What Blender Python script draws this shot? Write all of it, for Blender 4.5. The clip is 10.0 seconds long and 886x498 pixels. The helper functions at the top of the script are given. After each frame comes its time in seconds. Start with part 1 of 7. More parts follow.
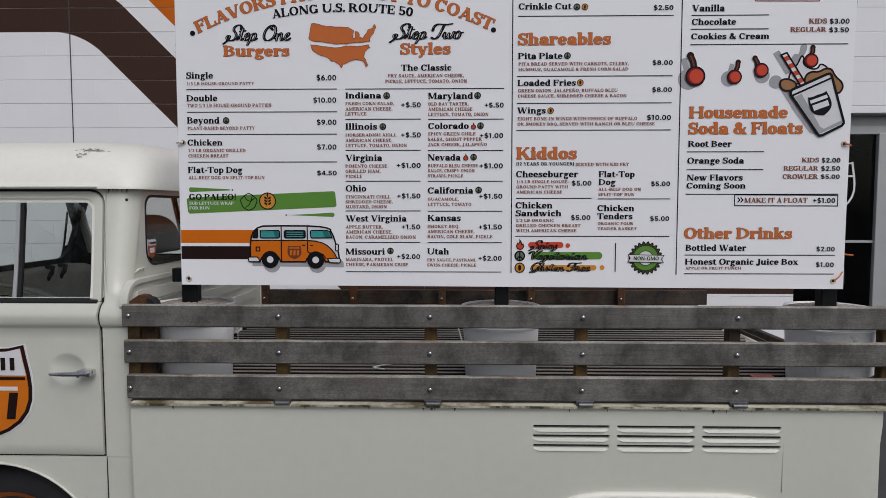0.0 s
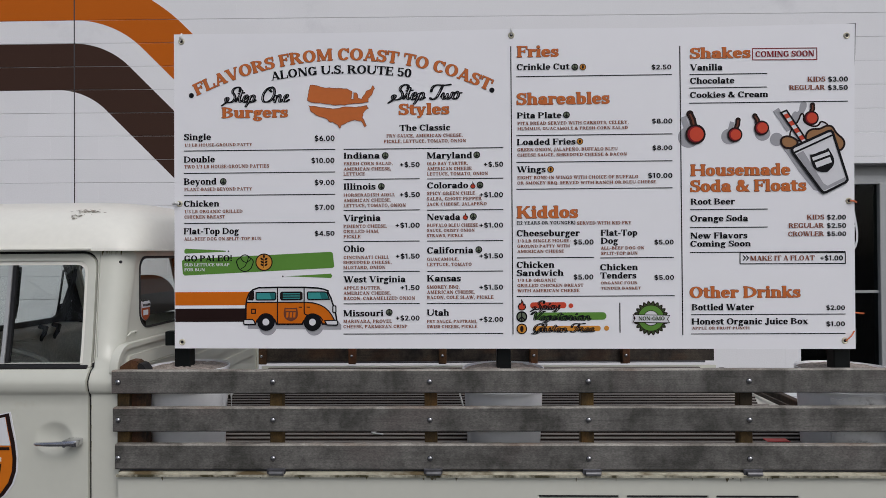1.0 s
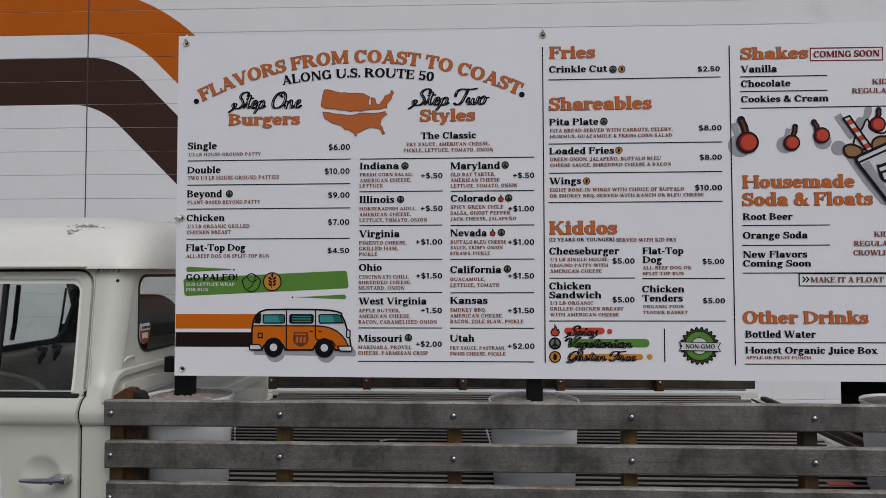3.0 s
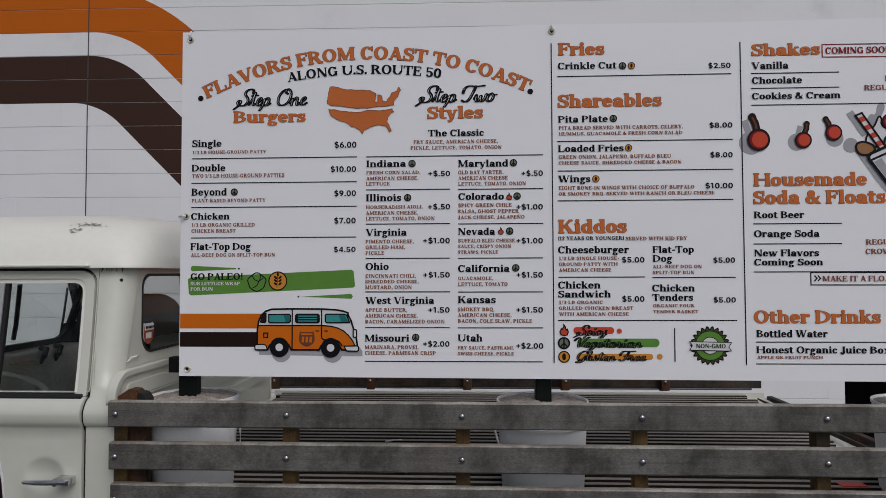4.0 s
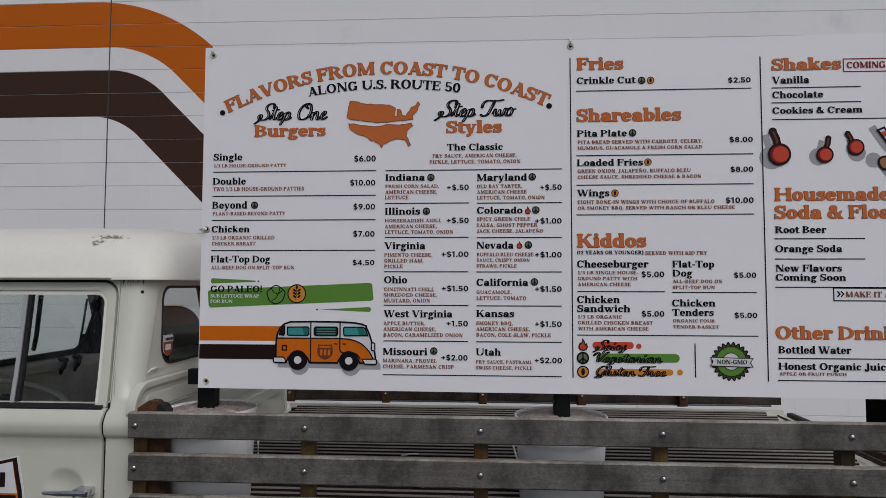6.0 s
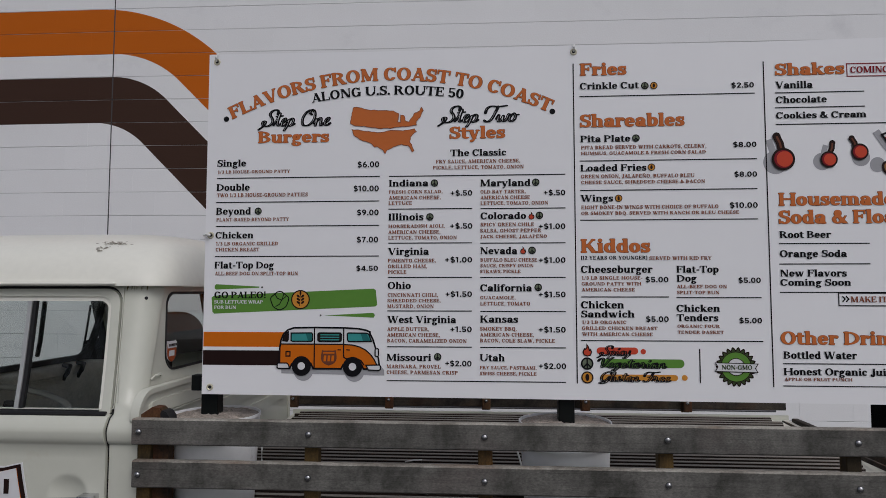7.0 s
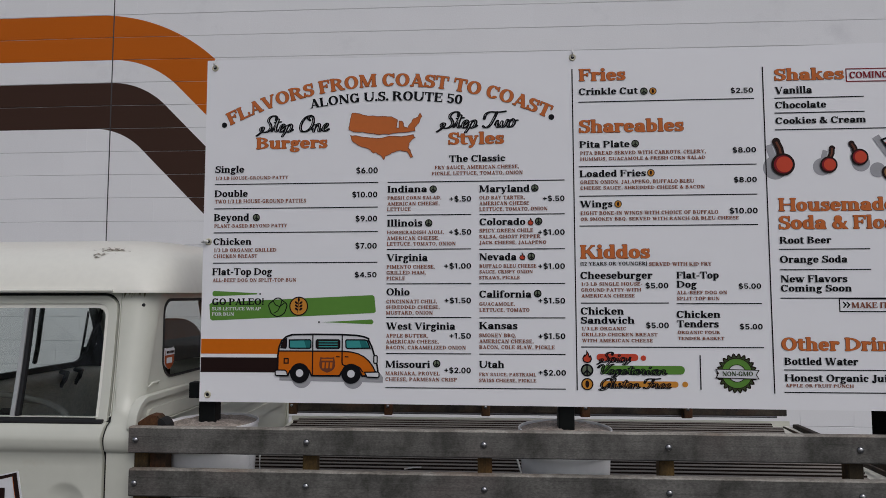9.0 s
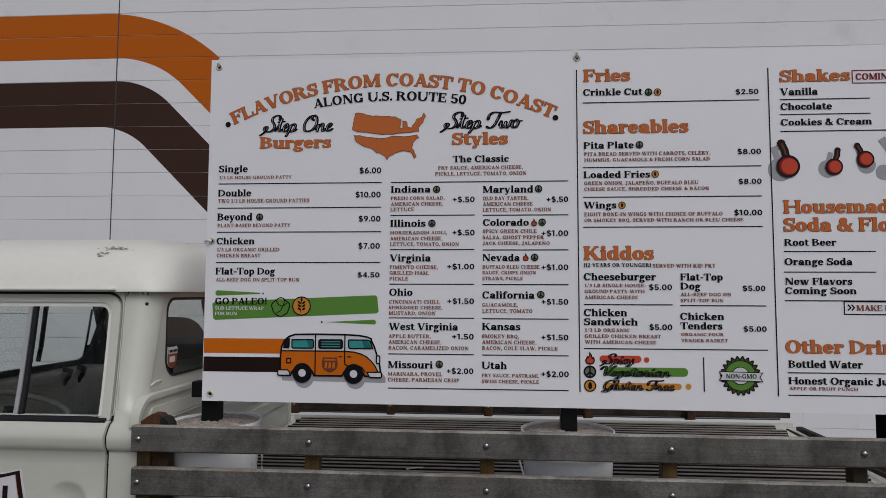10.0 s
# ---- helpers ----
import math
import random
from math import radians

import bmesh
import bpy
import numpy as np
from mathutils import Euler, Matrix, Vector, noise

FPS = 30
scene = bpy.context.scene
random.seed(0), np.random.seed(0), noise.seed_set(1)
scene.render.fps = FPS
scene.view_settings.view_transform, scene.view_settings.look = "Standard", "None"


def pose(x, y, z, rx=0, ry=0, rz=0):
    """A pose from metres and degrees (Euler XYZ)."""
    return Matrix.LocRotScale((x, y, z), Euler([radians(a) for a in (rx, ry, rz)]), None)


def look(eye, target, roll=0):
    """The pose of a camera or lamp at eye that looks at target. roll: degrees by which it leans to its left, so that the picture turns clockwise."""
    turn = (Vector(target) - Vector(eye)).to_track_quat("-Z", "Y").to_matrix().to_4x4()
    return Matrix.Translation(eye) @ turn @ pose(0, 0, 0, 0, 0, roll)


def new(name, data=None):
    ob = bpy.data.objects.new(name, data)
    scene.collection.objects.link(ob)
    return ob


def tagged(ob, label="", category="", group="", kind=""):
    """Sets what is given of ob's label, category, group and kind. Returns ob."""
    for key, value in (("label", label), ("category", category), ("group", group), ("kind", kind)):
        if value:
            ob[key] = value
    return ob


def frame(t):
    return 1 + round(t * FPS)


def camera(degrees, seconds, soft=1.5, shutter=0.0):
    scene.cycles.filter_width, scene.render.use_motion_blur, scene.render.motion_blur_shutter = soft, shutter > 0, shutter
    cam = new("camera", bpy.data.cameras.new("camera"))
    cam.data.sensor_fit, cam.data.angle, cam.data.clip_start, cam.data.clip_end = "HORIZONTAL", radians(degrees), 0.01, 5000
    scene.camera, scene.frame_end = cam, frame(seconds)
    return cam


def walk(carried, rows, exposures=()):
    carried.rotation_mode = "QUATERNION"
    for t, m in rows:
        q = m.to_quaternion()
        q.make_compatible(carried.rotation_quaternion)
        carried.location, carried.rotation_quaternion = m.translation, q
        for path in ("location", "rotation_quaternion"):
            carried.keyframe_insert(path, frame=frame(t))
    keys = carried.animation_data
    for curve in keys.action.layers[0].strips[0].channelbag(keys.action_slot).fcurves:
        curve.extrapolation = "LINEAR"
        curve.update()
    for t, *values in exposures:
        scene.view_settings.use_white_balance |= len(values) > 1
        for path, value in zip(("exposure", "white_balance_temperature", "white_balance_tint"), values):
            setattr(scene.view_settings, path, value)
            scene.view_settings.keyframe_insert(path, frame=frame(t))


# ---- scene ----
cam = camera(69.3, 10.0, soft=0.45)
PATH = [
    (0, (1.182, -2.256, 1.671), (1.135, -0.261, 1.542), -0.0),
    (0.5, (1.174, -2.245, 1.699), (1.129, -0.246, 1.65), -0.7),
    (1, (1.187, -2.205, 1.717), (1.136, -0.206, 1.736), -0.4),
    (1.3, (1.209, -2.143, 1.716), (1.140, -0.145, 1.757), -0.4),
    (1.5, (1.219, -2.103, 1.713), (1.137, -0.105, 1.774), -0.1),
    (2, (1.227, -2.049, 1.719), (1.1, -0.055, 1.803), 0.2),
    (2.2, (1.212, -2.032, 1.719), (1.100, -0.036, 1.795), 0.4),
    (3.5, (1.128, -1.985, 1.723), (1.034, 0.011, 1.799), -0.3),
    (4, (1.119, -1.974, 1.722), (1.025, 0.022, 1.795), -0.2),
    (4.5, (1.112, -1.976, 1.721), (1.016, 0.02, 1.801), -0.0),
    (5, (1.106, -1.98, 1.721), (0.995, 0.015, 1.814), -0.0),
    (5.5, (1.102, -1.978, 1.724), (0.978, 0.016, 1.827), 0.1),
    (7, (1.094, -1.977, 1.726), (0.955, 0.014, 1.855), -0.0),
    (7.5, (1.095, -1.975, 1.729), (0.961, 0.016, 1.864), -0.1),
    (8, (1.095, -1.975, 1.729), (0.961, 0.016, 1.87), -0.3),
    (8.5, (1.099, -1.971, 1.732), (0.96, 0.019, 1.871), -0.0),
    (9, (1.095, -1.968, 1.731), (0.958, 0.022, 1.875), -0.1),
    (9.5, (1.094, -1.965, 1.733), (0.953, 0.025, 1.873), -0.0),
    (10, (1.095, -1.965, 1.736), (0.948, 0.024, 1.877), 0.2),
]
walk(cam, [(t, look(eye, target, roll)) for t, eye, target, roll in PATH], [(0.0, 0.04, 6170, 12), (1.2, 0.02, 6170, 12), (2.0, -0.17, 6170, 12), (3.5, -0.21, 6170, 12), (7.0, -0.31, 6170, 12), (10.0, -0.32, 6170, 12)])

# ---- world, sun, exposure ----
world = bpy.data.worlds.new("overcast_sky")
scene.world = world
world.use_nodes = True
wn = world.node_tree.nodes
sky = wn.new("ShaderNodeTexSky")
sky.sky_type, sky.sun_disc = "NISHITA", False
sky.sun_elevation, sky.sun_rotation = radians(48), radians(150)
sky.dust_density, sky.air_density, sky.ozone_density = 4.0, 1.0, 1.0
soften = wn.new("ShaderNodeHueSaturation")
soften.inputs["Saturation"].default_value = 0.50
world.node_tree.links.new(sky.outputs[0], soften.inputs["Color"])
world.node_tree.links.new(soften.outputs[0], wn["Background"].inputs["Color"])
wn["Background"].inputs["Strength"].default_value = 0.10

sun_data = bpy.data.lights.new("sun", "SUN")
sun_data.energy, sun_data.angle, sun_data.color = 0.7, radians(40), (1.0, 0.97, 0.93)
sun = new("sun", sun_data)
sun.matrix_world = look((0, 0, 0), (-0.34, 0.56, -0.75))
scene.view_settings.exposure = 0.0


# ---- materials ----
def rgb(c):
    return (*c, 1.0)


def material(name, color, rough=0.5, metal=0.0, vary=0.08, scale=6.0, fine=60.0, bump=0.0, stain=None, stain_scale=3.0, stain_at=0.62, coat=0.0, stretch=(1, 1, 1), random_piece=0.0, spec=0.35):
    """Painted or raw surface: two scales of colour variation, optional stains, fine relief."""
    m = bpy.data.materials.new(name)
    m.use_nodes = True
    nt = m.node_tree
    n, lk = nt.nodes, nt.links.new
    bsdf = n["Principled BSDF"]
    geo = n.new("ShaderNodeNewGeometry")
    mp = n.new("ShaderNodeMapping")
    mp.inputs["Scale"].default_value = stretch
    lk(geo.outputs["Position"], mp.inputs["Vector"])
    big, small = n.new("ShaderNodeTexNoise"), n.new("ShaderNodeTexNoise")
    for t, s, d in ((big, scale, 4), (small, fine, 6)):
        t.inputs["Scale"].default_value, t.inputs["Detail"].default_value = s, d
        lk(mp.outputs[0], t.inputs["Vector"])
    add = n.new("ShaderNodeMath")
    add.operation = "ADD"
    lk(big.outputs["Fac"], add.inputs[0])
    lk(small.outputs["Fac"], add.inputs[1])
    last = add.outputs[0]
    if random_piece:
        info, ma = n.new("ShaderNodeObjectInfo"), n.new("ShaderNodeMath")
        ma.operation = "MULTIPLY_ADD"
        lk(info.outputs["Random"], ma.inputs[0])
        ma.inputs[1].default_value = random_piece
        lk(last, ma.inputs[2])
        last = ma.outputs[0]
    rng = n.new("ShaderNodeMapRange")
    rng.inputs["From Min"].default_value, rng.inputs["From Max"].default_value = 0.55, 1.45 + random_piece
    lk(last, rng.inputs["Value"])
    mix = n.new("ShaderNodeMix")
    mix.data_type = "RGBA"
    mix.inputs["A"].default_value = rgb([max(0.0, c * (1 - vary)) for c in color])
    mix.inputs["B"].default_value = rgb([min(1.0, c * (1 + vary)) for c in color])
    lk(rng.outputs[0], mix.inputs["Factor"])
    out = mix.outputs["Result"]
    if stain:
        st, ramp, mx = n.new("ShaderNodeTexNoise"), n.new("ShaderNodeValToRGB"), n.new("ShaderNodeMix")
        st.inputs["Scale"].default_value, st.inputs["Detail"].default_value, st.inputs["Roughness"].default_value = stain_scale, 8, 0.65
        lk(mp.outputs[0], st.inputs["Vector"])
        ramp.color_ramp.elements[0].position, ramp.color_ramp.elements[1].position = stain_at, min(1.0, stain_at + 0.14)
        lk(st.outputs["Fac"], ramp.inputs["Fac"])
        mx.data_type = "RGBA"
        mx.inputs["B"].default_value = rgb(stain)
        lk(ramp.outputs["Color"], mx.inputs["Factor"])
        lk(out, mx.inputs["A"])
        out = mx.outputs["Result"]
    lk(out, bsdf.inputs["Base Color"])
    bsdf.inputs["Roughness"].default_value, bsdf.inputs["Metallic"].default_value = rough, metal
    bsdf.inputs["Specular IOR Level"].default_value = spec
    bsdf.inputs["Coat Weight"].default_value = coat
    bsdf.inputs["Coat Roughness"].default_value = 0.12
    if bump:
        b = n.new("ShaderNodeBump")
        b.inputs["Strength"].default_value, b.inputs["Distance"].default_value = bump, 0.004
        lk(small.outputs["Fac"], b.inputs["Height"])
        lk(b.outputs[0], bsdf.inputs["Normal"])
    return m


def wood(name, light, dark, tint, upright=False):
    """Weathered board: long grain and cracks, cloudy grey wear, stain patches of another tint, each board a little different."""
    m = bpy.data.materials.new(name)
    m.use_nodes = True
    n, lk = m.node_tree.nodes, m.node_tree.links.new
    bsdf = n["Principled BSDF"]
    geo, info, shift = n.new("ShaderNodeNewGeometry"), n.new("ShaderNodeObjectInfo"), n.new("ShaderNodeVectorMath")
    shift.operation = "ADD"
    wide = n.new("ShaderNodeMath")
    wide.operation, wide.inputs[1].default_value = "MULTIPLY", 17.0
    lk(info.outputs["Random"], wide.inputs[0])
    lk(geo.outputs["Position"], shift.inputs[0])
    lk(wide.outputs[0], shift.inputs[1])

    def noise(scale, stretch, detail, rough):
        mp, t = n.new("ShaderNodeMapping"), n.new("ShaderNodeTexNoise")
        mp.inputs["Scale"].default_value = (stretch[2], stretch[1], stretch[0]) if upright else stretch
        lk(shift.outputs[0], mp.inputs["Vector"])
        lk(mp.outputs[0], t.inputs["Vector"])
        t.inputs["Scale"].default_value, t.inputs["Detail"].default_value, t.inputs["Roughness"].default_value = scale, detail, rough
        return t.outputs["Fac"]

    def ramp(value, lo, hi):
        r = n.new("ShaderNodeMapRange")
        r.inputs["From Min"].default_value, r.inputs["From Max"].default_value = lo, hi
        lk(value, r.inputs["Value"])
        return r.outputs[0]

    def blend(kind, factor, a, b):
        x = n.new("ShaderNodeMix")
        x.data_type, x.blend_type = "RGBA", kind
        for key, v in (("Factor", factor), ("A", a), ("B", b)):
            if isinstance(v, (tuple, float)):
                x.inputs[key].default_value = rgb(v) if isinstance(v, tuple) else v
            else:
                lk(v, x.inputs[key])
        return x.outputs["Result"]

    grain = noise(55, (0.07, 1.0, 1.6), 7, 0.65)
    cracks = noise(120, (0.03, 1.0, 1.3), 4, 0.5)
    cloud = noise(10.0, (0.8, 1.0, 0.62), 9, 0.70)
    patch = noise(3.2, (0.8, 1.0, 1.2), 5, 0.6)
    speck = noise(260, (0.5, 1.0, 1.0), 3, 0.6)
    colour = blend("MIX", ramp(cloud, 0.38, 0.62), dark, light)
    colour = blend("MIX", ramp(patch, 0.52, 0.70), colour, tint)
    thin = n.new("ShaderNodeMapRange")
    thin.inputs["From Min"].default_value, thin.inputs["From Max"].default_value = 0.30, 0.66
    thin.inputs["To Min"].default_value, thin.inputs["To Max"].default_value = 0.88, 1.12
    lk(grain, thin.inputs["Value"])
    colour = blend("MULTIPLY", 1.0, colour, thin.outputs[0])
    colour = blend("MULTIPLY", 0.22, colour, ramp(cracks, 0.30, 0.42))
    colour = blend("OVERLAY", 0.7, colour, speck)
    lk(colour, bsdf.inputs["Base Color"])
    bsdf.inputs["Roughness"].default_value, bsdf.inputs["Specular IOR Level"].default_value = 0.66, 0.3
    bump = n.new("ShaderNodeBump")
    bump.inputs["Strength"].default_value, bump.inputs["Distance"].default_value = 0.6, 0.002
    lk(grain, bump.inputs["Height"])
    lk(bump.outputs[0], bsdf.inputs["Normal"])
    return m


def glass(name, tint, gloss_rough=0.0, dirt=0.05, gloss=0.020, grazing=0.9):
    """A clear pane: see-through, with a mirror reflection that grows at a glancing angle, and a little grime."""
    m = bpy.data.materials.new(name)
    m.use_nodes = True
    n, lk = m.node_tree.nodes, m.node_tree.links.new
    n.remove(n["Principled BSDF"])
    tr, gl, mix, lw, fr = n.new("ShaderNodeBsdfTransparent"), n.new("ShaderNodeBsdfGlossy"), n.new("ShaderNodeMixShader"), n.new("ShaderNodeLayerWeight"), n.new("ShaderNodeMath")
    pw = n.new("ShaderNodeMath")
    pw.operation, fr.operation = "POWER", "MULTIPLY_ADD"
    pw.inputs[1].default_value = 4.0
    lk(lw.outputs["Facing"], pw.inputs[0])
    lk(pw.outputs[0], fr.inputs[0])
    fr.inputs[1].default_value, fr.inputs[2].default_value = grazing, gloss
    df, mix2, nz, mr = n.new("ShaderNodeBsdfDiffuse"), n.new("ShaderNodeMixShader"), n.new("ShaderNodeTexNoise"), n.new("ShaderNodeMapRange")
    tr.inputs["Color"].default_value = rgb(tint)
    gl.inputs["Roughness"].default_value = gloss_rough
    lk(fr.outputs[0], mix.inputs[0])
    lk(tr.outputs[0], mix.inputs[1])
    lk(gl.outputs[0], mix.inputs[2])
    nz.inputs["Scale"].default_value, nz.inputs["Detail"].default_value = 5.0, 6
    mr.inputs["From Min"].default_value, mr.inputs["From Max"].default_value, mr.inputs["To Max"].default_value = 0.35, 0.8, dirt
    lk(nz.outputs["Fac"], mr.inputs["Value"])
    lk(mr.outputs[0], mix2.inputs[0])
    df.inputs["Color"].default_value = (0.5, 0.5, 0.48, 1)
    lk(mix.outputs[0], mix2.inputs[1])
    lk(df.outputs[0], mix2.inputs[2])
    lk(mix2.outputs[0], n["Material Output"].inputs["Surface"])
    return m


def mural_material():
    """White block paint with the two bands that run level, bend down at 45 degrees and run level again."""
    m = material("painted_block", (0.82, 0.82, 0.83), 0.55, vary=0.035, scale=1.6, fine=90, bump=0.25, random_piece=0.3, spec=0.12, stain=(0.72, 0.72, 0.735), stain_scale=1.3, stain_at=0.6)
    n, lk = m.node_tree.nodes, m.node_tree.links.new
    bsdf = n["Principled BSDF"]
    base = bsdf.inputs["Base Color"].links[0].from_socket
    geo, sep = n.new("ShaderNodeNewGeometry"), n.new("ShaderNodeSeparateXYZ")
    lk(geo.outputs["Position"], sep.inputs[0])

    def math_node(op, a, b=None):
        k = n.new("ShaderNodeMath")
        k.operation = op
        for i, v in enumerate((a, b)):
            if v is None:
                continue
            if isinstance(v, (int, float)):
                k.inputs[i].default_value = v
            else:
                lk(v, k.inputs[i])
        return k.outputs[0]

    def edge(z0, x0, r, low):
        """Height of a band's edge at x: level, then an arc of radius r, then a 45 degree line, and level from low on."""
        dx = math_node("SUBTRACT", sep.outputs["X"], x0)
        lim = r * math.sin(radians(45))
        a = math_node("MINIMUM", math_node("MAXIMUM", dx, 0.0), lim)
        root = math_node("SQRT", math_node("SUBTRACT", r * r, math_node("MULTIPLY", a, a)))
        drop = math_node("ADD", math_node("SUBTRACT", r, root), math_node("MAXIMUM", math_node("SUBTRACT", dx, lim), 0.0))
        return math_node("MAXIMUM", math_node("SUBTRACT", z0, drop), low)

    def band(upper, lower):
        return math_node("MULTIPLY", math_node("LESS_THAN", sep.outputs["Z"], upper), math_node("GREATER_THAN", sep.outputs["Z"], lower))

    for mask, colour in (
        (band(edge(4.290, -2.45, 1.65, 1.98), edge(3.869, -2.30, 0.90, 1.56)), ORANGE_PAINT),
        (band(edge(3.657, -2.30, 0.73, 1.335), edge(3.236, -2.45, 0.64, 0.900)), BROWN_PAINT),
    ):
        mx, hv = n.new("ShaderNodeMix"), n.new("ShaderNodeMix")
        hv.data_type = mx.data_type = "RGBA"
        hv.blend_type = "MULTIPLY"
        hv.inputs["Factor"].default_value = 0.9
        hv.inputs["A"].default_value = rgb([c / 0.80 for c in colour])
        lk(n["Mix"].outputs["Result"], hv.inputs["B"])
        lk(mask, mx.inputs["Factor"])
        lk(base, mx.inputs["A"])
        lk(hv.outputs["Result"], mx.inputs["B"])
        base = mx.outputs["Result"]
    lk(base, bsdf.inputs["Base Color"])
    return m


ORANGE_PAINT, BROWN_PAINT = (0.50, 0.115, 0.006), (0.050, 0.026, 0.018)
block_mat = mural_material()
joint_mat = material("block_joint", (0.58, 0.58, 0.59), 0.8, vary=0.2, bump=0.3)
sealant = material("dark_sealant", (0.06, 0.06, 0.065), 0.7)
asphalt = material("asphalt", (0.055, 0.055, 0.056), 0.9, vary=0.3, scale=2, fine=140, bump=0.8)
cream = material("cream_paint", (0.600, 0.604, 0.528), 0.32, vary=0.035, scale=2.0, fine=25, coat=0.35, stain=(0.53, 0.50, 0.40), stain_scale=3.6, stain_at=0.63)
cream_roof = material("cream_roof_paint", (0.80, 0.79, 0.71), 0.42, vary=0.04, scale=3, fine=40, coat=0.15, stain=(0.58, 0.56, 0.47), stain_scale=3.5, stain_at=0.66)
bed_white = material("chipped_white_metal", (0.66, 0.65, 0.58), 0.5, vary=0.08, scale=5, fine=50, stain=(0.25, 0.17, 0.10), stain_scale=9, stain_at=0.66)
grime = material("rust_and_moss_grime", (0.13, 0.11, 0.06), 0.85, vary=0.5, scale=14, fine=120, bump=0.6, stain=(0.40, 0.38, 0.29), stain_scale=18, stain_at=0.55)
rim_paint = material("stained_rim_paint", (0.50, 0.47, 0.36), 0.7, vary=0.25, scale=6, fine=60, bump=0.3, stain=(0.13, 0.095, 0.045), stain_scale=9, stain_at=0.50, stretch=(0.6, 1, 1))
moss = material("moss_on_painted_rim", (0.42, 0.40, 0.31), 0.85, vary=0.4, scale=10, fine=90, bump=0.6, stain=(0.05, 0.045, 0.020), stain_scale=13, stain_at=0.46)
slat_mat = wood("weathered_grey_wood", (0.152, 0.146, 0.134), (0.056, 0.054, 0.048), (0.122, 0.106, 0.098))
slat_edge = wood("pale_grey_wood_edge", (0.36, 0.34, 0.30), (0.15, 0.135, 0.115), (0.19, 0.13, 0.090))
brown_wood = wood("dark_brown_wood", (0.056, 0.045, 0.034), (0.012, 0.010, 0.009), (0.075, 0.038, 0.018))
post_mat = wood("rusty_post_wood", (0.110, 0.066, 0.018), (0.026, 0.018, 0.008), (0.130, 0.055, 0.012), upright=True)
front_wood = wood("dark_rusty_plank", (0.090, 0.046, 0.020), (0.016, 0.011, 0.008), (0.110, 0.036, 0.012), upright=True)
strip_mat = material("worn_grey_floor_strip", (0.23, 0.207, 0.184), 0.8, vary=0.3, scale=9, fine=80, bump=0.5, stretch=(0.25, 1, 1), random_piece=0.4)
gap_shade = material("floor_gap_shade", (0.012, 0.009, 0.008), 0.9, vary=0.4)
bolt_mat = material("zinc_bolt", (0.36, 0.36, 0.365), 0.27, metal=0.95, vary=0.2, fine=200)
hinge_mat = material("dark_steel_hinge", (0.10, 0.10, 0.11), 0.5, metal=0.6, vary=0.4, stain=(0.16, 0.08, 0.04), stain_scale=30)
dull_zinc = material("dull_zinc_barrel", (0.20, 0.20, 0.205), 0.5, metal=0.7, vary=0.3, fine=150, stain=(0.07, 0.05, 0.03), stain_scale=40)
chrome = material("chrome", (0.62, 0.62, 0.64), 0.14, metal=1.0, vary=0.03)
rubber = material("black_rubber", (0.012, 0.012, 0.013), 0.6, vary=0.2)
tyre_mat = material("tyre_rubber", (0.022, 0.022, 0.023), 0.75, vary=0.2, bump=0.3)
shield_orange = material("orange_sticker_ink", (0.62, 0.165, 0.010), 0.5, vary=0.05, spec=0.15)
strip_side_shade = material("shaded_strip_side", (0.022, 0.014, 0.010), 0.9, vary=0.4)
chip_mat = material("bare_rusty_chip", (0.21, 0.185, 0.145), 0.8, vary=0.5, scale=40)
rim_mat = material("orange_wheel_paint", (0.42, 0.12, 0.03), 0.4, vary=0.15, stain=(0.10, 0.05, 0.03), stain_scale=20)
seat_mat = material("dark_vinyl", (0.018, 0.018, 0.019), 0.5, vary=0.3, scale=9)
reflection_brown = material("mural_reflection_brown", (0.13, 0.050, 0.022), 0.5, vary=0.2)
dash_mat = material("painted_dashboard", (0.62, 0.59, 0.52), 0.5, vary=0.3, scale=7)
wheel_grip = material("grey_wheel_grip", (0.34, 0.33, 0.30), 0.4, vary=0.1)
deep_orange = material("deep_orange_ink", (0.36, 0.075, 0.020), 0.5, vary=0.05, spec=0.15)
trim_grey = material("grey_cab_trim", (0.055, 0.055, 0.052), 0.6, vary=0.3)
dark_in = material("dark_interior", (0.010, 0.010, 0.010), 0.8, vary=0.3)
post_black = material("black_green_steel", (0.003, 0.0045, 0.0045), 0.5, vary=0.3, spec=0.2)
bucket_mat = material("white_plastic", (0.86, 0.86, 0.86), 0.4, vary=0.05, stain=(0.42, 0.41, 0.40), stain_scale=6, stain_at=0.62)
bucket_dirty = material("dirty_white_plastic", (0.84, 0.83, 0.81), 0.55, vary=0.15, scale=9, stain=(0.30, 0.28, 0.26), stain_scale=16, stain_at=0.56)
concrete = material("rough_concrete", (0.33, 0.285, 0.245), 0.95, vary=0.7, scale=45, fine=160, bump=1.0)
banner_mat = material("white_vinyl_banner", (0.865, 0.865, 0.885), 0.5, vary=0.012, scale=2, fine=12)
wall_trim = material("white_trim_paint", (0.78, 0.78, 0.79), 0.45, vary=0.04)
frame_grey = material("grey_aluminium", (0.40, 0.41, 0.41), 0.4, metal=0.2, vary=0.06)
red_label = material("red_sticker", (0.45, 0.03, 0.025), 0.5)
white_tie = material("white_nylon", (0.72, 0.72, 0.70), 0.4)
cord_mat = material("orange_cord", (0.70, 0.17, 0.05), 0.6)
brass = material("brass_eyelet", (0.66, 0.62, 0.48), 0.4, metal=0.55, vary=0.2)
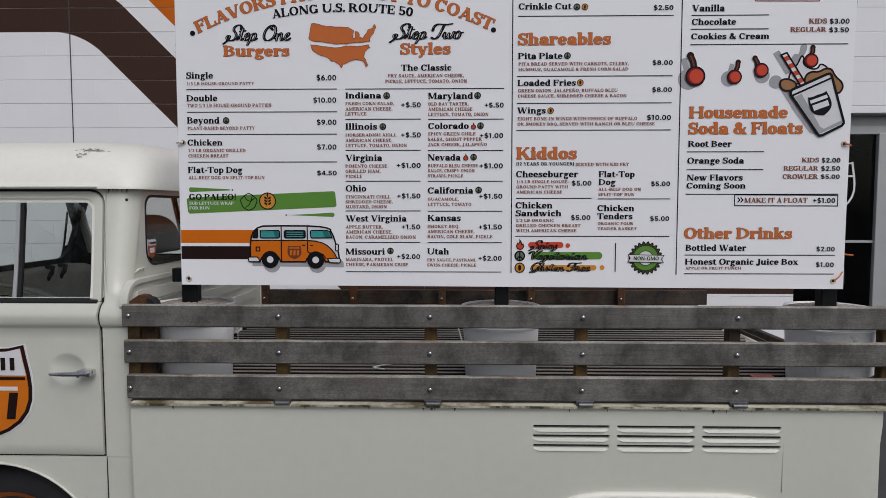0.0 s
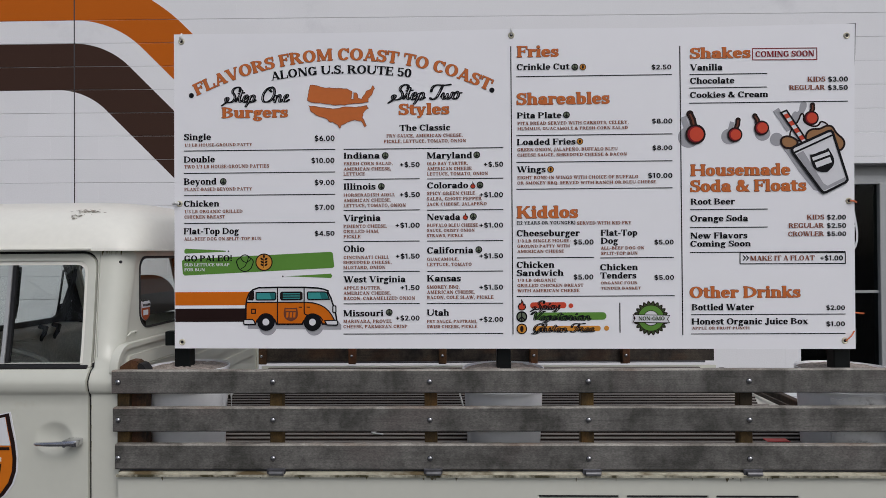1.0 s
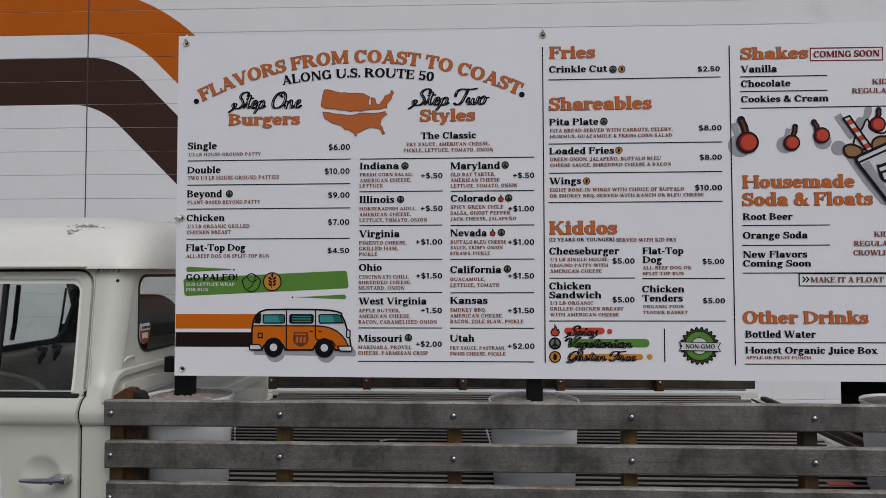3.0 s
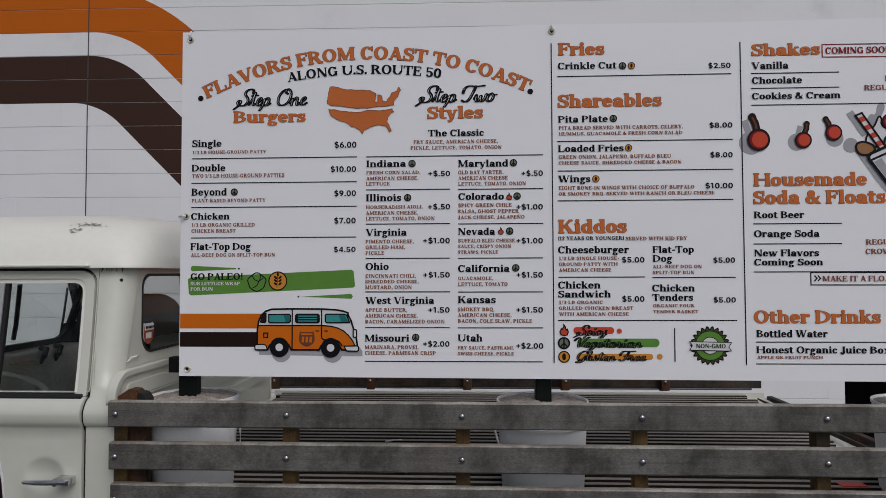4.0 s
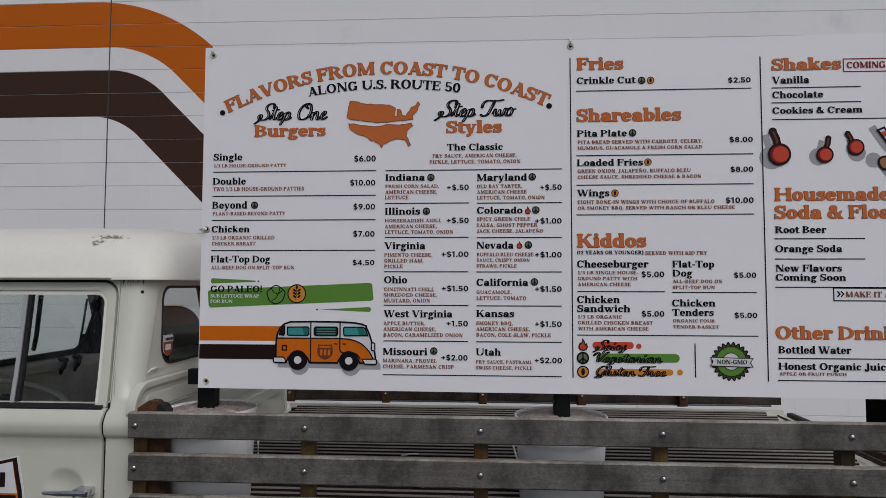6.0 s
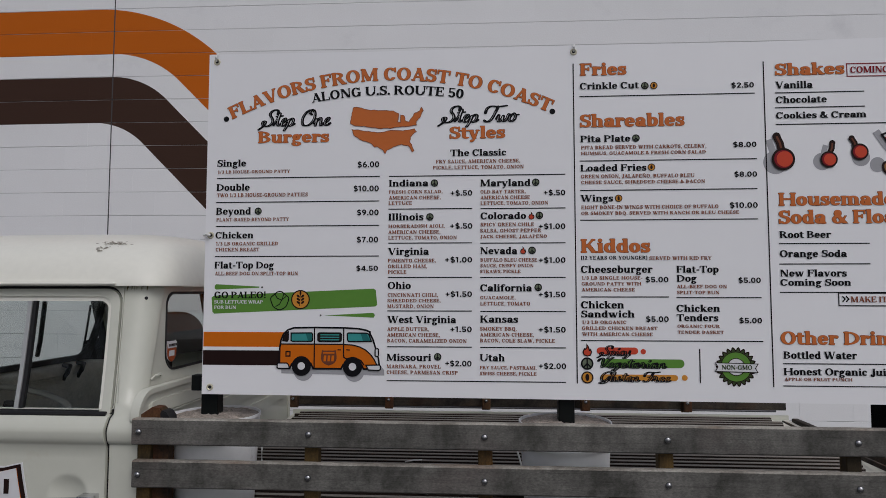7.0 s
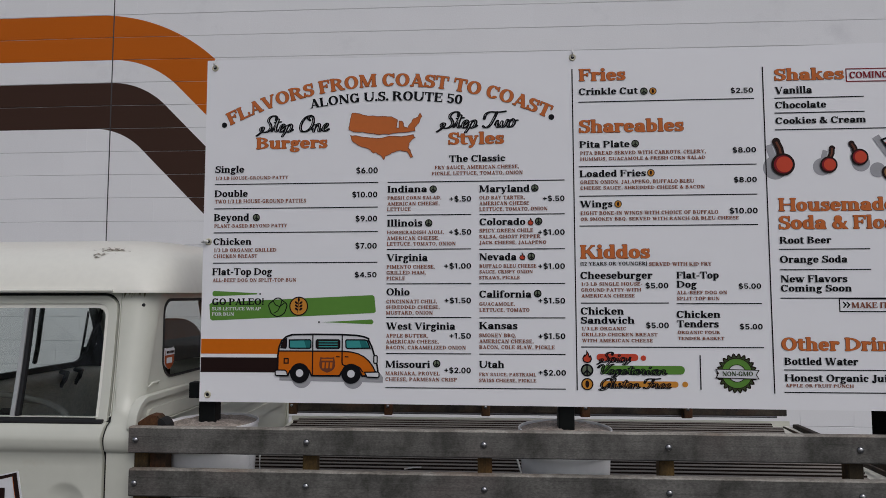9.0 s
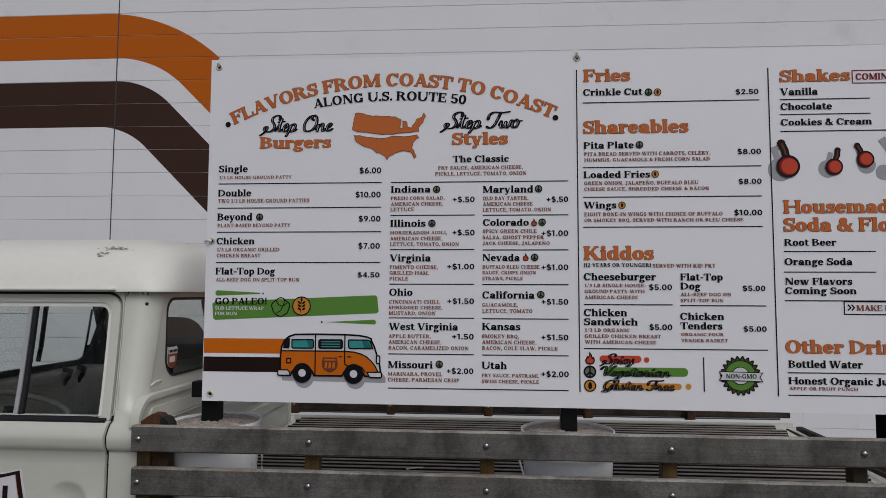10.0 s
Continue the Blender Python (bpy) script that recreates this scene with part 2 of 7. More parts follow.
ink_black = material("black_ink", (0.006, 0.006, 0.008), 0.6, vary=0.1, spec=0.12)
ink_orange = material("orange_ink", (0.57, 0.155, 0.040), 0.6, vary=0.05, spec=0.12)
ink_vivid = material("vivid_orange_ink", (0.62, 0.145, 0.005), 0.6, vary=0.05, spec=0.12)
ink_brown = material("red_brown_ink", (0.235, 0.078, 0.044), 0.6, vary=0.08, spec=0.12)
ink_umber = material("umber_outline_ink", (0.15, 0.050, 0.028), 0.6, vary=0.08, spec=0.12)
ink_dark = material("dark_brown_ink", (0.018, 0.008, 0.007), 0.6, vary=0.1, spec=0.12)
ink_red = material("red_ink", (0.58, 0.070, 0.035), 0.6, vary=0.05, spec=0.12)
ink_maroon = material("maroon_ink", (0.22, 0.012, 0.02), 0.6, vary=0.05, spec=0.12)
ink_green = material("green_ink", (0.115, 0.27, 0.045), 0.6, vary=0.05, spec=0.12)
ink_moss = material("dark_moss_ink", (0.050, 0.075, 0.030), 0.6, vary=0.05, spec=0.12)
ink_sage = material("grey_green_ink", (0.16, 0.19, 0.13), 0.6, vary=0.05, spec=0.12)
ink_teal = material("teal_ink", (0.05, 0.30, 0.29), 0.6, vary=0.05, spec=0.12)
ink_deep_teal = material("deep_teal_ink", (0.02, 0.15, 0.15), 0.6, vary=0.05, spec=0.12)
ink_tan = material("tan_ink", (0.33, 0.17, 0.075), 0.6, vary=0.05, spec=0.12)
ink_amber = material("amber_ink", (0.62, 0.27, 0.04), 0.6, vary=0.05, spec=0.12)
ink_grey = material("grey_ink", (0.37, 0.37, 0.39), 0.6, vary=0.05, spec=0.12)
ink_white = material("white_ink", (0.70, 0.70, 0.72), 0.6, vary=0.02, spec=0.12)
car_glass = glass("car_glass", (0.90, 0.92, 0.91), dirt=0.005, gloss=0.013)
rear_glass = glass("tinted_rear_glass", (0.86, 0.87, 0.86), dirt=0.003, gloss=0.008, grazing=0.25)
shop_glass = glass("shop_glass", (0.45, 0.48, 0.48), dirt=0.004, gloss=0.012)


# ---- builders ----
def finish(bm, mat, name, smooth=None):
    me = bpy.data.meshes.new(name)
    bmesh.ops.recalc_face_normals(bm, faces=bm.faces[:])
    bm.to_mesh(me)
    bm.free()
    for mt in (mat if isinstance(mat, (list, tuple)) else [mat]):
        me.materials.append(mt)
    if smooth is not None:
        me.polygons.foreach_set("use_smooth", [True] * len(me.polygons))
        me.set_sharp_from_angle(angle=radians(smooth))
    return me


def part(name, bm, mat, parent=None, label="", smooth=None):
    ob = new(name, finish(bm, mat, name, smooth))
    if parent:
        ob.parent = parent
    return tagged(ob, label)


def thing(name, label, category, group="", kind=""):
    return tagged(new(name), label, category, group, kind)


def add_box(bm, x0, x1, y0, y1, z0, z1, bevel=0.0, seg=2):
    r = bmesh.ops.create_cube(bm, size=1, matrix=Matrix.Translation(((x0 + x1) / 2, (y0 + y1) / 2, (z0 + z1) / 2)) @ Matrix.Diagonal((x1 - x0, y1 - y0, z1 - z0, 1)))
    if bevel:
        es = list({e for v in r["verts"] for e in v.link_edges})
        bmesh.ops.bevel(bm, geom=es, offset=bevel, segments=seg, affect="EDGES", profile=0.5)
    return bm


def box(x0, x1, y0, y1, z0, z1, bevel=0.0, seg=2):
    return add_box(bmesh.new(), x0, x1, y0, y1, z0, z1, bevel, seg)


def spin(profile, m, seg=32):
    """A turned shape: profile rows of radius and height about the axis of m; an open profile gives a shell."""
    bm = bmesh.new()
    rings = []
    for r, h in profile:
        rings.append([bm.verts.new(m @ Vector((r * math.cos(2 * math.pi * k / seg), r * math.sin(2 * math.pi * k / seg), h))) for k in range(seg)])
    for a, b in zip(rings, rings[1:]):
        for k in range(seg):
            bm.faces.new((a[k], a[(k + 1) % seg], b[(k + 1) % seg], b[k]))
    for ring in (rings[0], rings[-1]):
        if (ring[0].co - ring[seg // 2].co).length > 1e-4:
            bm.faces.new(ring)
    bmesh.ops.remove_doubles(bm, verts=bm.verts[:], dist=1e-6)
    return bm


def tube(points, r, seg=10, bm=None):
    bm = bm or bmesh.new()
    pts = [Vector(p) for p in points]
    rings = []
    for i, p in enumerate(pts):
        d = (pts[min(i + 1, len(pts) - 1)] - pts[max(i - 1, 0)]).normalized()
        q = d.to_track_quat("Z", "Y")
        rr = r[i] if isinstance(r, (list, tuple)) else r
        rings.append([bm.verts.new(p + q @ Vector((rr * math.cos(2 * math.pi * k / seg), rr * math.sin(2 * math.pi * k / seg), 0))) for k in range(seg)])
    for a, b in zip(rings, rings[1:]):
        for k in range(seg):
            bm.faces.new((a[k], a[(k + 1) % seg], b[(k + 1) % seg], b[k]))
    bm.faces.new(rings[0])
    bm.faces.new(rings[-1])
    return bm


def grid_shell(rows, thick):
    """A sheet through rows of points, given a back at the offset thick, and closed edges."""
    bm = bmesh.new()
    off = Vector(thick)
    front = [[bm.verts.new(p) for p in row] for row in rows]
    back = [[bm.verts.new(Vector(p) + off) for p in row] for row in rows]
    nr, nc = len(rows), len(rows[0])
    for g in (front, back):
        for i in range(nr - 1):
            for j in range(nc - 1):
                bm.faces.new((g[i][j], g[i][j + 1], g[i + 1][j + 1], g[i + 1][j]))
    for i in range(nr - 1):
        for j in (0, nc - 1):
            bm.faces.new((front[i][j], front[i + 1][j], back[i + 1][j], back[i][j]))
    for j in range(nc - 1):
        for i in (0, nr - 1):
            bm.faces.new((front[i][j], front[i][j + 1], back[i][j + 1], back[i][j]))
    return bm


def round_rect(a0, a1, b0, b1, radii, n=6, extra=5):
    """Outline with its own radius at each corner (low-low, high-low, high-high, low-high), always the same number of points."""
    out = []
    for (ca, cb, start), r in zip(((a0, b0, 180), (a1, b0, 270), (a1, b1, 0), (a0, b1, 90)), radii):
        ca += r if ca == a0 else -r
        cb += r if cb == b0 else -r
        for k in range(n + 1):
            w = radians(start + 90 * k / n)
            out.append((ca + r * math.cos(w), cb + r * math.sin(w)))
    full = []
    for i in range(4):
        seg = out[i * (n + 1):(i + 1) * (n + 1)]
        full += seg
        p, q = seg[-1], out[((i + 1) * (n + 1)) % len(out)]
        full += [(p[0] + (q[0] - p[0]) * k / (extra + 1), p[1] + (q[1] - p[1]) * k / (extra + 1)) for k in range(1, extra + 1)]
    return full


def ring_plate(outer, inner, place, thick):
    """A plate between two outlines with as many points each, laid by place(a, b), with a back at the offset thick."""
    bm = bmesh.new()
    off = Vector(thick)
    o = [bm.verts.new(place(*p)) for p in outer]
    i = [bm.verts.new(place(*p)) for p in inner]
    ob = [bm.verts.new(v.co + off) for v in o]
    ib = [bm.verts.new(v.co + off) for v in i]
    n = len(o)
    for k in range(n):
        j = (k + 1) % n
        bm.faces.new((o[k], o[j], i[j], i[k]))
        bm.faces.new((ob[k], ib[k], ib[j], ob[j]))
        bm.faces.new((i[k], i[j], ib[j], ib[k]))
        bm.faces.new((o[k], ob[k], ob[j], o[j]))
    return bm


def fill_plate(outline, place, thick):
    bm = bmesh.new()
    off = Vector(thick)
    o = [bm.verts.new(place(*p)) for p in outline]
    b = [bm.verts.new(v.co + off) for v in o]
    bm.faces.new(o)
    bm.faces.new(b)
    for k in range(len(o)):
        j = (k + 1) % len(o)
        bm.faces.new((o[k], b[k], b[j], o[j]))
    return bm


# ---- ground ----
ground = part("ground", box(-300, 300, -300, 300, -0.3, 0.0), asphalt)
tagged(ground, "dark grey asphalt parking lot under the truck", "ground", kind="structure")

# ---- pickup truck ----
truck = thing("pickup_truck", "cream vintage single-cab pickup truck with grey wooden bed slats, parked", "truck")


def flank(z):
    """How far the cab's side lies in from the bed's face at height z."""
    if z <= 1.235:
        return 0.030 + 0.02 * max(0.0, (0.75 - z))
    if z <= 1.325:
        return 0.030 - 0.018 * max(0.0, math.sin(math.pi * (z - 1.235) / 0.09)) ** 0.38 + 0.018 * max(0.0, (z - 1.28) / 0.045)
    return 0.048 + 0.112 * ((z - 1.325) / 0.42) ** 0.9


WIDE = 1.62


def side_xz(mirror):
    if mirror:
        return lambda x, z, d=0.0: Vector((x, WIDE - flank(z) - d, z + 0.055))
    return lambda x, z, d=0.0: Vector((x, flank(z) + d, z))


def zsteps(a, b, n):
    return [a + (b - a) * k / n for k in range(n + 1)]


def cab_side(mirror):
    at = side_xz(mirror)
    s = -1 if mirror else 1
    back = (0, 0.012 * s, 0)
    # fender below the door, cut out over the wheel
    arch = lambda x: 0.32 + math.sqrt(max(0.0, 0.405 ** 2 - (x + 0.54) ** 2)) if abs(x + 0.54) < 0.405 else 0.33
    xs = sorted(set([-1.25, -1.1] + [-0.54 + 0.405 * math.sin(radians(a)) for a in range(-90, 91, 6)] + [-0.126, -0.06, -0.012]))
    rows = []
    for k in range(7):
        rows.append([at(x, max(arch(x), 0.33) + (0.75 - max(arch(x), 0.33)) * k / 6) for x in xs])
    part("fender", grid_shell(rows, back), cream, truck, smooth=40)
    lip = [at(-0.54 + 0.405 * math.cos(radians(a)), 0.32 + 0.405 * math.sin(radians(a)), -0.004) for a in range(0, 181, 6)]
    part("wheel_arch_lip", tube(lip, 0.0045, 8), cream, truck, smooth=60)
    # door: skin with the belt ridge, and the window frame above
    zz = [0.757, 0.762] + zsteps(0.80, 0.99, 4) + zsteps(1.00, 1.15, 24) + [1.19, 1.23] + zsteps(1.236, 1.325, 10)
    dx = zsteps(-1.06, -0.36, 6) + zsteps(-0.335, -0.170, 26) + [-0.15, -0.128]
    dished = lambda x, z: 0.016 * max(0.0, 1 - ((x + 0.250) / 0.068) ** 2 - ((z - 1.078) / 0.060) ** 2) ** 1.2
    door = part("door", grid_shell([[at(x, z, (0.004 if z < 0.76 else 0.0) + dished(x, z)) for x in dx] for z in zz], (0, 0.014 * s, 0)), cream, truck, "closed cream cab door with a round shield sticker", smooth=40)
    over = lambda a, b, *d: at(a - 0.095 * max(0.0, b - 1.33), b, *d)
    outer = round_rect(-1.06, -0.130, 1.327, 1.732, (0.004, 0.004, 0.05, 0.05))
    mid = round_rect(-1.02, -0.160, 1.330, 1.705, (0.004, 0.004, 0.038, 0.038))
    inner = round_rect(-1.00, -0.173, 1.332, 1.690, (0.004, 0.004, 0.03, 0.03))
    part("window_frame", ring_plate(outer, mid, lambda a, b: over(a, b), (0, 0.02 * s, 0)), cream, door, smooth=40)
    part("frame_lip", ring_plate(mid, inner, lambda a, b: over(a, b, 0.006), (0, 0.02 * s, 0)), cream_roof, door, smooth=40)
    part("window_pane", ring_plate(inner, [(-0.55 + (p[0] + 0.55) * 0.01, 1.5 + (p[1] - 1.5) * 0.01) for p in inner], lambda a, b: over(a, b, 0.012), (0, 0.004 * s, 0)), car_glass, door, "side window reflecting bare trees").visible_shadow = False
    part("window_seal", tube([at(-1.05, 1.3265, -0.002), at(-0.6, 1.3265, -0.002), at(-0.14, 1.3265, -0.002)], 0.0085, 8), rubber, door)
    part("window_seal", tube([at(-1.05, 1.334, 0.003), at(-0.6, 1.334, 0.003), at(-0.172, 1.334, 0.003)], 0.0035, 8), rubber, door)
    part("window_divider", grid_shell([[over(x, z, 0.003) for x in (-0.463, -0.460, -0.452, -0.449)] for z in zsteps(1.332, 1.69, 4)], (0, 0.016 * s, 0)), frame_grey, door, "worn metal window divider", smooth=40)
    part("divider_seal", grid_shell([[over(x, z, 0.005) for x in (-0.447, -0.434)] for z in zsteps(1.332, 1.69, 4)], (0, 0.014 * s, 0)), rubber, door)
    # dark seal that shows in the gap round the door
    gap_o = round_rect(-1.09, -0.1165, 0.745, 1.752, (0.02, 0.02, 0.06, 0.06), extra=24)
    gap_i = round_rect(-1.045, -0.140, 0.775, 1.722, (0.02, 0.02, 0.045, 0.045), extra=24)
    part("door_seal", ring_plate(gap_o, gap_i, lambda a, b: over(a, b, 0.0155), (0, 0.012 * s, 0)), rubber, door)
    # roof rail over the door
    rail_i = round_rect(-1.066, -0.121, 1.34, 1.741, (0.01, 0.01, 0.055, 0.055))
    rail_o = round_rect(-1.25 if not mirror else -1.09, -0.1185, 1.339, 1.765, (0.01, 0.01, 0.01, 0.01))
    part("roof_rail", ring_plate(rail_o, rail_i, lambda a, b: over(a, b), (0, 0.02 * s, 0)), cream, truck, smooth=40)
    # rear pillar, rounded towards the back wall
    rows = []
    for z in [0.752] + zsteps(0.9, 1.235, 4) + zsteps(1.24, 1.325, 8) + zsteps(1.36, 1.752, 8):
        y = flank(z)
        k = min(1.0, max(0.0, (z - 1.315) / 0.05))
        r = 0.004 + 0.066 * k
        end = -0.012 - 0.038 * k
        g = 0.095 * max(0.0, z - 1.33)
        pts = [(-0.118 - g, y + 0.004), (-0.115 - g, y), (-0.108 - g, y), (end - r, y)]
        pts += [(end - r + r * math.sin(radians(a)), y + r - r * math.cos(radians(a))) for a in range(15, 91, 15)]
        pts.append((end, y + r + 0.002))
        rows.append([Vector((px, WIDE - py if mirror else py, z + (0.03 if mirror else 0.0))) for px, py in pts])
    part("rear_pillar", grid_shell(rows, (-0.006, 0.010 * s, 0)), cream, truck, smooth=45)
    return door


driver_door = cab_side(False)
cab_side(True)

# door handle: grip, lock block and the dished plate behind it
part("door_handle", tube([(-0.302, 0.004, 1.067), (-0.290, -0.004, 1.068), (-0.24, -0.010, 1.0695), (-0.18, -0.010, 1.071), (-0.150, -0.008, 1.072)], [0.004, 0.0065, 0.0085, 0.0095, 0.009], 12), chrome, driver_door, "chrome door handle", smooth=60)
part("lock_block", box(-0.196, -0.143, -0.014, 0.031, 1.060, 1.083, 0.005), chrome, driver_door, smooth=40)
part("keyhole", spin([(0.0001, 0), (0.006, 0), (0.006, 0.004), (0.0001, 0.004)], pose(-0.185, -0.014, 1.066, 90), 16), hinge_mat, driver_door)
# shield sticker on the door, drawn with plain shapes
def shield_outline(cx, cz, w, h):
    """Road-shield outline: pointed shoulders, bulging flanks, point at the bottom."""
    half = [(0.0, 0.46), (0.15, 0.445), (0.30, 0.45), (0.435, 0.485), (0.455, 0.36), (0.485, 0.20), (0.50, 0.05), (0.495, -0.08), (0.46, -0.20), (0.39, -0.31), (0.28, -0.40), (0.14, -0.47), (0.0, -0.52)]
    pts = half + [(-a, b) for a, b in half[-2:0:-1]]
    return [(cx + a * w, cz + b * h) for a, b in pts]


def shield_top(cx, cz, w, h, z_cut):
    half = [(0.0, 0.46), (0.15, 0.445), (0.30, 0.45), (0.435, 0.485), (0.455, 0.36), (0.485, z_cut)]
    pts = [(0.0, z_cut)] + [(-a, b) for a, b in half[::-1]][:-1] + half[:1] + half[1:]
    return [(cx + a * w, cz + b * h) for a, b in pts]


SH = (-0.590, 0.992)
lay = lambda d: (lambda a, b: Vector((a, flank(b) - d, b)))
part("sticker_border", fill_plate(shield_outline(*SH, 0.426, 0.374), lay(0.002), (0, 0.002, 0)), ink_white, driver_door)
part("sticker_rim", fill_plate(shield_outline(*SH, 0.414, 0.364), lay(0.004), (0, 0.002, 0)), ink_dark, driver_door)
part("sticker_face", fill_plate(shield_outline(*SH, 0.388, 0.338), lay(0.006), (0, 0.002, 0)), shield_orange, driver_door, "orange shield sticker")
part("sticker_band", fill_plate(shield_top(*SH, 0.388, 0.338, 0.19), lay(0.008), (0, 0.002, 0)), ink_white, driver_door)
part("sticker_rule", fill_plate([(-0.75, 1.040), (-0.405, 1.040), (-0.406, 1.050), (-0.75, 1.050)], lay(0.008), (0, 0.002, 0)), ink_dark, driver_door)
part("sticker_bar", fill_plate([(-0.74, 1.000), (-0.435, 1.000), (-0.435, 1.014), (-0.74, 1.014)], lay(0.008), (0, 0.002, 0)), ink_white, driver_door)
for k in range(4):
    part("sticker_mark", fill_plate([(-0.480 - 0.080 * k, 0.893), (-0.448 - 0.080 * k, 0.893), (-0.434 - 0.080 * k, 0.992), (-0.466 - 0.080 * k, 0.992)], lay(0.008), (0, 0.002, 0)), ink_dark, driver_door)
for k in range(7):
    part("sticker_mark", fill_plate([(-0.458 - 0.034 * k, 1.076), (-0.442 - 0.034 * k, 1.076), (-0.442 - 0.034 * k, 1.122), (-0.458 - 0.034 * k, 1.122)], lay(0.010), (0, 0.002, 0)), ink_dark, driver_door)

# roof
rows = []
for i in range(25):
    s = -1 + 2 * i / 24
    s = math.copysign(abs(s) ** 0.8, s)
    row = []
    for j in range(29):
        t = -1 + 2 * j / 28
        t = math.copysign(abs(t) ** 0.7, t)
        dome = (1 - abs(s) ** 3.2) ** 0.55 * (1 - abs(t) ** (4.0 if t < 0 else 7.0)) ** 0.5
        big, norm = max(abs(s), abs(t)), (abs(s) ** 20 + abs(t) ** 20) ** (1 / 20)
        s_, t_ = (s * big / norm, t * big / norm) if norm else (s, t)
        row.append(Vector((-0.665 + 0.648 * t_, WIDE / 2 + 0.680 * s_, 1.752 + 0.208 * dome)))
    rows.append(row)
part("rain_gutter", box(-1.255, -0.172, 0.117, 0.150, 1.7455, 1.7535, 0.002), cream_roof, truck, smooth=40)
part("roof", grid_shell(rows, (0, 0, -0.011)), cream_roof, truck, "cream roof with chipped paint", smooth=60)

def roof_z(x, y):
    s, t = (y - WIDE / 2) / 0.680, (x + 0.665) / 0.648
    return 1.752 + 0.208 * (1 - abs(s) ** 3.2) ** 0.55 * (1 - abs(t) ** (4.0 if t < 0 else 7.0)) ** 0.5


chips = bmesh.new()
rnd = random.Random(11)
for k in range(80):
    low = k % 4 == 0
    cx = rnd.uniform(-0.305, -0.250) if low else -0.265 + rnd.triangular(-0.075, 0.075, 0.0)
    cy, r = (0.236 if low else 0.277) + rnd.gauss(0, 0.010), rnd.uniform(0.0012, 0.0034)
    pts = [(cx + r * rnd.uniform(0.8, 3.2) * math.cos(a), cy + r * rnd.uniform(0.4, 1.2) * math.sin(a)) for a in [2 * math.pi * q / 8 for q in range(8)]]
    chips.faces.new([chips.verts.new((px, py - 0.0006, roof_z(px, py) + 0.0016)) for px, py in pts])
tagged(part("paint_chips", chips, chip_mat, truck), kind="stuff")

drips = bmesh.new()
rnd = random.Random(21)
for k in range(28):
    if k < 20:
        x0, z1 = rnd.uniform(-0.165, -0.075), 1.742
        w, hgt = rnd.uniform(0.001, 0.004), rnd.uniform(0.004, 0.022)
    else:
        x0, z1 = rnd.uniform(-0.125, -0.112), rnd.uniform(0.80, 1.2)
        w, hgt = rnd.uniform(0.001, 0.0025), rnd.uniform(0.006, 0.03)
    x0 = max(x0, -0.148 if k < 20 else -0.1165)
    if x0 > -0.15:
        pts = [(x0, z1), (x0 + w, z1), (x0 + w * 0.8, z1 - hgt * 0.6), (x0 + w * 0.5, z1 - hgt), (x0 + w * 0.2, z1 - hgt * 0.5)]
        drips.faces.new([drips.verts.new((a, flank(b) - 0.0007, b)) for a, b in pts])
tagged(part("grime_drips", drips, grime, truck), kind="stuff")

# back wall of the cab with its window
bw = lambda a, b: Vector((-0.050, flank(b) + 0.069 if a < 0.13 else WIDE - flank(b) - 0.069 if a > WIDE - 0.13 else a, b))
outer = round_rect(0.10, WIDE - 0.10, 1.30, 1.775, (0.01,) * 4)
hole = round_rect(0.240, WIDE - 0.240, 1.438, 1.722, (0.07, 0.07, 0.05, 0.05))
cab_back = part("cab_back_wall", ring_plate(outer, hole, bw, (-0.012, 0, 0)), cream, truck, smooth=40)
seal_in = round_rect(0.247, WIDE - 0.247, 1.445, 1.712, (0.065, 0.065, 0.045, 0.045))
part("rear_window_seal", ring_plate(hole, seal_in, lambda a, b: Vector((-0.047, a, b)), (-0.012, 0, 0)), rubber, cab_back)
part("rear_window_pane", fill_plate(seal_in, lambda a, b: Vector((-0.054 - 0.0125 * (b - 1.45), a, b)), (-0.004, 0, 0)), rear_glass, cab_back, "rear window with a small shield sticker").visible_shadow = False
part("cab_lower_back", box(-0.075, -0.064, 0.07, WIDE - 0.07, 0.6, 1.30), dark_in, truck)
tiny = lambda d: (lambda a, b: Vector((-0.053 + d, a, b)))
part("window_sticker", fill_plate(shield_outline(0.291, 1.508, 0.074, 0.078), tiny(0.001), (0.001, 0, 0)), ink_white, cab_back)
part("window_sticker_face", fill_plate(shield_outline(0.291, 1.505, 0.066, 0.070), tiny(0.003), (0.001, 0, 0)), deep_orange, cab_back)
part("window_sticker_band", fill_plate([(0.259, 1.519), (0.323, 1.519), (0.323, 1.540), (0.259, 1.540)], tiny(0.005), (0.001, 0, 0)), ink_white, cab_back)
for k in range(6):
    part("window_sticker_mark", fill_plate([(0.264 + 0.0095 * k, 1.525), (0.270 + 0.0095 * k, 1.525), (0.270 + 0.0095 * k, 1.534), (0.264 + 0.0095 * k, 1.534)], tiny(0.007), (0.001, 0, 0)), ink_dark, cab_back)
part("window_sticker_bar", fill_plate([(0.268, 1.490), (0.306, 1.490), (0.306, 1.510), (0.268, 1.510)], tiny(0.005), (0.001, 0, 0)), ink_white, cab_back)

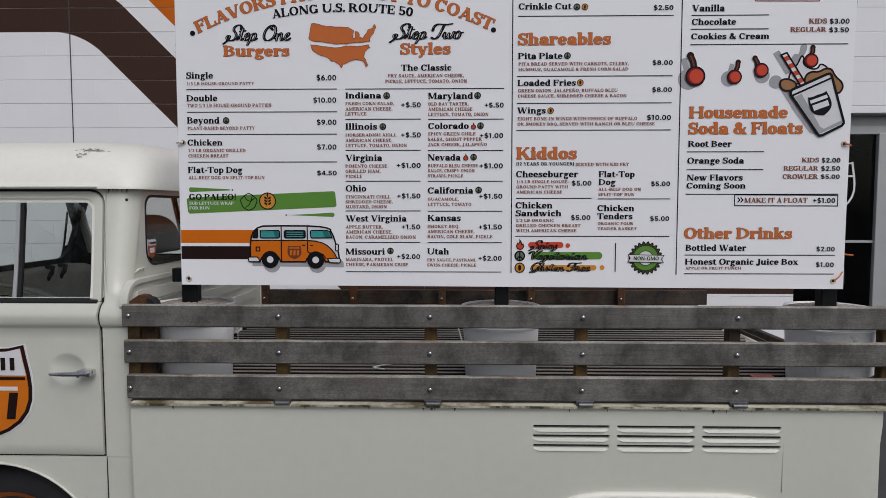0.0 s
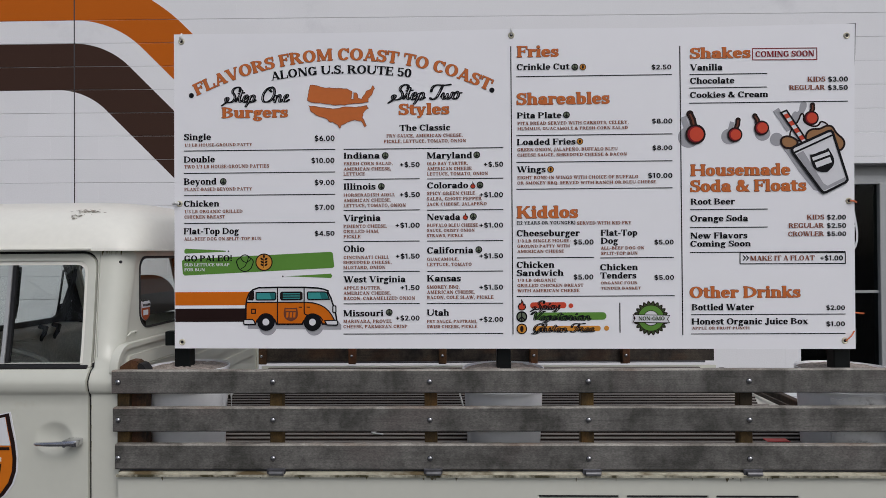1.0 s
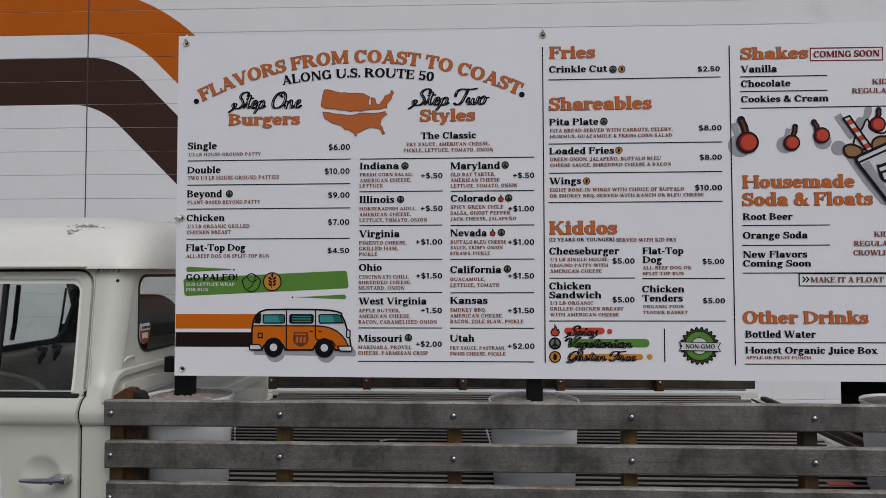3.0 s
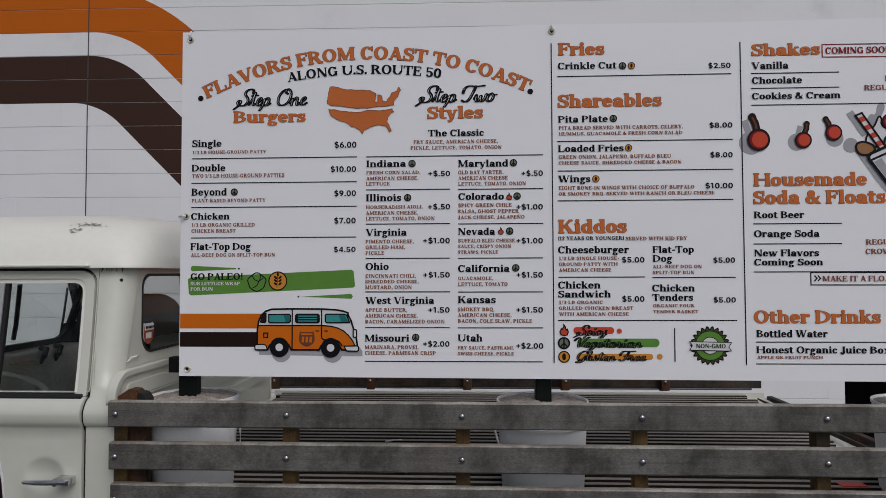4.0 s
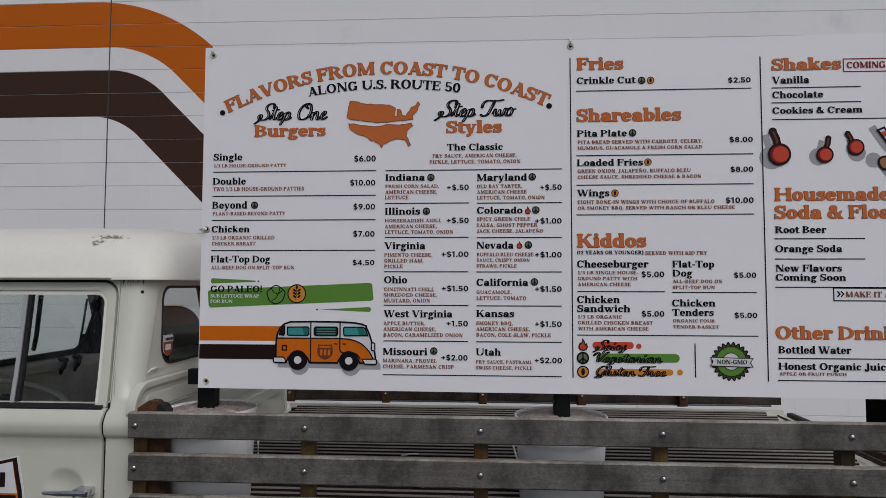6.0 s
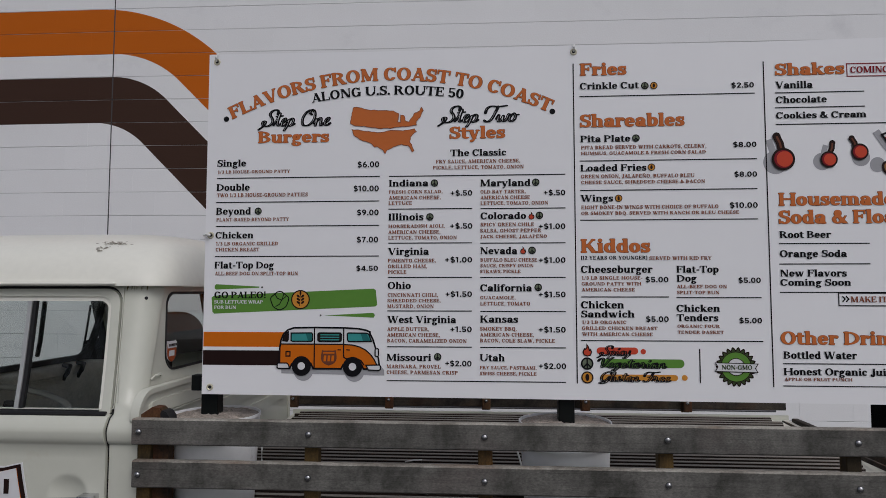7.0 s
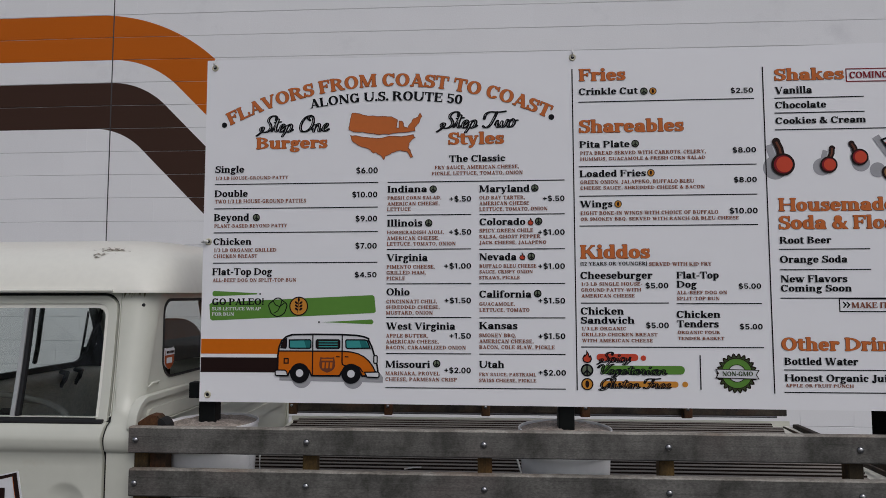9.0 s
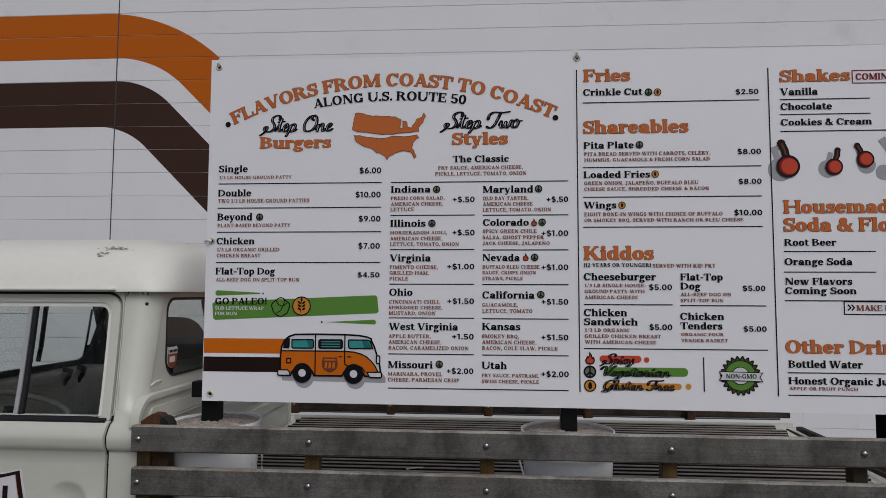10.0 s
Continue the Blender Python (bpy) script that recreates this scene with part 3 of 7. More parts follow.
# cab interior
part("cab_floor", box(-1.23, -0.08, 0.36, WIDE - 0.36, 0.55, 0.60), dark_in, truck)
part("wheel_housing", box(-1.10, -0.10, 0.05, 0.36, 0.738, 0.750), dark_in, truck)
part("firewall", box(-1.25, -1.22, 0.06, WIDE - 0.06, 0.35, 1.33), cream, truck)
part("dashboard", box(-1.21, -0.98, 0.10, WIDE - 0.10, 1.08, 1.345, 0.05, 3), dash_mat, truck, "painted dashboard", smooth=50)
for hy in (1.06, 1.17):
    part("dash_handle", tube([(-0.985, hy, 1.290), (-0.965, hy + 0.005, 1.325), (-0.985, hy + 0.05, 1.350), (-1.03, hy + 0.07, 1.352)], 0.012, 8), rubber, truck, smooth=60)
ws_o = round_rect(0.10, WIDE - 0.10, 1.33, 1.77, (0.02,) * 4)
ws_i = round_rect(0.17, WIDE - 0.15, 1.375, 1.725, (0.07,) * 4)
part("windscreen_frame", ring_plate(ws_o, ws_i, lambda a, b: Vector((-1.15 + 0.35 * (b - 1.38), a, b)), (0.02, 0, 0)), trim_grey, truck, smooth=40)
part("windscreen", fill_plate(ws_i, lambda a, b: Vector((-1.142 + 0.35 * (b - 1.38), a, b)), (0.004, 0, 0)), car_glass, truck).visible_shadow = False
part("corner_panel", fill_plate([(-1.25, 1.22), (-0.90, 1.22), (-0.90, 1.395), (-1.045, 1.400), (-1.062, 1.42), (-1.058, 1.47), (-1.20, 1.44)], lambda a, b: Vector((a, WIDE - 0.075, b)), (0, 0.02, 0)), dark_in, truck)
part("bench_seat", box(-0.75, -0.12, 0.12, WIDE - 0.12, 0.75, 0.95, 0.05, 3), seat_mat, truck, smooth=50)
part("seat_back", box(-0.24, -0.10, 0.12, WIDE - 0.12, 0.90, 1.36, 0.05, 3), seat_mat, truck, smooth=50)
def pad(z0, z1, y_mid, half, base, top):
    """Part of a rounded headrest between two heights."""
    side = []
    for k in range(25):
        z = z0 + (z1 - z0) * k / 24
        v = min(1.0, max(0.0, (z - base - 0.03) / (top - base - 0.03)))
        side.append((half * (1 - v ** 2.4) ** 0.5, z))
    low = min(1.0, 0.93 + 7 * (z0 - base))
    return [(y_mid + w * (low if k == 0 else 1.0), z) for k, (w, z) in enumerate(side)] + [(y_mid - w * (low if z == z0 else 1.0), z) for w, z in reversed(side) if w > 0.002]


part("headrest", fill_plate(pad(1.465, 1.5575, 0.56, 0.268, 1.465, 1.640), lambda a, b: Vector((-0.17, a, b)), (-0.10, 0, 0)), trim_grey, truck, "grey headrest")
# brown top half: the mural's reflection in the pane, put into the headrest's colour
part("headrest_top_reflection", fill_plate(pad(1.5580, 1.640, 0.56, 0.268, 1.465, 1.640), lambda a, b: Vector((-0.17, a, b)), (-0.10, 0, 0)), reflection_brown, truck, "headrest top, coloured brown as the mural's reflection in the glass")
part("headrest_stem", box(-0.23, -0.21, 0.50, 0.62, 1.34, 1.464, 0.004), dark_in, truck)
part("wiper", tube([(-1.150, 1.100, 1.400), (-1.120, 1.075, 1.47), (-1.070, 1.030, 1.67)], 0.011, 6), rubber, truck)
part("wiper", tube([(-1.155, 1.470, 1.395), (-1.120, 1.440, 1.49), (-1.070, 1.394, 1.646)], 0.006, 6), rubber, truck)
wheel_m = pose(-0.77, 0.45, 1.285, 0, 0, 0) @ Matrix.Rotation(radians(16), 4, "Y")
part("steering_wheel", tube([wheel_m @ Vector((0.20 * math.cos(radians(a)), 0.20 * math.sin(radians(a)), 0)) for a in range(0, 361, 12)], 0.013, 8), wheel_grip, truck, smooth=60)
part("steering_column", tube([wheel_m @ Vector((0, 0, 0)), wheel_m @ Vector((-0.02, 0, -0.5))], 0.03, 10), dark_in, truck, smooth=60)
for k in range(11):
    part("grille_rib", box(-0.983, -0.976, 0.80, 1.04, 1.225 + 0.0085 * k, 1.2295 + 0.0085 * k, 0.001, 1), dash_mat, truck)
part("headliner", box(-1.0, -0.08, 0.19, WIDE - 0.19, 1.738, 1.745), trim_grey, truck)

# front wheel and its dark well
def wheel_at(x):
    m = pose(x, 0.20, 0.338, 90)
    prof = [(0.235, -0.080), (0.242, -0.095), (0.28, -0.100), (0.318, -0.086), (0.335, -0.06), (0.335, 0.06), (0.318, 0.086), (0.28, 0.100), (0.242, 0.095), (0.235, 0.080)]
    w = part("wheel", spin(prof, m, 48), tyre_mat, truck, "black tyre on an orange steel wheel", smooth=40)
    part("wheel_rim", spin([(0.0001, 0.055), (0.06, 0.06), (0.08, 0.045), (0.15, 0.03), (0.19, 0.055), (0.234, 0.094), (0.243, 0.099), (0.224, 0.06), (0.18, -0.06), (0.0001, -0.06)], m, 40), rim_mat, w, "orange steel wheel", smooth=40)
    return w


wheel_at(-0.54)
wheel_at(1.92)
part("wheel_well", box(-1.0, -0.12, 0.33, 0.36, 0.30, 0.74), dark_in, truck)
part("underbody", box(-1.2, 2.6, 0.36, 1.25, 0.25, 0.55), dark_in, truck)

# bed side panel with louvres
LOUVRE_X = ((1.451, 1.724), (1.750, 2.026), (2.052, 2.330))
LOUVRE_Z = (0.895, 0.860, 0.825)


def bed_face(x, z):
    """The bed's outer skin: a little barrel-shaped, tucked in at the bottom and round at the rear corner."""
    y = 0.0 + 0.05 * max(0.0, (0.80 - z)) ** 1.5
    k = max(0.0, x - 2.60)
    return Vector((x - 0.10 * max(0.0, 0.9 - z) * max(0.0, (x - 2.3) / 0.4), y + 1.2 * k * k, z))


def arch_rear(x):
    k = abs(x - 1.925) / 0.47
    return 0.33 + 0.305 * (1 - k ** 6) ** 0.5 if k < 1 else 0.33


xs = sorted(set(zsteps(-0.004, 1.5, 10) + [1.925 + 0.47 * math.sin(radians(a)) for a in range(-90, 91, 6)] + zsteps(2.33, 2.69, 8)))
rows = [[bed_face(x, arch_rear(x) + (0.645 - arch_rear(x)) * k / 4) for x in xs] for k in range(5)]
lower = part("lower_bed_side", grid_shell(rows, (0, 0.012, 0)), cream, truck, smooth=40)
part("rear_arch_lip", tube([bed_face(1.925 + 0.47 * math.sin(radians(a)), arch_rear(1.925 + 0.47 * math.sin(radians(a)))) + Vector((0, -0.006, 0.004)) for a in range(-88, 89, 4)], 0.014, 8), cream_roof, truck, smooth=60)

# the louvred sheet: a grid whose cells over the louvres are pushed in at the top and out at the foot
gx = sorted(set([round(v, 4) for v in zsteps(-0.004, 1.40, 10) + [a + d for p in LOUVRE_X for a, d in [(p[i], s * q) for i, s in ((0, 1), (1, -1)) for q in (0, 0.003, 0.006, 0.009, 0.012, 0.015, 0.018, 0.021, 0.025, 0.030)]] + zsteps(2.36, 2.69, 9)]))
gz = sorted(set([0.645, 0.70, 0.75, 0.93, 0.955, 0.962] + [round(z - d, 4) for z in LOUVRE_Z for d in (0.0, 0.002, 0.006, 0.009, 0.012, 0.015, 0.018, 0.020, 0.0215, 0.023, 0.024)]))


def louvred(x, z):
    p = bed_face(x, z)
    for a, b in LOUVRE_X:
        for top in LOUVRE_Z:
            d = top - z
            if a - 1e-4 <= x <= b + 1e-4 and -1e-4 <= d <= 0.0241:
                inset = 0.020 * (1 - math.sqrt(max(0.0, 1 - (d / 0.0242) ** 2)))
                w = min(1.0, max(0.0, (min(x - a, b - x) - inset) / 0.006)) ** 0.7
                if d < 0.0001 or d > 0.0235 or w == 0:
                    return p
                p.y += w * (0.013 if d < 0.007 else 0.013 - 0.0165 * (d - 0.006) / 0.0155)
    return p


side_panel = part("bed_side_panel", grid_shell([[louvred(x, z) for x in gx] for z in gz], (0, 0.012, 0)), cream, truck, "cream steel bed side with louvres", smooth=30)
for a, b in LOUVRE_X:
    for top in LOUVRE_Z:
        # black strip in place of a cut opening, painting in the slot's shade
        part("louvre_slot_shade", box(a + 0.003, b - 0.003, 0.0015, 0.010, top - 0.0062, top - 0.0004), rubber, side_panel)
part("panel_seam", box(2.338, 2.3395, -0.0006, 0.004, 0.655, 0.835), rim_paint, side_panel)
part("fender_seam", box(-0.1145, -0.1125, 0.0275, 0.034, 0.56, 0.752), rubber, truck)
part("corner_seam", box(-0.0085, -0.0055, 0.012, 0.030, 0.50, 0.97), grime, truck)
# top rim of the bed side
part("bed_rim", box(0.002, 2.70, -0.012, 0.030, 0.960, 0.974, 0.005), rim_paint, truck, "grimy cream rim with rust and moss", smooth=40)
part("rim_grime", box(-0.004, 2.705, -0.0145, -0.006, 0.9585, 0.9665), moss, truck)
stains = bmesh.new()
rnd = random.Random(31)
for k in range(420):
    x, wide = rnd.uniform(0.0, 2.69), rnd.uniform(0.003, 0.016)
    near_hinge = min(abs(x - 0.548 - 0.54 * q) for q in range(4)) < 0.09
    deep = rnd.uniform(0.002, 0.006) + (rnd.uniform(0.0, 0.016) if rnd.random() < (0.22 if near_hinge else 0.03) else 0.0)
    top = 0.9600 + rnd.uniform(-0.002, 0.0005)
    pts = [(x, top), (x + wide, top), (x + wide * rnd.uniform(0.6, 0.9), top - deep * rnd.uniform(0.3, 0.7)), (x + wide * rnd.uniform(0.35, 0.6), top - deep), (x + wide * 0.15, top - deep * rnd.uniform(0.3, 0.8))]
    stains.faces.new([stains.verts.new((a, bed_face(a, b).y - 0.0012, b)) for a, b in pts])
tagged(part("rim_stains", stains, grime, truck), kind="stuff")
part("bed_end", box(2.66, 2.69, 0.02, WIDE - 0.02, 0.45, 0.97), cream, truck)
part("far_bed_side", box(0.0, 2.69, WIDE - 0.012, WIDE, 0.45, 1.06), cream, truck)

# bed front bulkhead with rolled edge and pressed ribs
bh = lambda a, b: Vector((-0.014, a, b))
edge_o = round_rect(0.016, WIDE - 0.016, 1.305, 1.402, (0.01, 0.01, 0.085, 0.085), n=8)
edge_i = round_rect(0.028, WIDE - 0.028, 1.308, 1.386, (0.01, 0.01, 0.075, 0.075), n=8)
bulkhead = part("bulkhead", fill_plate(round_rect(0.034, WIDE - 0.034, 0.985, 1.386, (0.01, 0.01, 0.07, 0.07), n=8), lambda a, b: Vector((-0.026, a, b)), (-0.008, 0, 0)), cream, truck, "cream bulkhead behind the cab")
part("bulkhead_rim", ring_plate(edge_o, edge_i, bh, (-0.030, 0, 0)), cream, bulkhead, smooth=40)
for z in (1.335, 1.25, 1.165):
    part("pressed_rib", fill_plate(round_rect(0.10, WIDE - 0.10, z - 0.022, z + 0.022, (0.02,) * 4), lambda a, b: Vector((-0.018, a, b)), (-0.010, 0, 0)), cream, bulkhead, smooth=40)
part("cab_catch", tube([(-0.048, 0.150, 1.424), (-0.040, 0.156, 1.436), (-0.040, 0.200, 1.437), (-0.048, 0.212, 1.430)], 0.004, 8), cream, truck, smooth=60)
part("lamp_screw", spin([(0.0001, 0), (0.006, 0), (0.005, 0.004), (0.0001, 0.005)], pose(-0.065, 0.135, 1.700, 90), 12), rubber, truck)

# bed floor: painted sheet, worn strips, and a near-black sheet as the gaps' shade
LEAN_FLOOR = radians(2.3)
bed_floor = part("bed_floor", box(0.0, 2.69, 0.0, WIDE - 0.026, -0.03, 0.0), bed_white, truck, "white painted bed floor with worn grey wooden strips")
bed_floor.location, bed_floor.rotation_euler = (0.0, 0.030, 0.972), (LEAN_FLOOR, 0, 0)
part("strip_gap_shade", box(0.03, 2.57, 0.06, 1.590, 0.0005, 0.005), gap_shade, bed_floor)
bm = add_box(bmesh.new(), 0.0, 2.53, -0.0100, 0.0100, 0.0, 0.016, 0.0015, 1)
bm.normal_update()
# grey tops; near-black sides carry the shade of the gaps in their colour
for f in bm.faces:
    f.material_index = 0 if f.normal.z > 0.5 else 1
strip = finish(bm, [strip_mat, strip_side_shade], "floor_strip")
for k in range(32):
    ob = new("floor_strip", strip)
    ob.location = (0.035 + 0.05 * ((k * 7) % 3) / 3, 0.088 + 0.047 * k, 0.006)
    ob.parent = bed_floor


# gates of slats, posts, bolts and hinges
SLATS = ((0.983, 1.0695, -0.010), (1.113, 1.1965, -0.017), (1.244, 1.3245, -0.021))


def gate(label, y_face, sign, dz, wood, edge_mat, x1):
    g = part("side_gate", tube([(0.0, y_face + sign * 0.02, 0.978 + dz), (x1 - 0.05, y_face + sign * 0.02, 0.978 + dz)], 0.006, 8), hinge_mat, truck, label)
    for z0, z1, x0 in SLATS:
        bm = bmesh.new()
        n = 60
        y0, y1 = sorted((y_face, y_face + sign * 0.028))
        rows = []
        rnd = random.Random(int(z0 * 1000))
        wob = [rnd.uniform(-0.0006, 0.0006) for _ in range(n + 1)]
        ring = []
        for k in range(n + 1):
            x = x0 + (x1 - x0) * k / n
            a, b, e = z0 + dz + 0.6 * wob[k], z1 + dz + wob[k], 0.004
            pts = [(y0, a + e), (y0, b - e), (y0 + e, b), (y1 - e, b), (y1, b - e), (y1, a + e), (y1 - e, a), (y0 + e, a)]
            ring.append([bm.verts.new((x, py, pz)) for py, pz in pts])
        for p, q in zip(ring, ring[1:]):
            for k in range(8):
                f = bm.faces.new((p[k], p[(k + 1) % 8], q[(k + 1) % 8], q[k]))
                # the top face and its two chamfers take edge_mat
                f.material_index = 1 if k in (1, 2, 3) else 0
        bm.faces.new(ring[0])
        bm.faces.new(ring[-1])
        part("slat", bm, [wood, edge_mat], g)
    post = finish(box(-0.022, 0.022, 0.0, 0.040, 0.975, 1.300, 0.003, 1), post_mat if sign > 0 else front_wood, "post")
    bolt = finish(spin([(0.0100, 0.0), (0.0100, 0.002), (0.0082, 0.0055), (0.0046, 0.0076), (0.0001, 0.0083)], pose(0, 0, 0, 90), 18), bolt_mat, "bolt", 50)
    for i in range(6 if sign > 0 else 5):
        x = 0.54 * i
        o = new("post", post)
        o.parent, o.location = g, (min(x + 0.004, x1 - 0.03), y_face + (0.029 if sign > 0 else -0.069), dz)
        for z in (1.0225, 1.1535, 1.2845):
            b = new("bolt", bolt)
            b.parent, b.location = g, (min(x + 0.002, x1 - 0.03), y_face if sign > 0 else y_face - 0.069, z + dz)
        if sign > 0 and 0 < i < 5:
            hx = x + 0.008
            h = part("hinge", tube([(hx - 0.018, -0.0175, 0.9735), (hx + 0.032, -0.0175, 0.9735)], 0.0075, 10), dull_zinc, g, smooth=60)
            add = box(hx - 0.028, hx + 0.036, -0.0135, 0.0, 0.968, 0.988, 0.003)
            part("hinge_leaf", add, hinge_mat, g)
        if sign < 0 and i < 5:
            part("bracket", box(x - 0.022, x + 0.022, y_face - 0.010 - 0.028, y_face - 0.028, 0.968 + dz, 1.06 + dz, 0.003), front_wood, g)
    return g


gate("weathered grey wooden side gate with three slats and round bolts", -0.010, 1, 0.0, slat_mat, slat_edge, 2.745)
gate("dark brown wooden far side gate with three slats", 1.665, -1, 0.098, brown_wood, brown_wood, 2.69)
part("rear_rail", box(2.690, 2.725, 0.03, WIDE - 0.04, 1.000, 1.052, 0.006), brown_wood, truck, "dark brown wooden tail rail")
part("rear_rail", box(2.640, 2.652, 0.03, WIDE - 0.04, 1.020, 1.040, 0.003), brown_wood, truck)

part("front_plank", fill_plate([(0.0, 0.985), (0.078, 0.985), (0.074, 1.322), (0.046, 1.349), (0.020, 1.352), (-0.012, 1.330)], lambda a, b: Vector((a, 0.036, b)), (0, 0.040, 0)), front_wood, truck, "dark brown wooden plank end")
part("plank_top", fill_plate([(-0.016, 1.300), (0.046, 1.300), (0.049, 1.336), (0.042, 1.351), (0.020, 1.353), (-0.016, 1.330)], lambda a, b: Vector((a, 0.034, b)), (0, 0.044, 0)), front_wood, truck)
part("plank_cap", fill_plate([(0.050, 1.30), (0.082, 1.30), (0.078, 1.322), (0.066, 1.338), (0.054, 1.343), (0.048, 1.335)], lambda a, b: Vector((a, 0.033, b)), (0, 0.048, 0)), rubber, truck)
part("red_label", box(2.345, 2.430, 0.250, 0.290, 1.0030, 1.0055), red_label, truck, "small red sticker")
loose_tie = part("cable_tie", tube([(0.912, 0.400, 1.016), (0.870, 0.368, 1.018), (0.832, 0.342, 1.014), (0.845, 0.338, 1.012), (0.880, 0.330, 1.010)], 0.003, 6), white_tie)
tagged(loose_tie, "bent white nylon cable tie lying on the bed floor", "cable tie", "loose cable ties")
loose_tie = part("cable_tie", tube([(0.752, 0.686, 1.025), (0.785, 0.698, 1.028), (0.820, 0.708, 1.027)], 0.003, 6), white_tie)
tagged(loose_tie, "straight white nylon cable tie lying on the bed floor", "cable tie", "loose cable ties")

# ---- menu board on posts in buckets ----
BX0, BX1, BZ0, BZ1, BY = 0.136, 2.606, 1.380, 2.541, 0.135
board = thing("menu_board", "large white vinyl menu banner with orange headings on black steel posts", "menu board")
rows = []
for i in range(25):
    v = i / 24
    row = []
    for j in range(61):
        u = j / 60
        nick = 0.004 * math.sin(math.pi * u * 2) ** 2
        right = 0.012 * (v ** 2) if u == 1 else 0.0
        row.append(Vector((BX0 + (BX1 - BX0) * u + right, BY, BZ0 + (BZ1 - BZ0) * v - (nick if i == 24 else 0.0) - 0.010 * u * (1 - v))))
    rows.append(row)
part("banner", grid_shell(rows, (0, 0.004, 0)), banner_mat, board, "white vinyl banner printed with a menu", smooth=60)
part("frame_rail", box(0.092, 2.622, 0.150, 0.190, 1.388, 1.440, 0.003), post_black, board)
part("frame_rail", box(0.150, 2.610, 0.150, 0.190, 2.480, 2.528, 0.003), post_black, board)
part("frame_stile", box(2.560, 2.600, 0.150, 0.190, 1.44, 2.48, 0.003), post_black, board)
part("frame_corner", fill_plate([(2.575, 2.543), (2.626, 2.546), (2.623, 2.44), (2.612, 2.26), (2.575, 2.24)], lambda a, b: Vector((a, 0.143, b)), (0, 0.02, 0)), post_black, board)
for x, w in ((0.152, 0.058), (1.348, 0.052), (2.573, 0.058)):
    part("post", box(x - w / 2, x + w / 2, 0.160, 0.210, 1.06, 2.50, 0.004), post_black, board, "black steel post")


def bucket(x, y, r_top, h, dirty, label):
    b = thing("bucket", label, "bucket", "buckets holding the board posts")
    b.location = (x, y, 0.986)
    r0 = r_top * 0.90
    mt = bucket_dirty if dirty else bucket_mat
    prof = [(0.0001, 0.0), (r0 - 0.004, 0.0), (r0, 0.006), (r_top - 0.004, h - 0.075), (r_top + 0.002, h - 0.074), (r_top + 0.002, h - 0.068), (r_top - 0.002, h - 0.066), (r_top - 0.001, h - 0.012), (r_top + 0.003, h - 0.010), (r_top + 0.003, h), (r_top - 0.001, h), (r_top - 0.004, h - 0.010), (r_top - 0.008, h - 0.05), (0.0001, h - 0.05)]
    part("shell", spin(prof, Matrix(), 48), mt, b, smooth=35)
    rnd = random.Random(int(x * 100))
    bm = bmesh.new()
    rings = []
    for k in range(9):
        rr = (r_top - 0.003) * k / 8
        rings.append([bm.verts.new((rr * math.cos(2 * math.pi * q / 36), rr * math.sin(2 * math.pi * q / 36), h - 0.008 + 0.016 * (1 - (k / 8) ** 2) + rnd.uniform(-0.003, 0.004) * (k < 8))) for q in range(36)])
    for p, q in zip(rings, rings[1:]):
        for k in range(36):
            bm.faces.new((p[k], p[(k + 1) % 36], q[(k + 1) % 36], q[k]))
    part("concrete_fill", bm, concrete, b, "rough grey concrete fill", smooth=70)
    return b


BUCKETS = [
    bucket(0.150, 0.215, 0.150, 0.316, False, "white plastic bucket filled with concrete"),
    bucket(1.348, 0.215, 0.150, 0.307, False, "white plastic bucket filled with concrete"),
    bucket(2.610, 0.215, 0.160, 0.304, False, "white plastic bucket with a peeling dirty label"),
]

for b, x, e in ((BUCKETS[0], 0.214, -1), (BUCKETS[1], -0.168, 1)):
    part("wire_handle", tube([(x * 0.76, -0.06, 0.262), (x, -0.112, 0.256), (x + 0.006 * e, -0.115, 0.228), (x + 0.020 * e * (1 if e > 0 else 0.25), -0.115, 0.180)], 0.0032, 6), white_tie, b, "white wire handle hanging down")
rows = []
for h in (0.03, 0.10, 0.16, 0.225):
    rr = 0.160 * (0.90 + 0.10 * h / 0.26) + 0.002
    rows.append([Vector((rr * math.cos(radians(a)), rr * math.sin(radians(a)), h + 0.012 * math.sin(a * 0.11))) for a in range(-135, -54, 9)])
p = part("peeled_label", grid_shell(rows, (0, 0.0015, 0)), bucket_dirty, BUCKETS[2], "peeling dirty grey label", smooth=60)

# ---- printing on the banner ----
def print_y(layer):
    return BY - 0.0005 - 0.0006 * layer


# the typeface: every letter is a set of pen strokes, stems and feet, joined softly and traced on a grid
WEIGHTS = {  # half a stem, half a hairline, reach of the feet, thickening, grid step
    0: (0.093, 0.047, 0.058, 0.0, 0.028),
    1: (0.089, 0.036, 0.048, 0.0, 0.017),
    3: (0.089, 0.036, 0.048, 0.019, 0.017),
    4: (0.078, 0.064, 0.0, 0.0, 0.020),
}


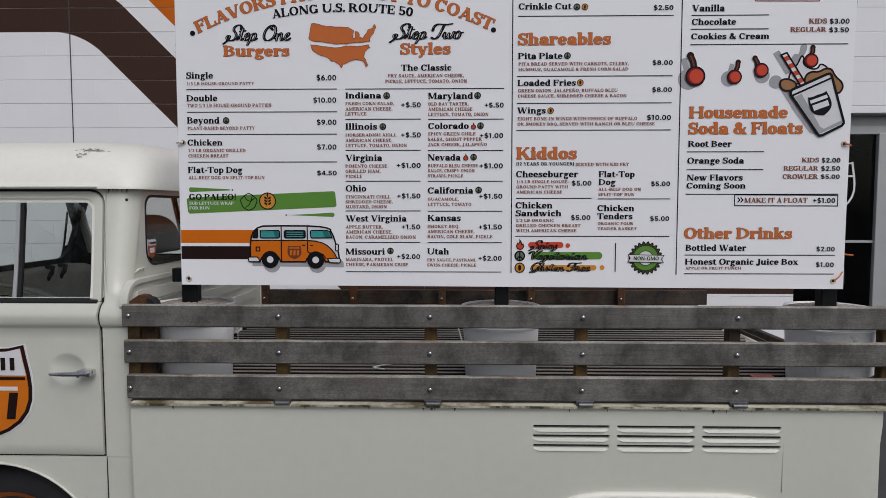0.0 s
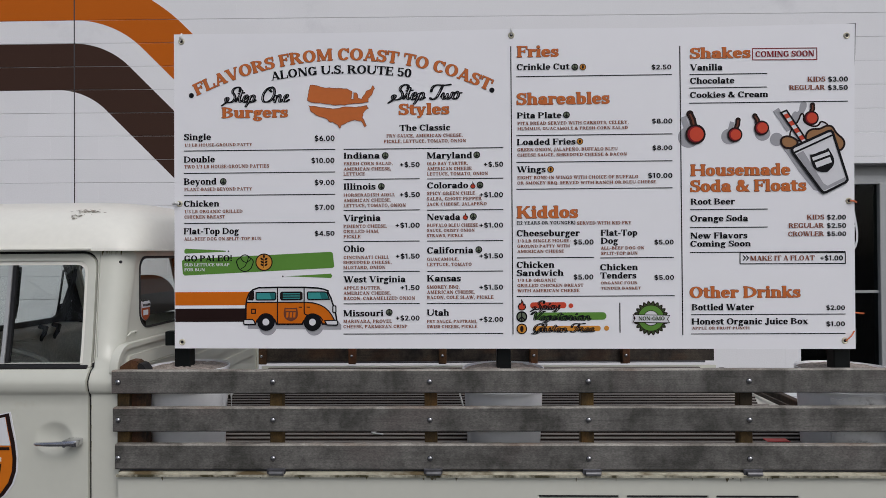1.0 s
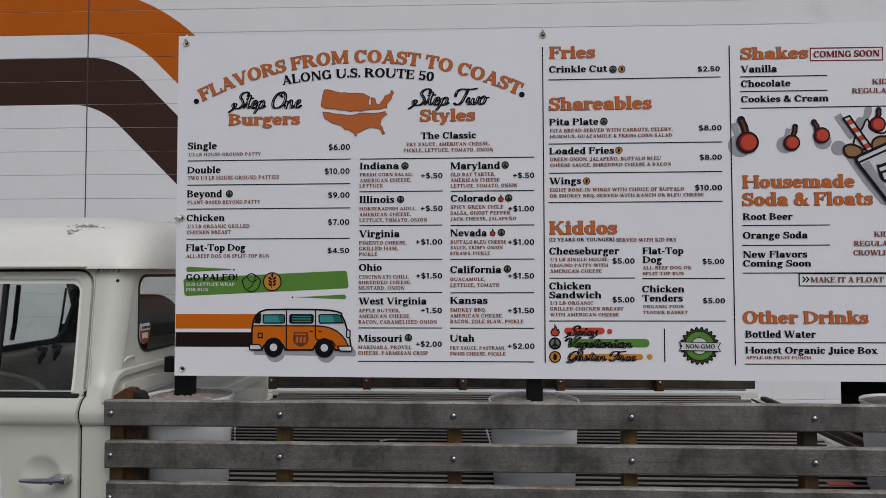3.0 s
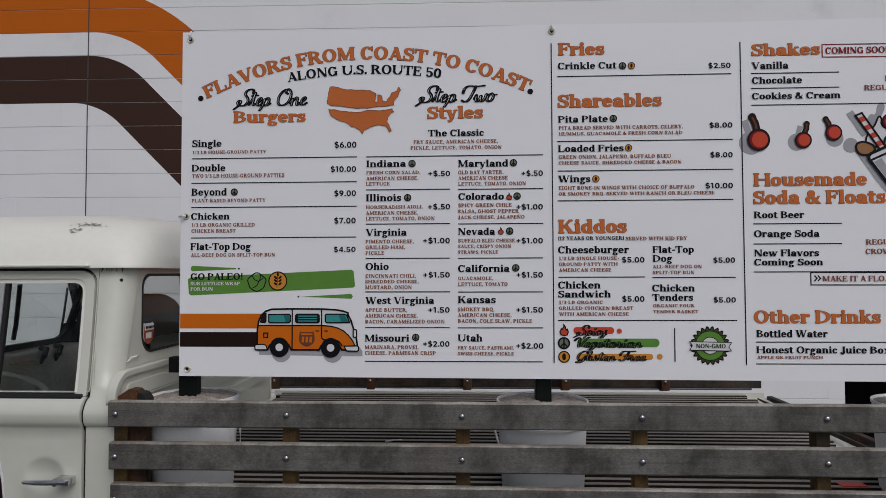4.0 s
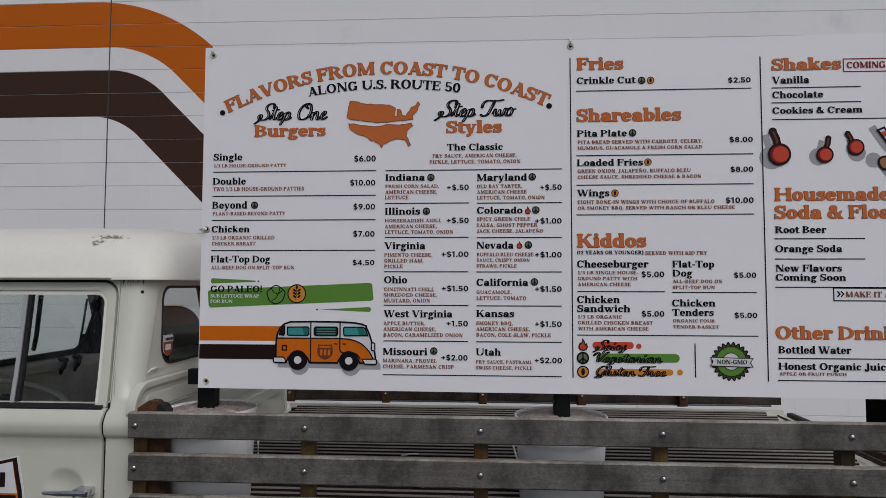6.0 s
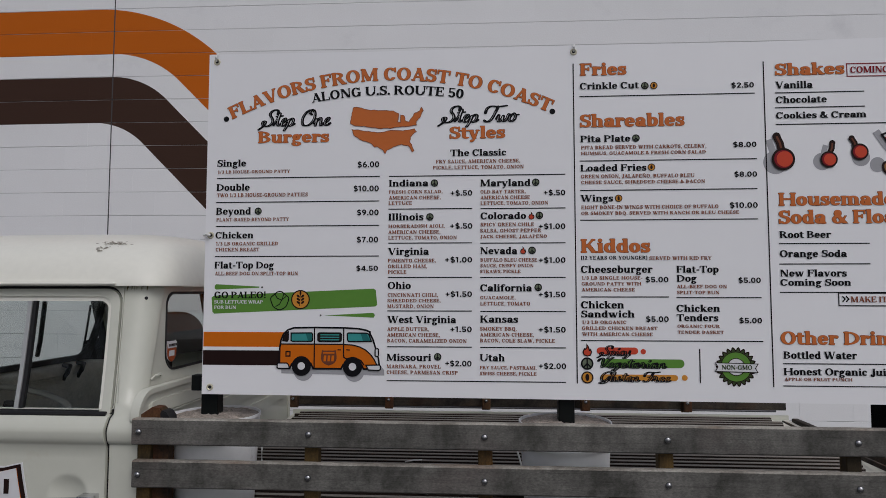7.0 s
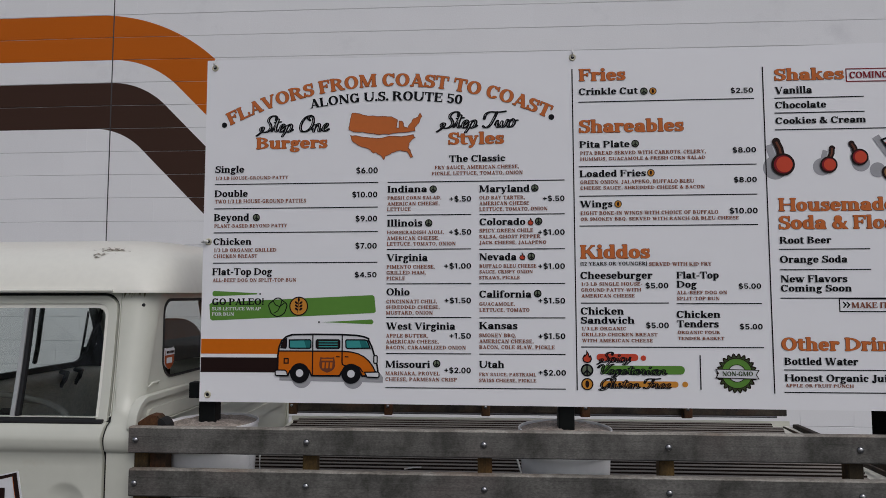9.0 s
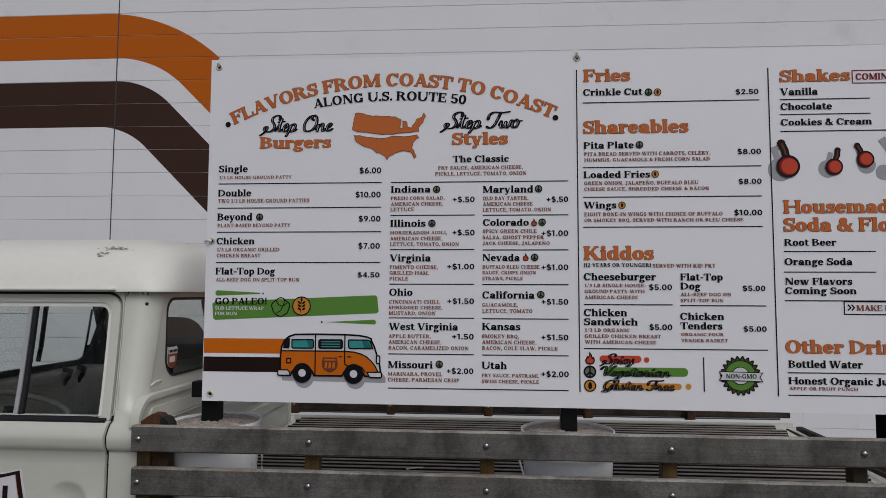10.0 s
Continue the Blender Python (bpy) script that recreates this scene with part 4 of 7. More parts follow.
class Pen:
    """Signed distance field of one letter; x from the letter's left edge, capitals 0.7 high, small letters 0.5."""

    def __init__(self, style):
        self.t, self.h, self.reach, self.grow, self.step = WEIGHTS[style]
        xs, ys = np.arange(-0.20, 1.32, self.step), np.arange(-0.32, 0.90, self.step)
        self.x, self.y = np.meshgrid(xs, ys)
        self.d = np.full(self.x.shape, 9.0)

    def join(self, d, k=0.022):
        w = np.maximum(0.0, k - np.abs(self.d - d)) / k
        self.d = np.minimum(self.d, d) - w * w * k * 0.25

    def box(self, x0, x1, y0, y1, r=0.014):
        qx = np.abs(self.x - (x0 + x1) / 2) - (x1 - x0) / 2 + r
        qy = np.abs(self.y - (y0 + y1) / 2) - (y1 - y0) / 2 + r
        self.join(np.hypot(np.maximum(qx, 0), np.maximum(qy, 0)) + np.minimum(np.maximum(qx, qy), 0) - r)

    def sweep(self, pts, rx, ry, k=0.022):
        """A nib of half-width rx and half-height ry drawn along the points."""
        s, d = rx / ry, np.full(self.x.shape, 9.0)
        for (ax, ay), (bx, by) in zip(pts, pts[1:]):
            ux, uy = bx - ax, (by - ay) * s
            f = np.clip(((self.x - ax) * ux + (self.y - ay) * s * uy) / (ux * ux + uy * uy + 1e-12), 0, 1)
            d = np.minimum(d, np.hypot(self.x - ax - f * ux, (self.y - ay) * s - f * uy))
        self.join(d - rx, k)

    def ring(self, x0, x1, y0, y1, a0=0, a1=360):
        cx, cy, ax, ay = (x0 + x1) / 2, (y0 + y1) / 2, (x1 - x0) / 2 - self.t, (y1 - y0) / 2 - self.h
        n = max(6, int(abs(a1 - a0) / 14))
        self.sweep([(cx + ax * math.cos(radians(a0 + (a1 - a0) * k / n)), cy + ay * math.sin(radians(a0 + (a1 - a0) * k / n))) for k in range(n + 1)], self.t, self.h)

    def foot(self, x, y, left=1, right=1, half=None):
        """A slab foot below a stem's centre x; y is 0 at the line, or the height that it hangs from."""
        if self.reach:
            half = self.t if half is None else half
            y0, y1 = (y, y + 1.7 * self.h) if y < 0.05 else (y - 1.7 * self.h, y)
            self.box(x - half - self.reach * left, x + half + self.reach * right, y0, y1, 0.026)

    def stem(self, x, y0, y1, foot=(1, 1), head=(1, 1), half=None):
        half = self.t if half is None else half
        self.box(x, x + 2 * half, y0, y1)
        if foot:
            self.foot(x + half, y0, *foot, half=half)
        if head:
            self.foot(x + half, y1, *head, half=half)

    def bar(self, x0, x1, y):
        self.box(x0, x1, y - self.h, y + self.h)

    def beak(self, x, y0, y1):
        if self.reach:
            self.box(x - 0.036, x + 0.036, y0, y1, 0.026)

    def slope(self, x0, y0, x1, y1, thick=True):
        """A leaning stroke cut level at both ends."""
        r = (self.t if thick else max(0.042, self.h)) * 0.96
        lx, ly = x1 - x0, y1 - y0
        n = math.hypot(lx, ly)
        side = np.abs((self.x - x0) * ly - (self.y - y0) * lx) / n - r
        lo, hi = min(y0, y1), max(y0, y1)
        self.join(np.maximum(side, np.maximum(lo - self.y, self.y - hi)))

    def ball(self, x, y, r):
        self.join(np.hypot(self.x - x, self.y - y) - r)

    def bowl(self, x0, x1, y0, y1):
        self.ring(2 * x0 - x1 + 0.20, x1, y0, y1, -90, 90)
        self.bar(x0, x0 + 0.12, y0 + self.h)
        self.bar(x0, x0 + 0.12, y1 - self.h)

    def arch(self, x0, x1, y=0.51):
        self.ring(x0, x1, y - 0.36, y, 0, 180)

    def ess(self, x0, x1, y0, y1):
        m = y0 + (y1 - y0) * 0.52
        self.ring(x0 + 0.01, x1 - 0.03, m - self.h, y1, 35, 262)
        self.ring(x0, x1, y0, m + self.h, 98, -145)
        w = x1 - x0
        self.sweep([(x0 + 0.30 * w, m + 0.045), (x1 - 0.30 * w, m - 0.045)], self.t * 0.95, self.t * 0.62)
        self.beak(x1 - 0.055, y1 - 0.20 * (y1 - y0) / 0.5, y1 - 0.01)
        self.beak(x0 + 0.036, y0 + 0.01, y0 + 0.18 * (y1 - y0) / 0.5)


def cap_e(p, low):
    p.stem(0.06, 0, 0.7, (1, 1 - low), (1, 0))
    p.bar(0.10, 0.56, 0.7 - p.h)
    p.bar(0.10, 0.44, 0.37)
    p.beak(0.545, 0.49, 0.70)
    p.beak(0.430, 0.27, 0.47)
    if low:
        p.bar(0.10, 0.58, p.h)
        p.beak(0.570, 0.0, 0.22)


def cap_n(p):
    p.stem(0.10, 0, 0.7, (1, 1), (1, 0), 0.045)
    p.stem(0.62, 0, 0.7, None, (1, 1), 0.045)
    p.slope(0.16, 0.70, 0.64, 0.0)


def small_n(p, x, top=0.5):
    p.stem(x, 0, top, (1, 0.8), (1, 0))
    p.arch(x, x + 0.30 + 2 * p.t)
    p.stem(x + 0.30, 0, 0.34, (0.8, 1), None)


def wedge(p, x0, x1, xm, y):
    p.slope(x0, y, xm, 0.0)
    p.slope(x1, y, xm + 0.02, 0.0, False)
    p.foot(x0, y)
    p.foot(x1, y, half=0.045)


def round_c(p, x1, y1):
    p.ring(0.03, x1, -0.01, y1, 42, 318)


# one line of strokes for each letter
LETTERS = {}
LETTERS["A"] = (0.74, lambda p: (p.slope(0.13, 0, 0.37, 0.70, False), p.slope(0.60, 0, 0.36, 0.70), p.bar(0.20, 0.54, 0.21), p.foot(0.12, 0, half=0.045), p.foot(0.60, 0)))
LETTERS["B"] = (0.68, lambda p: (p.stem(0.06, 0, 0.7, (1, 0), (1, 0)), p.bowl(0.10, 0.59, 0.345, 0.70), p.bowl(0.10, 0.64, 0.0, 0.345 + 2 * p.h)))
LETTERS["C"] = (0.68, lambda p: (round_c(p, 0.66, 0.71), p.beak(0.600, 0.45, 0.70)))
LETTERS["D"] = (0.77, lambda p: (p.stem(0.06, 0, 0.7, (1, 0), (1, 0)), p.bowl(0.10, 0.74, 0.0, 0.70)))
LETTERS["E"] = (0.64, lambda p: cap_e(p, 1))
LETTERS["F"] = (0.60, lambda p: cap_e(p, 0))
LETTERS["G"] = (0.76, lambda p: (round_c(p, 0.66, 0.71), p.beak(0.600, 0.47, 0.70), p.stem(0.68 - 2 * p.t, 0.02, 0.34, None, (1, 0.6))))
LETTERS["H"] = (0.84, lambda p: (p.stem(0.06, 0, 0.7), p.stem(0.78 - 2 * p.t, 0, 0.7), p.bar(0.15, 0.70, 0.36)))
LETTERS["I"] = (0.34, lambda p: p.stem(0.17 - p.t, 0, 0.7))
LETTERS["J"] = (0.46, lambda p: (p.stem(0.40 - 2 * p.t, 0.12, 0.7, None), p.ring(0.0, 0.40, -0.12, 0.36, 190, 360), p.ball(0.07, 0.08, 0.065)))
LETTERS["K"] = (0.76, lambda p: (p.stem(0.06, 0, 0.7), p.slope(0.24, 0.28, 0.58, 0.7, False), p.slope(0.34, 0.42, 0.62, 0.0), p.foot(0.58, 0.7, half=0.045), p.foot(0.62, 0)))
LETTERS["L"] = (0.62, lambda p: (p.stem(0.06, 0, 0.7, (1, 0)), p.bar(0.10, 0.58, p.h), p.beak(0.565, 0.0, 0.25)))
LETTERS["M"] = (0.95, lambda p: (p.stem(0.09, 0, 0.7, (1, 1), (1, 0), 0.045), p.stem(0.87 - 2 * p.t, 0, 0.7, (1, 1), (0, 1)), p.slope(0.17, 0.7, 0.43, 0.04), p.slope(0.74, 0.7, 0.45, 0.04, False)))
LETTERS["N"] = (0.80, cap_n)
LETTERS["O"] = (0.76, lambda p: p.ring(0.03, 0.73, -0.01, 0.71))
LETTERS["P"] = (0.66, lambda p: (p.stem(0.06, 0, 0.7, (1, 1), (1, 0)), p.bowl(0.10, 0.63, 0.29, 0.70)))
LETTERS["Q"] = (0.76, lambda p: (p.ring(0.03, 0.73, -0.01, 0.71), p.slope(0.42, 0.08, 0.64, -0.14)))
LETTERS["R"] = (0.74, lambda p: (p.stem(0.06, 0, 0.7, (1, 1), (1, 0)), p.bowl(0.10, 0.61, 0.32, 0.70), p.slope(0.38, 0.36, 0.62, 0.0), p.foot(0.62, 0, 0, 1)))
LETTERS["S"] = (0.58, lambda p: p.ess(0.03, 0.56, -0.01, 0.71))
LETTERS["T"] = (0.68, lambda p: (p.stem(0.34 - p.t, 0, 0.7, (1, 1), None), p.bar(0.02, 0.66, 0.7 - p.h), p.beak(0.045, 0.46, 0.70), p.beak(0.635, 0.46, 0.70)))
LETTERS["U"] = (0.80, lambda p: (p.stem(0.07, 0.24, 0.7, None), p.stem(0.64, 0.24, 0.7, None, (1, 1), 0.045), p.ring(0.07, 0.70 + p.t * 0.3, -0.01, 0.50, 180, 360)))
LETTERS["V"] = (0.74, lambda p: wedge(p, 0.13, 0.63, 0.37, 0.7))
LETTERS["W"] = (1.06, lambda p: (wedge(p, 0.13, 0.56, 0.33, 0.7), wedge(p, 0.52, 0.95, 0.72, 0.7)))
LETTERS["X"] = (0.74, lambda p: (p.slope(0.14, 0.7, 0.60, 0), p.slope(0.60, 0.7, 0.13, 0, False), p.foot(0.14, 0.7), p.foot(0.60, 0), p.foot(0.60, 0.7, half=0.045), p.foot(0.13, 0, half=0.045)))
LETTERS["Y"] = (0.72, lambda p: (p.stem(0.36 - p.t, 0, 0.34, (1, 1), None), p.slope(0.13, 0.7, 0.36, 0.28), p.slope(0.61, 0.7, 0.38, 0.28, False), p.foot(0.13, 0.7), p.foot(0.61, 0.7, half=0.045)))
LETTERS["Z"] = (0.64, lambda p: (p.bar(0.05, 0.60, 0.7 - p.h), p.bar(0.03, 0.60, p.h), p.slope(0.50, 0.66, 0.13, 0.04), p.beak(0.07, 0.5, 0.7), p.beak(0.58, 0, 0.22)))
LETTERS["Ñ"] = (0.80, lambda p: (cap_n(p), p.bar(0.24, 0.54, 0.80)))
LETTERS["a"] = (0.55, lambda p: (p.ring(0.05, 0.31 + 2 * p.t, 0.10, 0.51, 0, 150), p.ball(0.115, 0.375, 0.070), p.stem(0.31, 0.0, 0.34, (0, 1), None), p.ring(0.02, 0.31 + 1.2 * p.t, -0.01, 0.31)))
LETTERS["b"] = (0.57, lambda p: (p.stem(0.06, 0, 0.72, None, (1, 0)), p.ring(0.06, 0.55, -0.01, 0.51)))
LETTERS["c"] = (0.48, lambda p: (p.ring(0.02, 0.47, -0.01, 0.51, 48, 318), p.ball(0.385, 0.375, 0.075)))
LETTERS["d"] = (0.58, lambda p: (p.ring(0.02, 0.51, -0.01, 0.51), p.stem(0.51 - 2 * p.t, 0, 0.72, (0, 1), (1, 0))))
LETTERS["e"] = (0.52, lambda p: (p.ring(0.02, 0.50, -0.01, 0.51, 0, 318), p.bar(0.10, 0.44, 0.255)))
LETTERS["f"] = (0.40, lambda p: (p.stem(0.08, 0, 0.52, (1, 1), None), p.ring(0.08, 0.48, 0.34, 0.72, 60, 180), p.ball(0.395, 0.625, 0.066), p.bar(0.0, 0.36, 0.465)))
LETTERS["g"] = (0.53, lambda p: (p.ring(0.05, 0.45, 0.15, 0.51), p.ring(0.01, 0.49, -0.22, 0.06), p.sweep([(0.14, 0.16), (0.10, 0.10), (0.16, 0.04)], 0.05, 0.04), p.ball(0.475, 0.455, 0.062)))
LETTERS["h"] = (0.61, lambda p: small_n(p, 0.06, 0.72))
LETTERS["i"] = (0.31, lambda p: (p.stem(0.155 - p.t, 0, 0.5, (1, 1), (1, 0)), p.ball(0.145, 0.64, 0.088)))
LETTERS["j"] = (0.31, lambda p: (p.stem(0.155 - p.t, -0.1, 0.5, None, (1, 0)), p.ball(0.145, 0.64, 0.088), p.ball(0.05, -0.15, 0.07)))
LETTERS["k"] = (0.60, lambda p: (p.stem(0.06, 0, 0.72, (1, 0.6), (1, 0)), p.slope(0.20, 0.20, 0.45, 0.5, False), p.slope(0.27, 0.31, 0.48, 0.0), p.foot(0.45, 0.5, half=0.045), p.foot(0.48, 0)))
LETTERS["l"] = (0.31, lambda p: p.stem(0.155 - p.t, 0, 0.72, (1, 1), (1, 0)))
LETTERS["m"] = (0.89, lambda p: (small_n(p, 0.05), p.arch(0.34, 0.64 + 2 * p.t), p.stem(0.64, 0, 0.34, (0.8, 1), None)))
LETTERS["n"] = (0.61, lambda p: small_n(p, 0.06))
LETTERS["o"] = (0.54, lambda p: p.ring(0.02, 0.52, -0.01, 0.51))
LETTERS["p"] = (0.57, lambda p: (p.stem(0.06, -0.21, 0.5, (1, 1), (1, 0)), p.ring(0.06, 0.55, -0.01, 0.51)))
LETTERS["q"] = (0.57, lambda p: (p.stem(0.51 - 2 * p.t, -0.21, 0.5, (1, 1), None), p.ring(0.02, 0.51, -0.01, 0.51)))
LETTERS["r"] = (0.46, lambda p: (p.stem(0.06, 0, 0.5, (1, 1), (1, 0)), p.ring(0.10, 0.50, 0.15, 0.51, 70, 170), p.ball(0.385, 0.415, 0.080)))
LETTERS["s"] = (0.45, lambda p: p.ess(0.02, 0.43, -0.01, 0.51))
LETTERS["t"] = (0.40, lambda p: (p.stem(0.08, 0.14, 0.63, None, None), p.ring(0.08, 0.46, -0.01, 0.32, 180, 305), p.bar(0.0, 0.37, 0.465)))
LETTERS["u"] = (0.62, lambda p: (p.stem(0.06, 0.16, 0.5, None, (1, 0)), p.stem(0.37, 0, 0.5, (0, 1), (1, 0)), p.ring(0.06, 0.37 + 1.4 * p.t, -0.01, 0.35, 180, 360)))
LETTERS["v"] = (0.57, lambda p: wedge(p, 0.12, 0.46, 0.28, 0.5))
LETTERS["w"] = (0.84, lambda p: (wedge(p, 0.12, 0.44, 0.27, 0.5), wedge(p, 0.41, 0.73, 0.56, 0.5)))
LETTERS["x"] = (0.58, lambda p: (p.slope(0.13, 0.5, 0.46, 0), p.slope(0.45, 0.5, 0.12, 0, False), p.foot(0.13, 0.5), p.foot(0.46, 0), p.foot(0.45, 0.5, half=0.045), p.foot(0.12, 0, half=0.045)))
LETTERS["y"] = (0.57, lambda p: (wedge(p, 0.12, 0.46, 0.29, 0.5), p.slope(0.31, 0.04, 0.22, -0.16, False), p.ball(0.15, -0.15, 0.070)))
LETTERS["z"] = (0.50, lambda p: (p.bar(0.04, 0.46, 0.5 - p.h), p.bar(0.03, 0.47, p.h), p.slope(0.38, 0.46, 0.12, 0.04)))
LETTERS["0"] = (0.58, lambda p: p.ring(0.02, 0.56, -0.01, 0.71))
LETTERS["1"] = (0.40, lambda p: (p.stem(0.22 - p.t, 0, 0.70, (1.4, 1.4), None), p.slope(0.02, 0.56, 0.24, 0.70, False), p.box(0.06, 0.24, 0.56, 0.69)))
LETTERS["2"] = (0.55, lambda p: (p.ring(0.03, 0.52, 0.28, 0.71, 165, -35), p.slope(0.40, 0.40, 0.13, 0.06), p.bar(0.03, 0.53, p.h)))
LETTERS["3"] = (0.55, lambda p: (p.ring(0.04, 0.50, 0.36 - p.h, 0.71, 150, -90), p.ring(0.02, 0.53, -0.01, 0.36 + p.h, 90, -150)))
LETTERS["4"] = (0.58, lambda p: (p.stem(0.48 - 2 * p.t, 0, 0.70, None, None), p.bar(0.02, 0.56, 0.20), p.slope(0.07, 0.19, 0.38, 0.70, False)))
LETTERS["5"] = (0.56, lambda p: (p.bar(0.08, 0.50, 0.70 - p.h), p.stem(0.07, 0.33, 0.70, None, None, 0.055), p.ring(0.02, 0.54, -0.01, 0.45, 130, -150)))
LETTERS["6"] = (0.58, lambda p: (p.ring(0.03, 0.56, -0.01, 0.45), p.sweep([(0.03 + p.t, 0.24), (0.16, 0.46), (0.36, 0.64)], p.t, p.h)))
LETTERS["7"] = (0.54, lambda p: (p.bar(0.03, 0.52, 0.70 - p.h), p.slope(0.43, 0.66, 0.19, 0.0)))
LETTERS["8"] = (0.58, lambda p: (p.ring(0.05, 0.53, 0.355 - p.h, 0.71), p.ring(0.02, 0.56, -0.01, 0.355 + p.h)))
LETTERS["9"] = (0.58, lambda p: (p.ring(0.02, 0.55, 0.25, 0.71), p.sweep([(0.55 - p.t, 0.46), (0.42, 0.24), (0.22, 0.06)], p.t, p.h)))
LETTERS["$"] = (0.58, lambda p: (p.ess(0.03, 0.55, -0.01, 0.71), p.box(0.255, 0.325, -0.10, 0.80)))
LETTERS["+"] = (0.58, lambda p: (p.box(0.06, 0.52, 0.28, 0.40), p.box(0.23, 0.35, 0.11, 0.57)))
LETTERS["&"] = (0.72, lambda p: (p.ring(0.12, 0.46, 0.36, 0.71), p.ring(0.02, 0.54, -0.01, 0.42, 80, 350), p.slope(0.22, 0.50, 0.62, 0.0), p.slope(0.50, 0.12, 0.64, 0.40, False)))
LETTERS["("] = (0.30, lambda p: p.ring(0.05, 0.46, -0.14, 0.78, 115, 245))
LETTERS[")"] = (0.30, lambda p: p.ring(-0.16, 0.25, -0.14, 0.78, -65, 65))
LETTERS["/"] = (0.40, lambda p: p.slope(0.06, -0.06, 0.34, 0.76, False))
LETTERS["."] = (0.22, lambda p: p.ball(0.11, 0.08, 0.088))
LETTERS[","] = (0.22, lambda p: (p.ball(0.11, 0.08, 0.080), p.slope(0.13, 0.06, 0.07, -0.13, False)))
LETTERS["-"] = (0.36, lambda p: p.box(0.05, 0.31, 0.21, 0.33))
LETTERS["!"] = (0.30, lambda p: (p.ball(0.15, 0.08, 0.088), p.box(0.08, 0.22, 0.24, 0.72)))
LETTERS["'"] = (0.20, lambda p: p.box(0.05, 0.15, 0.50, 0.72))


def traced(d, x, y):
    """Flat faces where the field is below zero: full cells run together along each row, cut cells follow the edge."""
    vs, fs = [], []
    full = (d[:-1, :-1] < 0) & (d[:-1, 1:] < 0) & (d[1:, 1:] < 0) & (d[1:, :-1] < 0)
    some = ((d[:-1, :-1] < 0) | (d[:-1, 1:] < 0) | (d[1:, 1:] < 0) | (d[1:, :-1] < 0)) & ~full
    for i, j in zip(*np.nonzero(some)):
        ring = [(i, j), (i, j + 1), (i + 1, j + 1), (i + 1, j)]
        pts = []
        for (a, b), (c, e) in zip(ring, ring[1:] + ring[:1]):
            p, q = d[a, b], d[c, e]
            if p < 0:
                pts.append((float(x[a, b]), float(y[a, b])))
            if (p < 0) != (q < 0):
                f = p / (p - q)
                pts.append((float(x[a, b] + f * (x[c, e] - x[a, b])), float(y[a, b] + f * (y[c, e] - y[a, b]))))
        if len(pts) > 2:
            fs.append(tuple(range(len(vs), len(vs) + len(pts))))
            vs += pts
    for i in np.nonzero(full.any(axis=1))[0]:
        edge = np.flatnonzero(np.diff(np.concatenate(([0], full[i].astype(int), [0]))))
        for a, b in zip(edge[::2], edge[1::2]):
            n = len(vs)
            vs += [(float(x[i, a]), float(y[i, a])), (float(x[i, b]), float(y[i, b])), (float(x[i + 1, b]), float(y[i + 1, b])), (float(x[i + 1, a]), float(y[i + 1, a]))]
            fs.append((n, n + 1, n + 2, n + 3))
    return vs, fs


glyphs = {}
CAP = 0.70
SPACING = {0: 0.060, 1: -0.008, 3: -0.008, 4: 0.040}


def glyph(ch, style):
    """Faces and advance of one letter."""
    if (ch, style) not in glyphs:
        if ch == " ":
            glyphs[ch, style] = ([], [], 0.26)
        else:
            p = Pen(style)
            advance, strokes = LETTERS[ch]
            strokes(p)
            glyphs[ch, style] = (*traced(p.d - p.grow, p.x, p.y), advance)
    return glyphs[ch, style]


def line_mesh(s, style):
    vs, fs, x = [], [], 0.0
    spans = []
    for ch in s:
        gv, gf, adv = glyph(ch, style)
        n = len(vs)
        vs += [(x + a, b) for a, b in gv]
        fs += [tuple(i + n for i in f) for f in gf]
        spans.append((n, len(vs), x + adv / 2))
        x += adv + SPACING[style]
    return vs, fs, spans


def flat_mesh(name, pts, faces, ink, layer):
    me = bpy.data.meshes.new(name)
    y = print_y(layer)
    me.from_pydata([(p[0], y, p[1]) for p in pts], [], faces)
    me.materials.append(ink)
    ob = new(name, me)
    ob.parent = board
    return ob


def letters(pts, fs, spans, ink, layer):
    """Each letter of a heading as a piece of its own."""
    for n0, n1, _ in spans:
        if n1 > n0:
            flat_mesh("letter", pts[n0:n1], [tuple(i - n0 for i in f) for f in fs if n0 <= f[0] < n1], ink, layer)


def text(s, x0, x1, base, cap, ink, style=0, layer=2):
    """A line of lettering from x0 to x1 with its baseline and its capitals' height; prices are in plain bold figures."""
    if s[0] in "$+":
        style = 4
    vs, fs, spans = line_mesh(s, style)
    lo, hi = min(v[0] for v in vs), max(v[0] for v in vs)
    kx, kz = (x1 - x0) / (hi - lo), cap / CAP
    if ink is ink_orange and style == 1:
        ov, of, _ = line_mesh(s, 3)
        tagged(flat_mesh("menu_text_outline", [(x0 + (a - lo) * kx, base + b * kz) for a, b in ov], of, ink_umber, layer - 1), kind="stuff")
        letters([(x0 + (a - lo) * kx, base + b * kz) for a, b in vs], fs, spans, ink, layer)
        return None
    ob = flat_mesh("menu_text", [(x0 + (a - lo) * kx, base + b * kz) for a, b in vs], fs, ink, layer)
    return tagged(ob, kind="stuff")


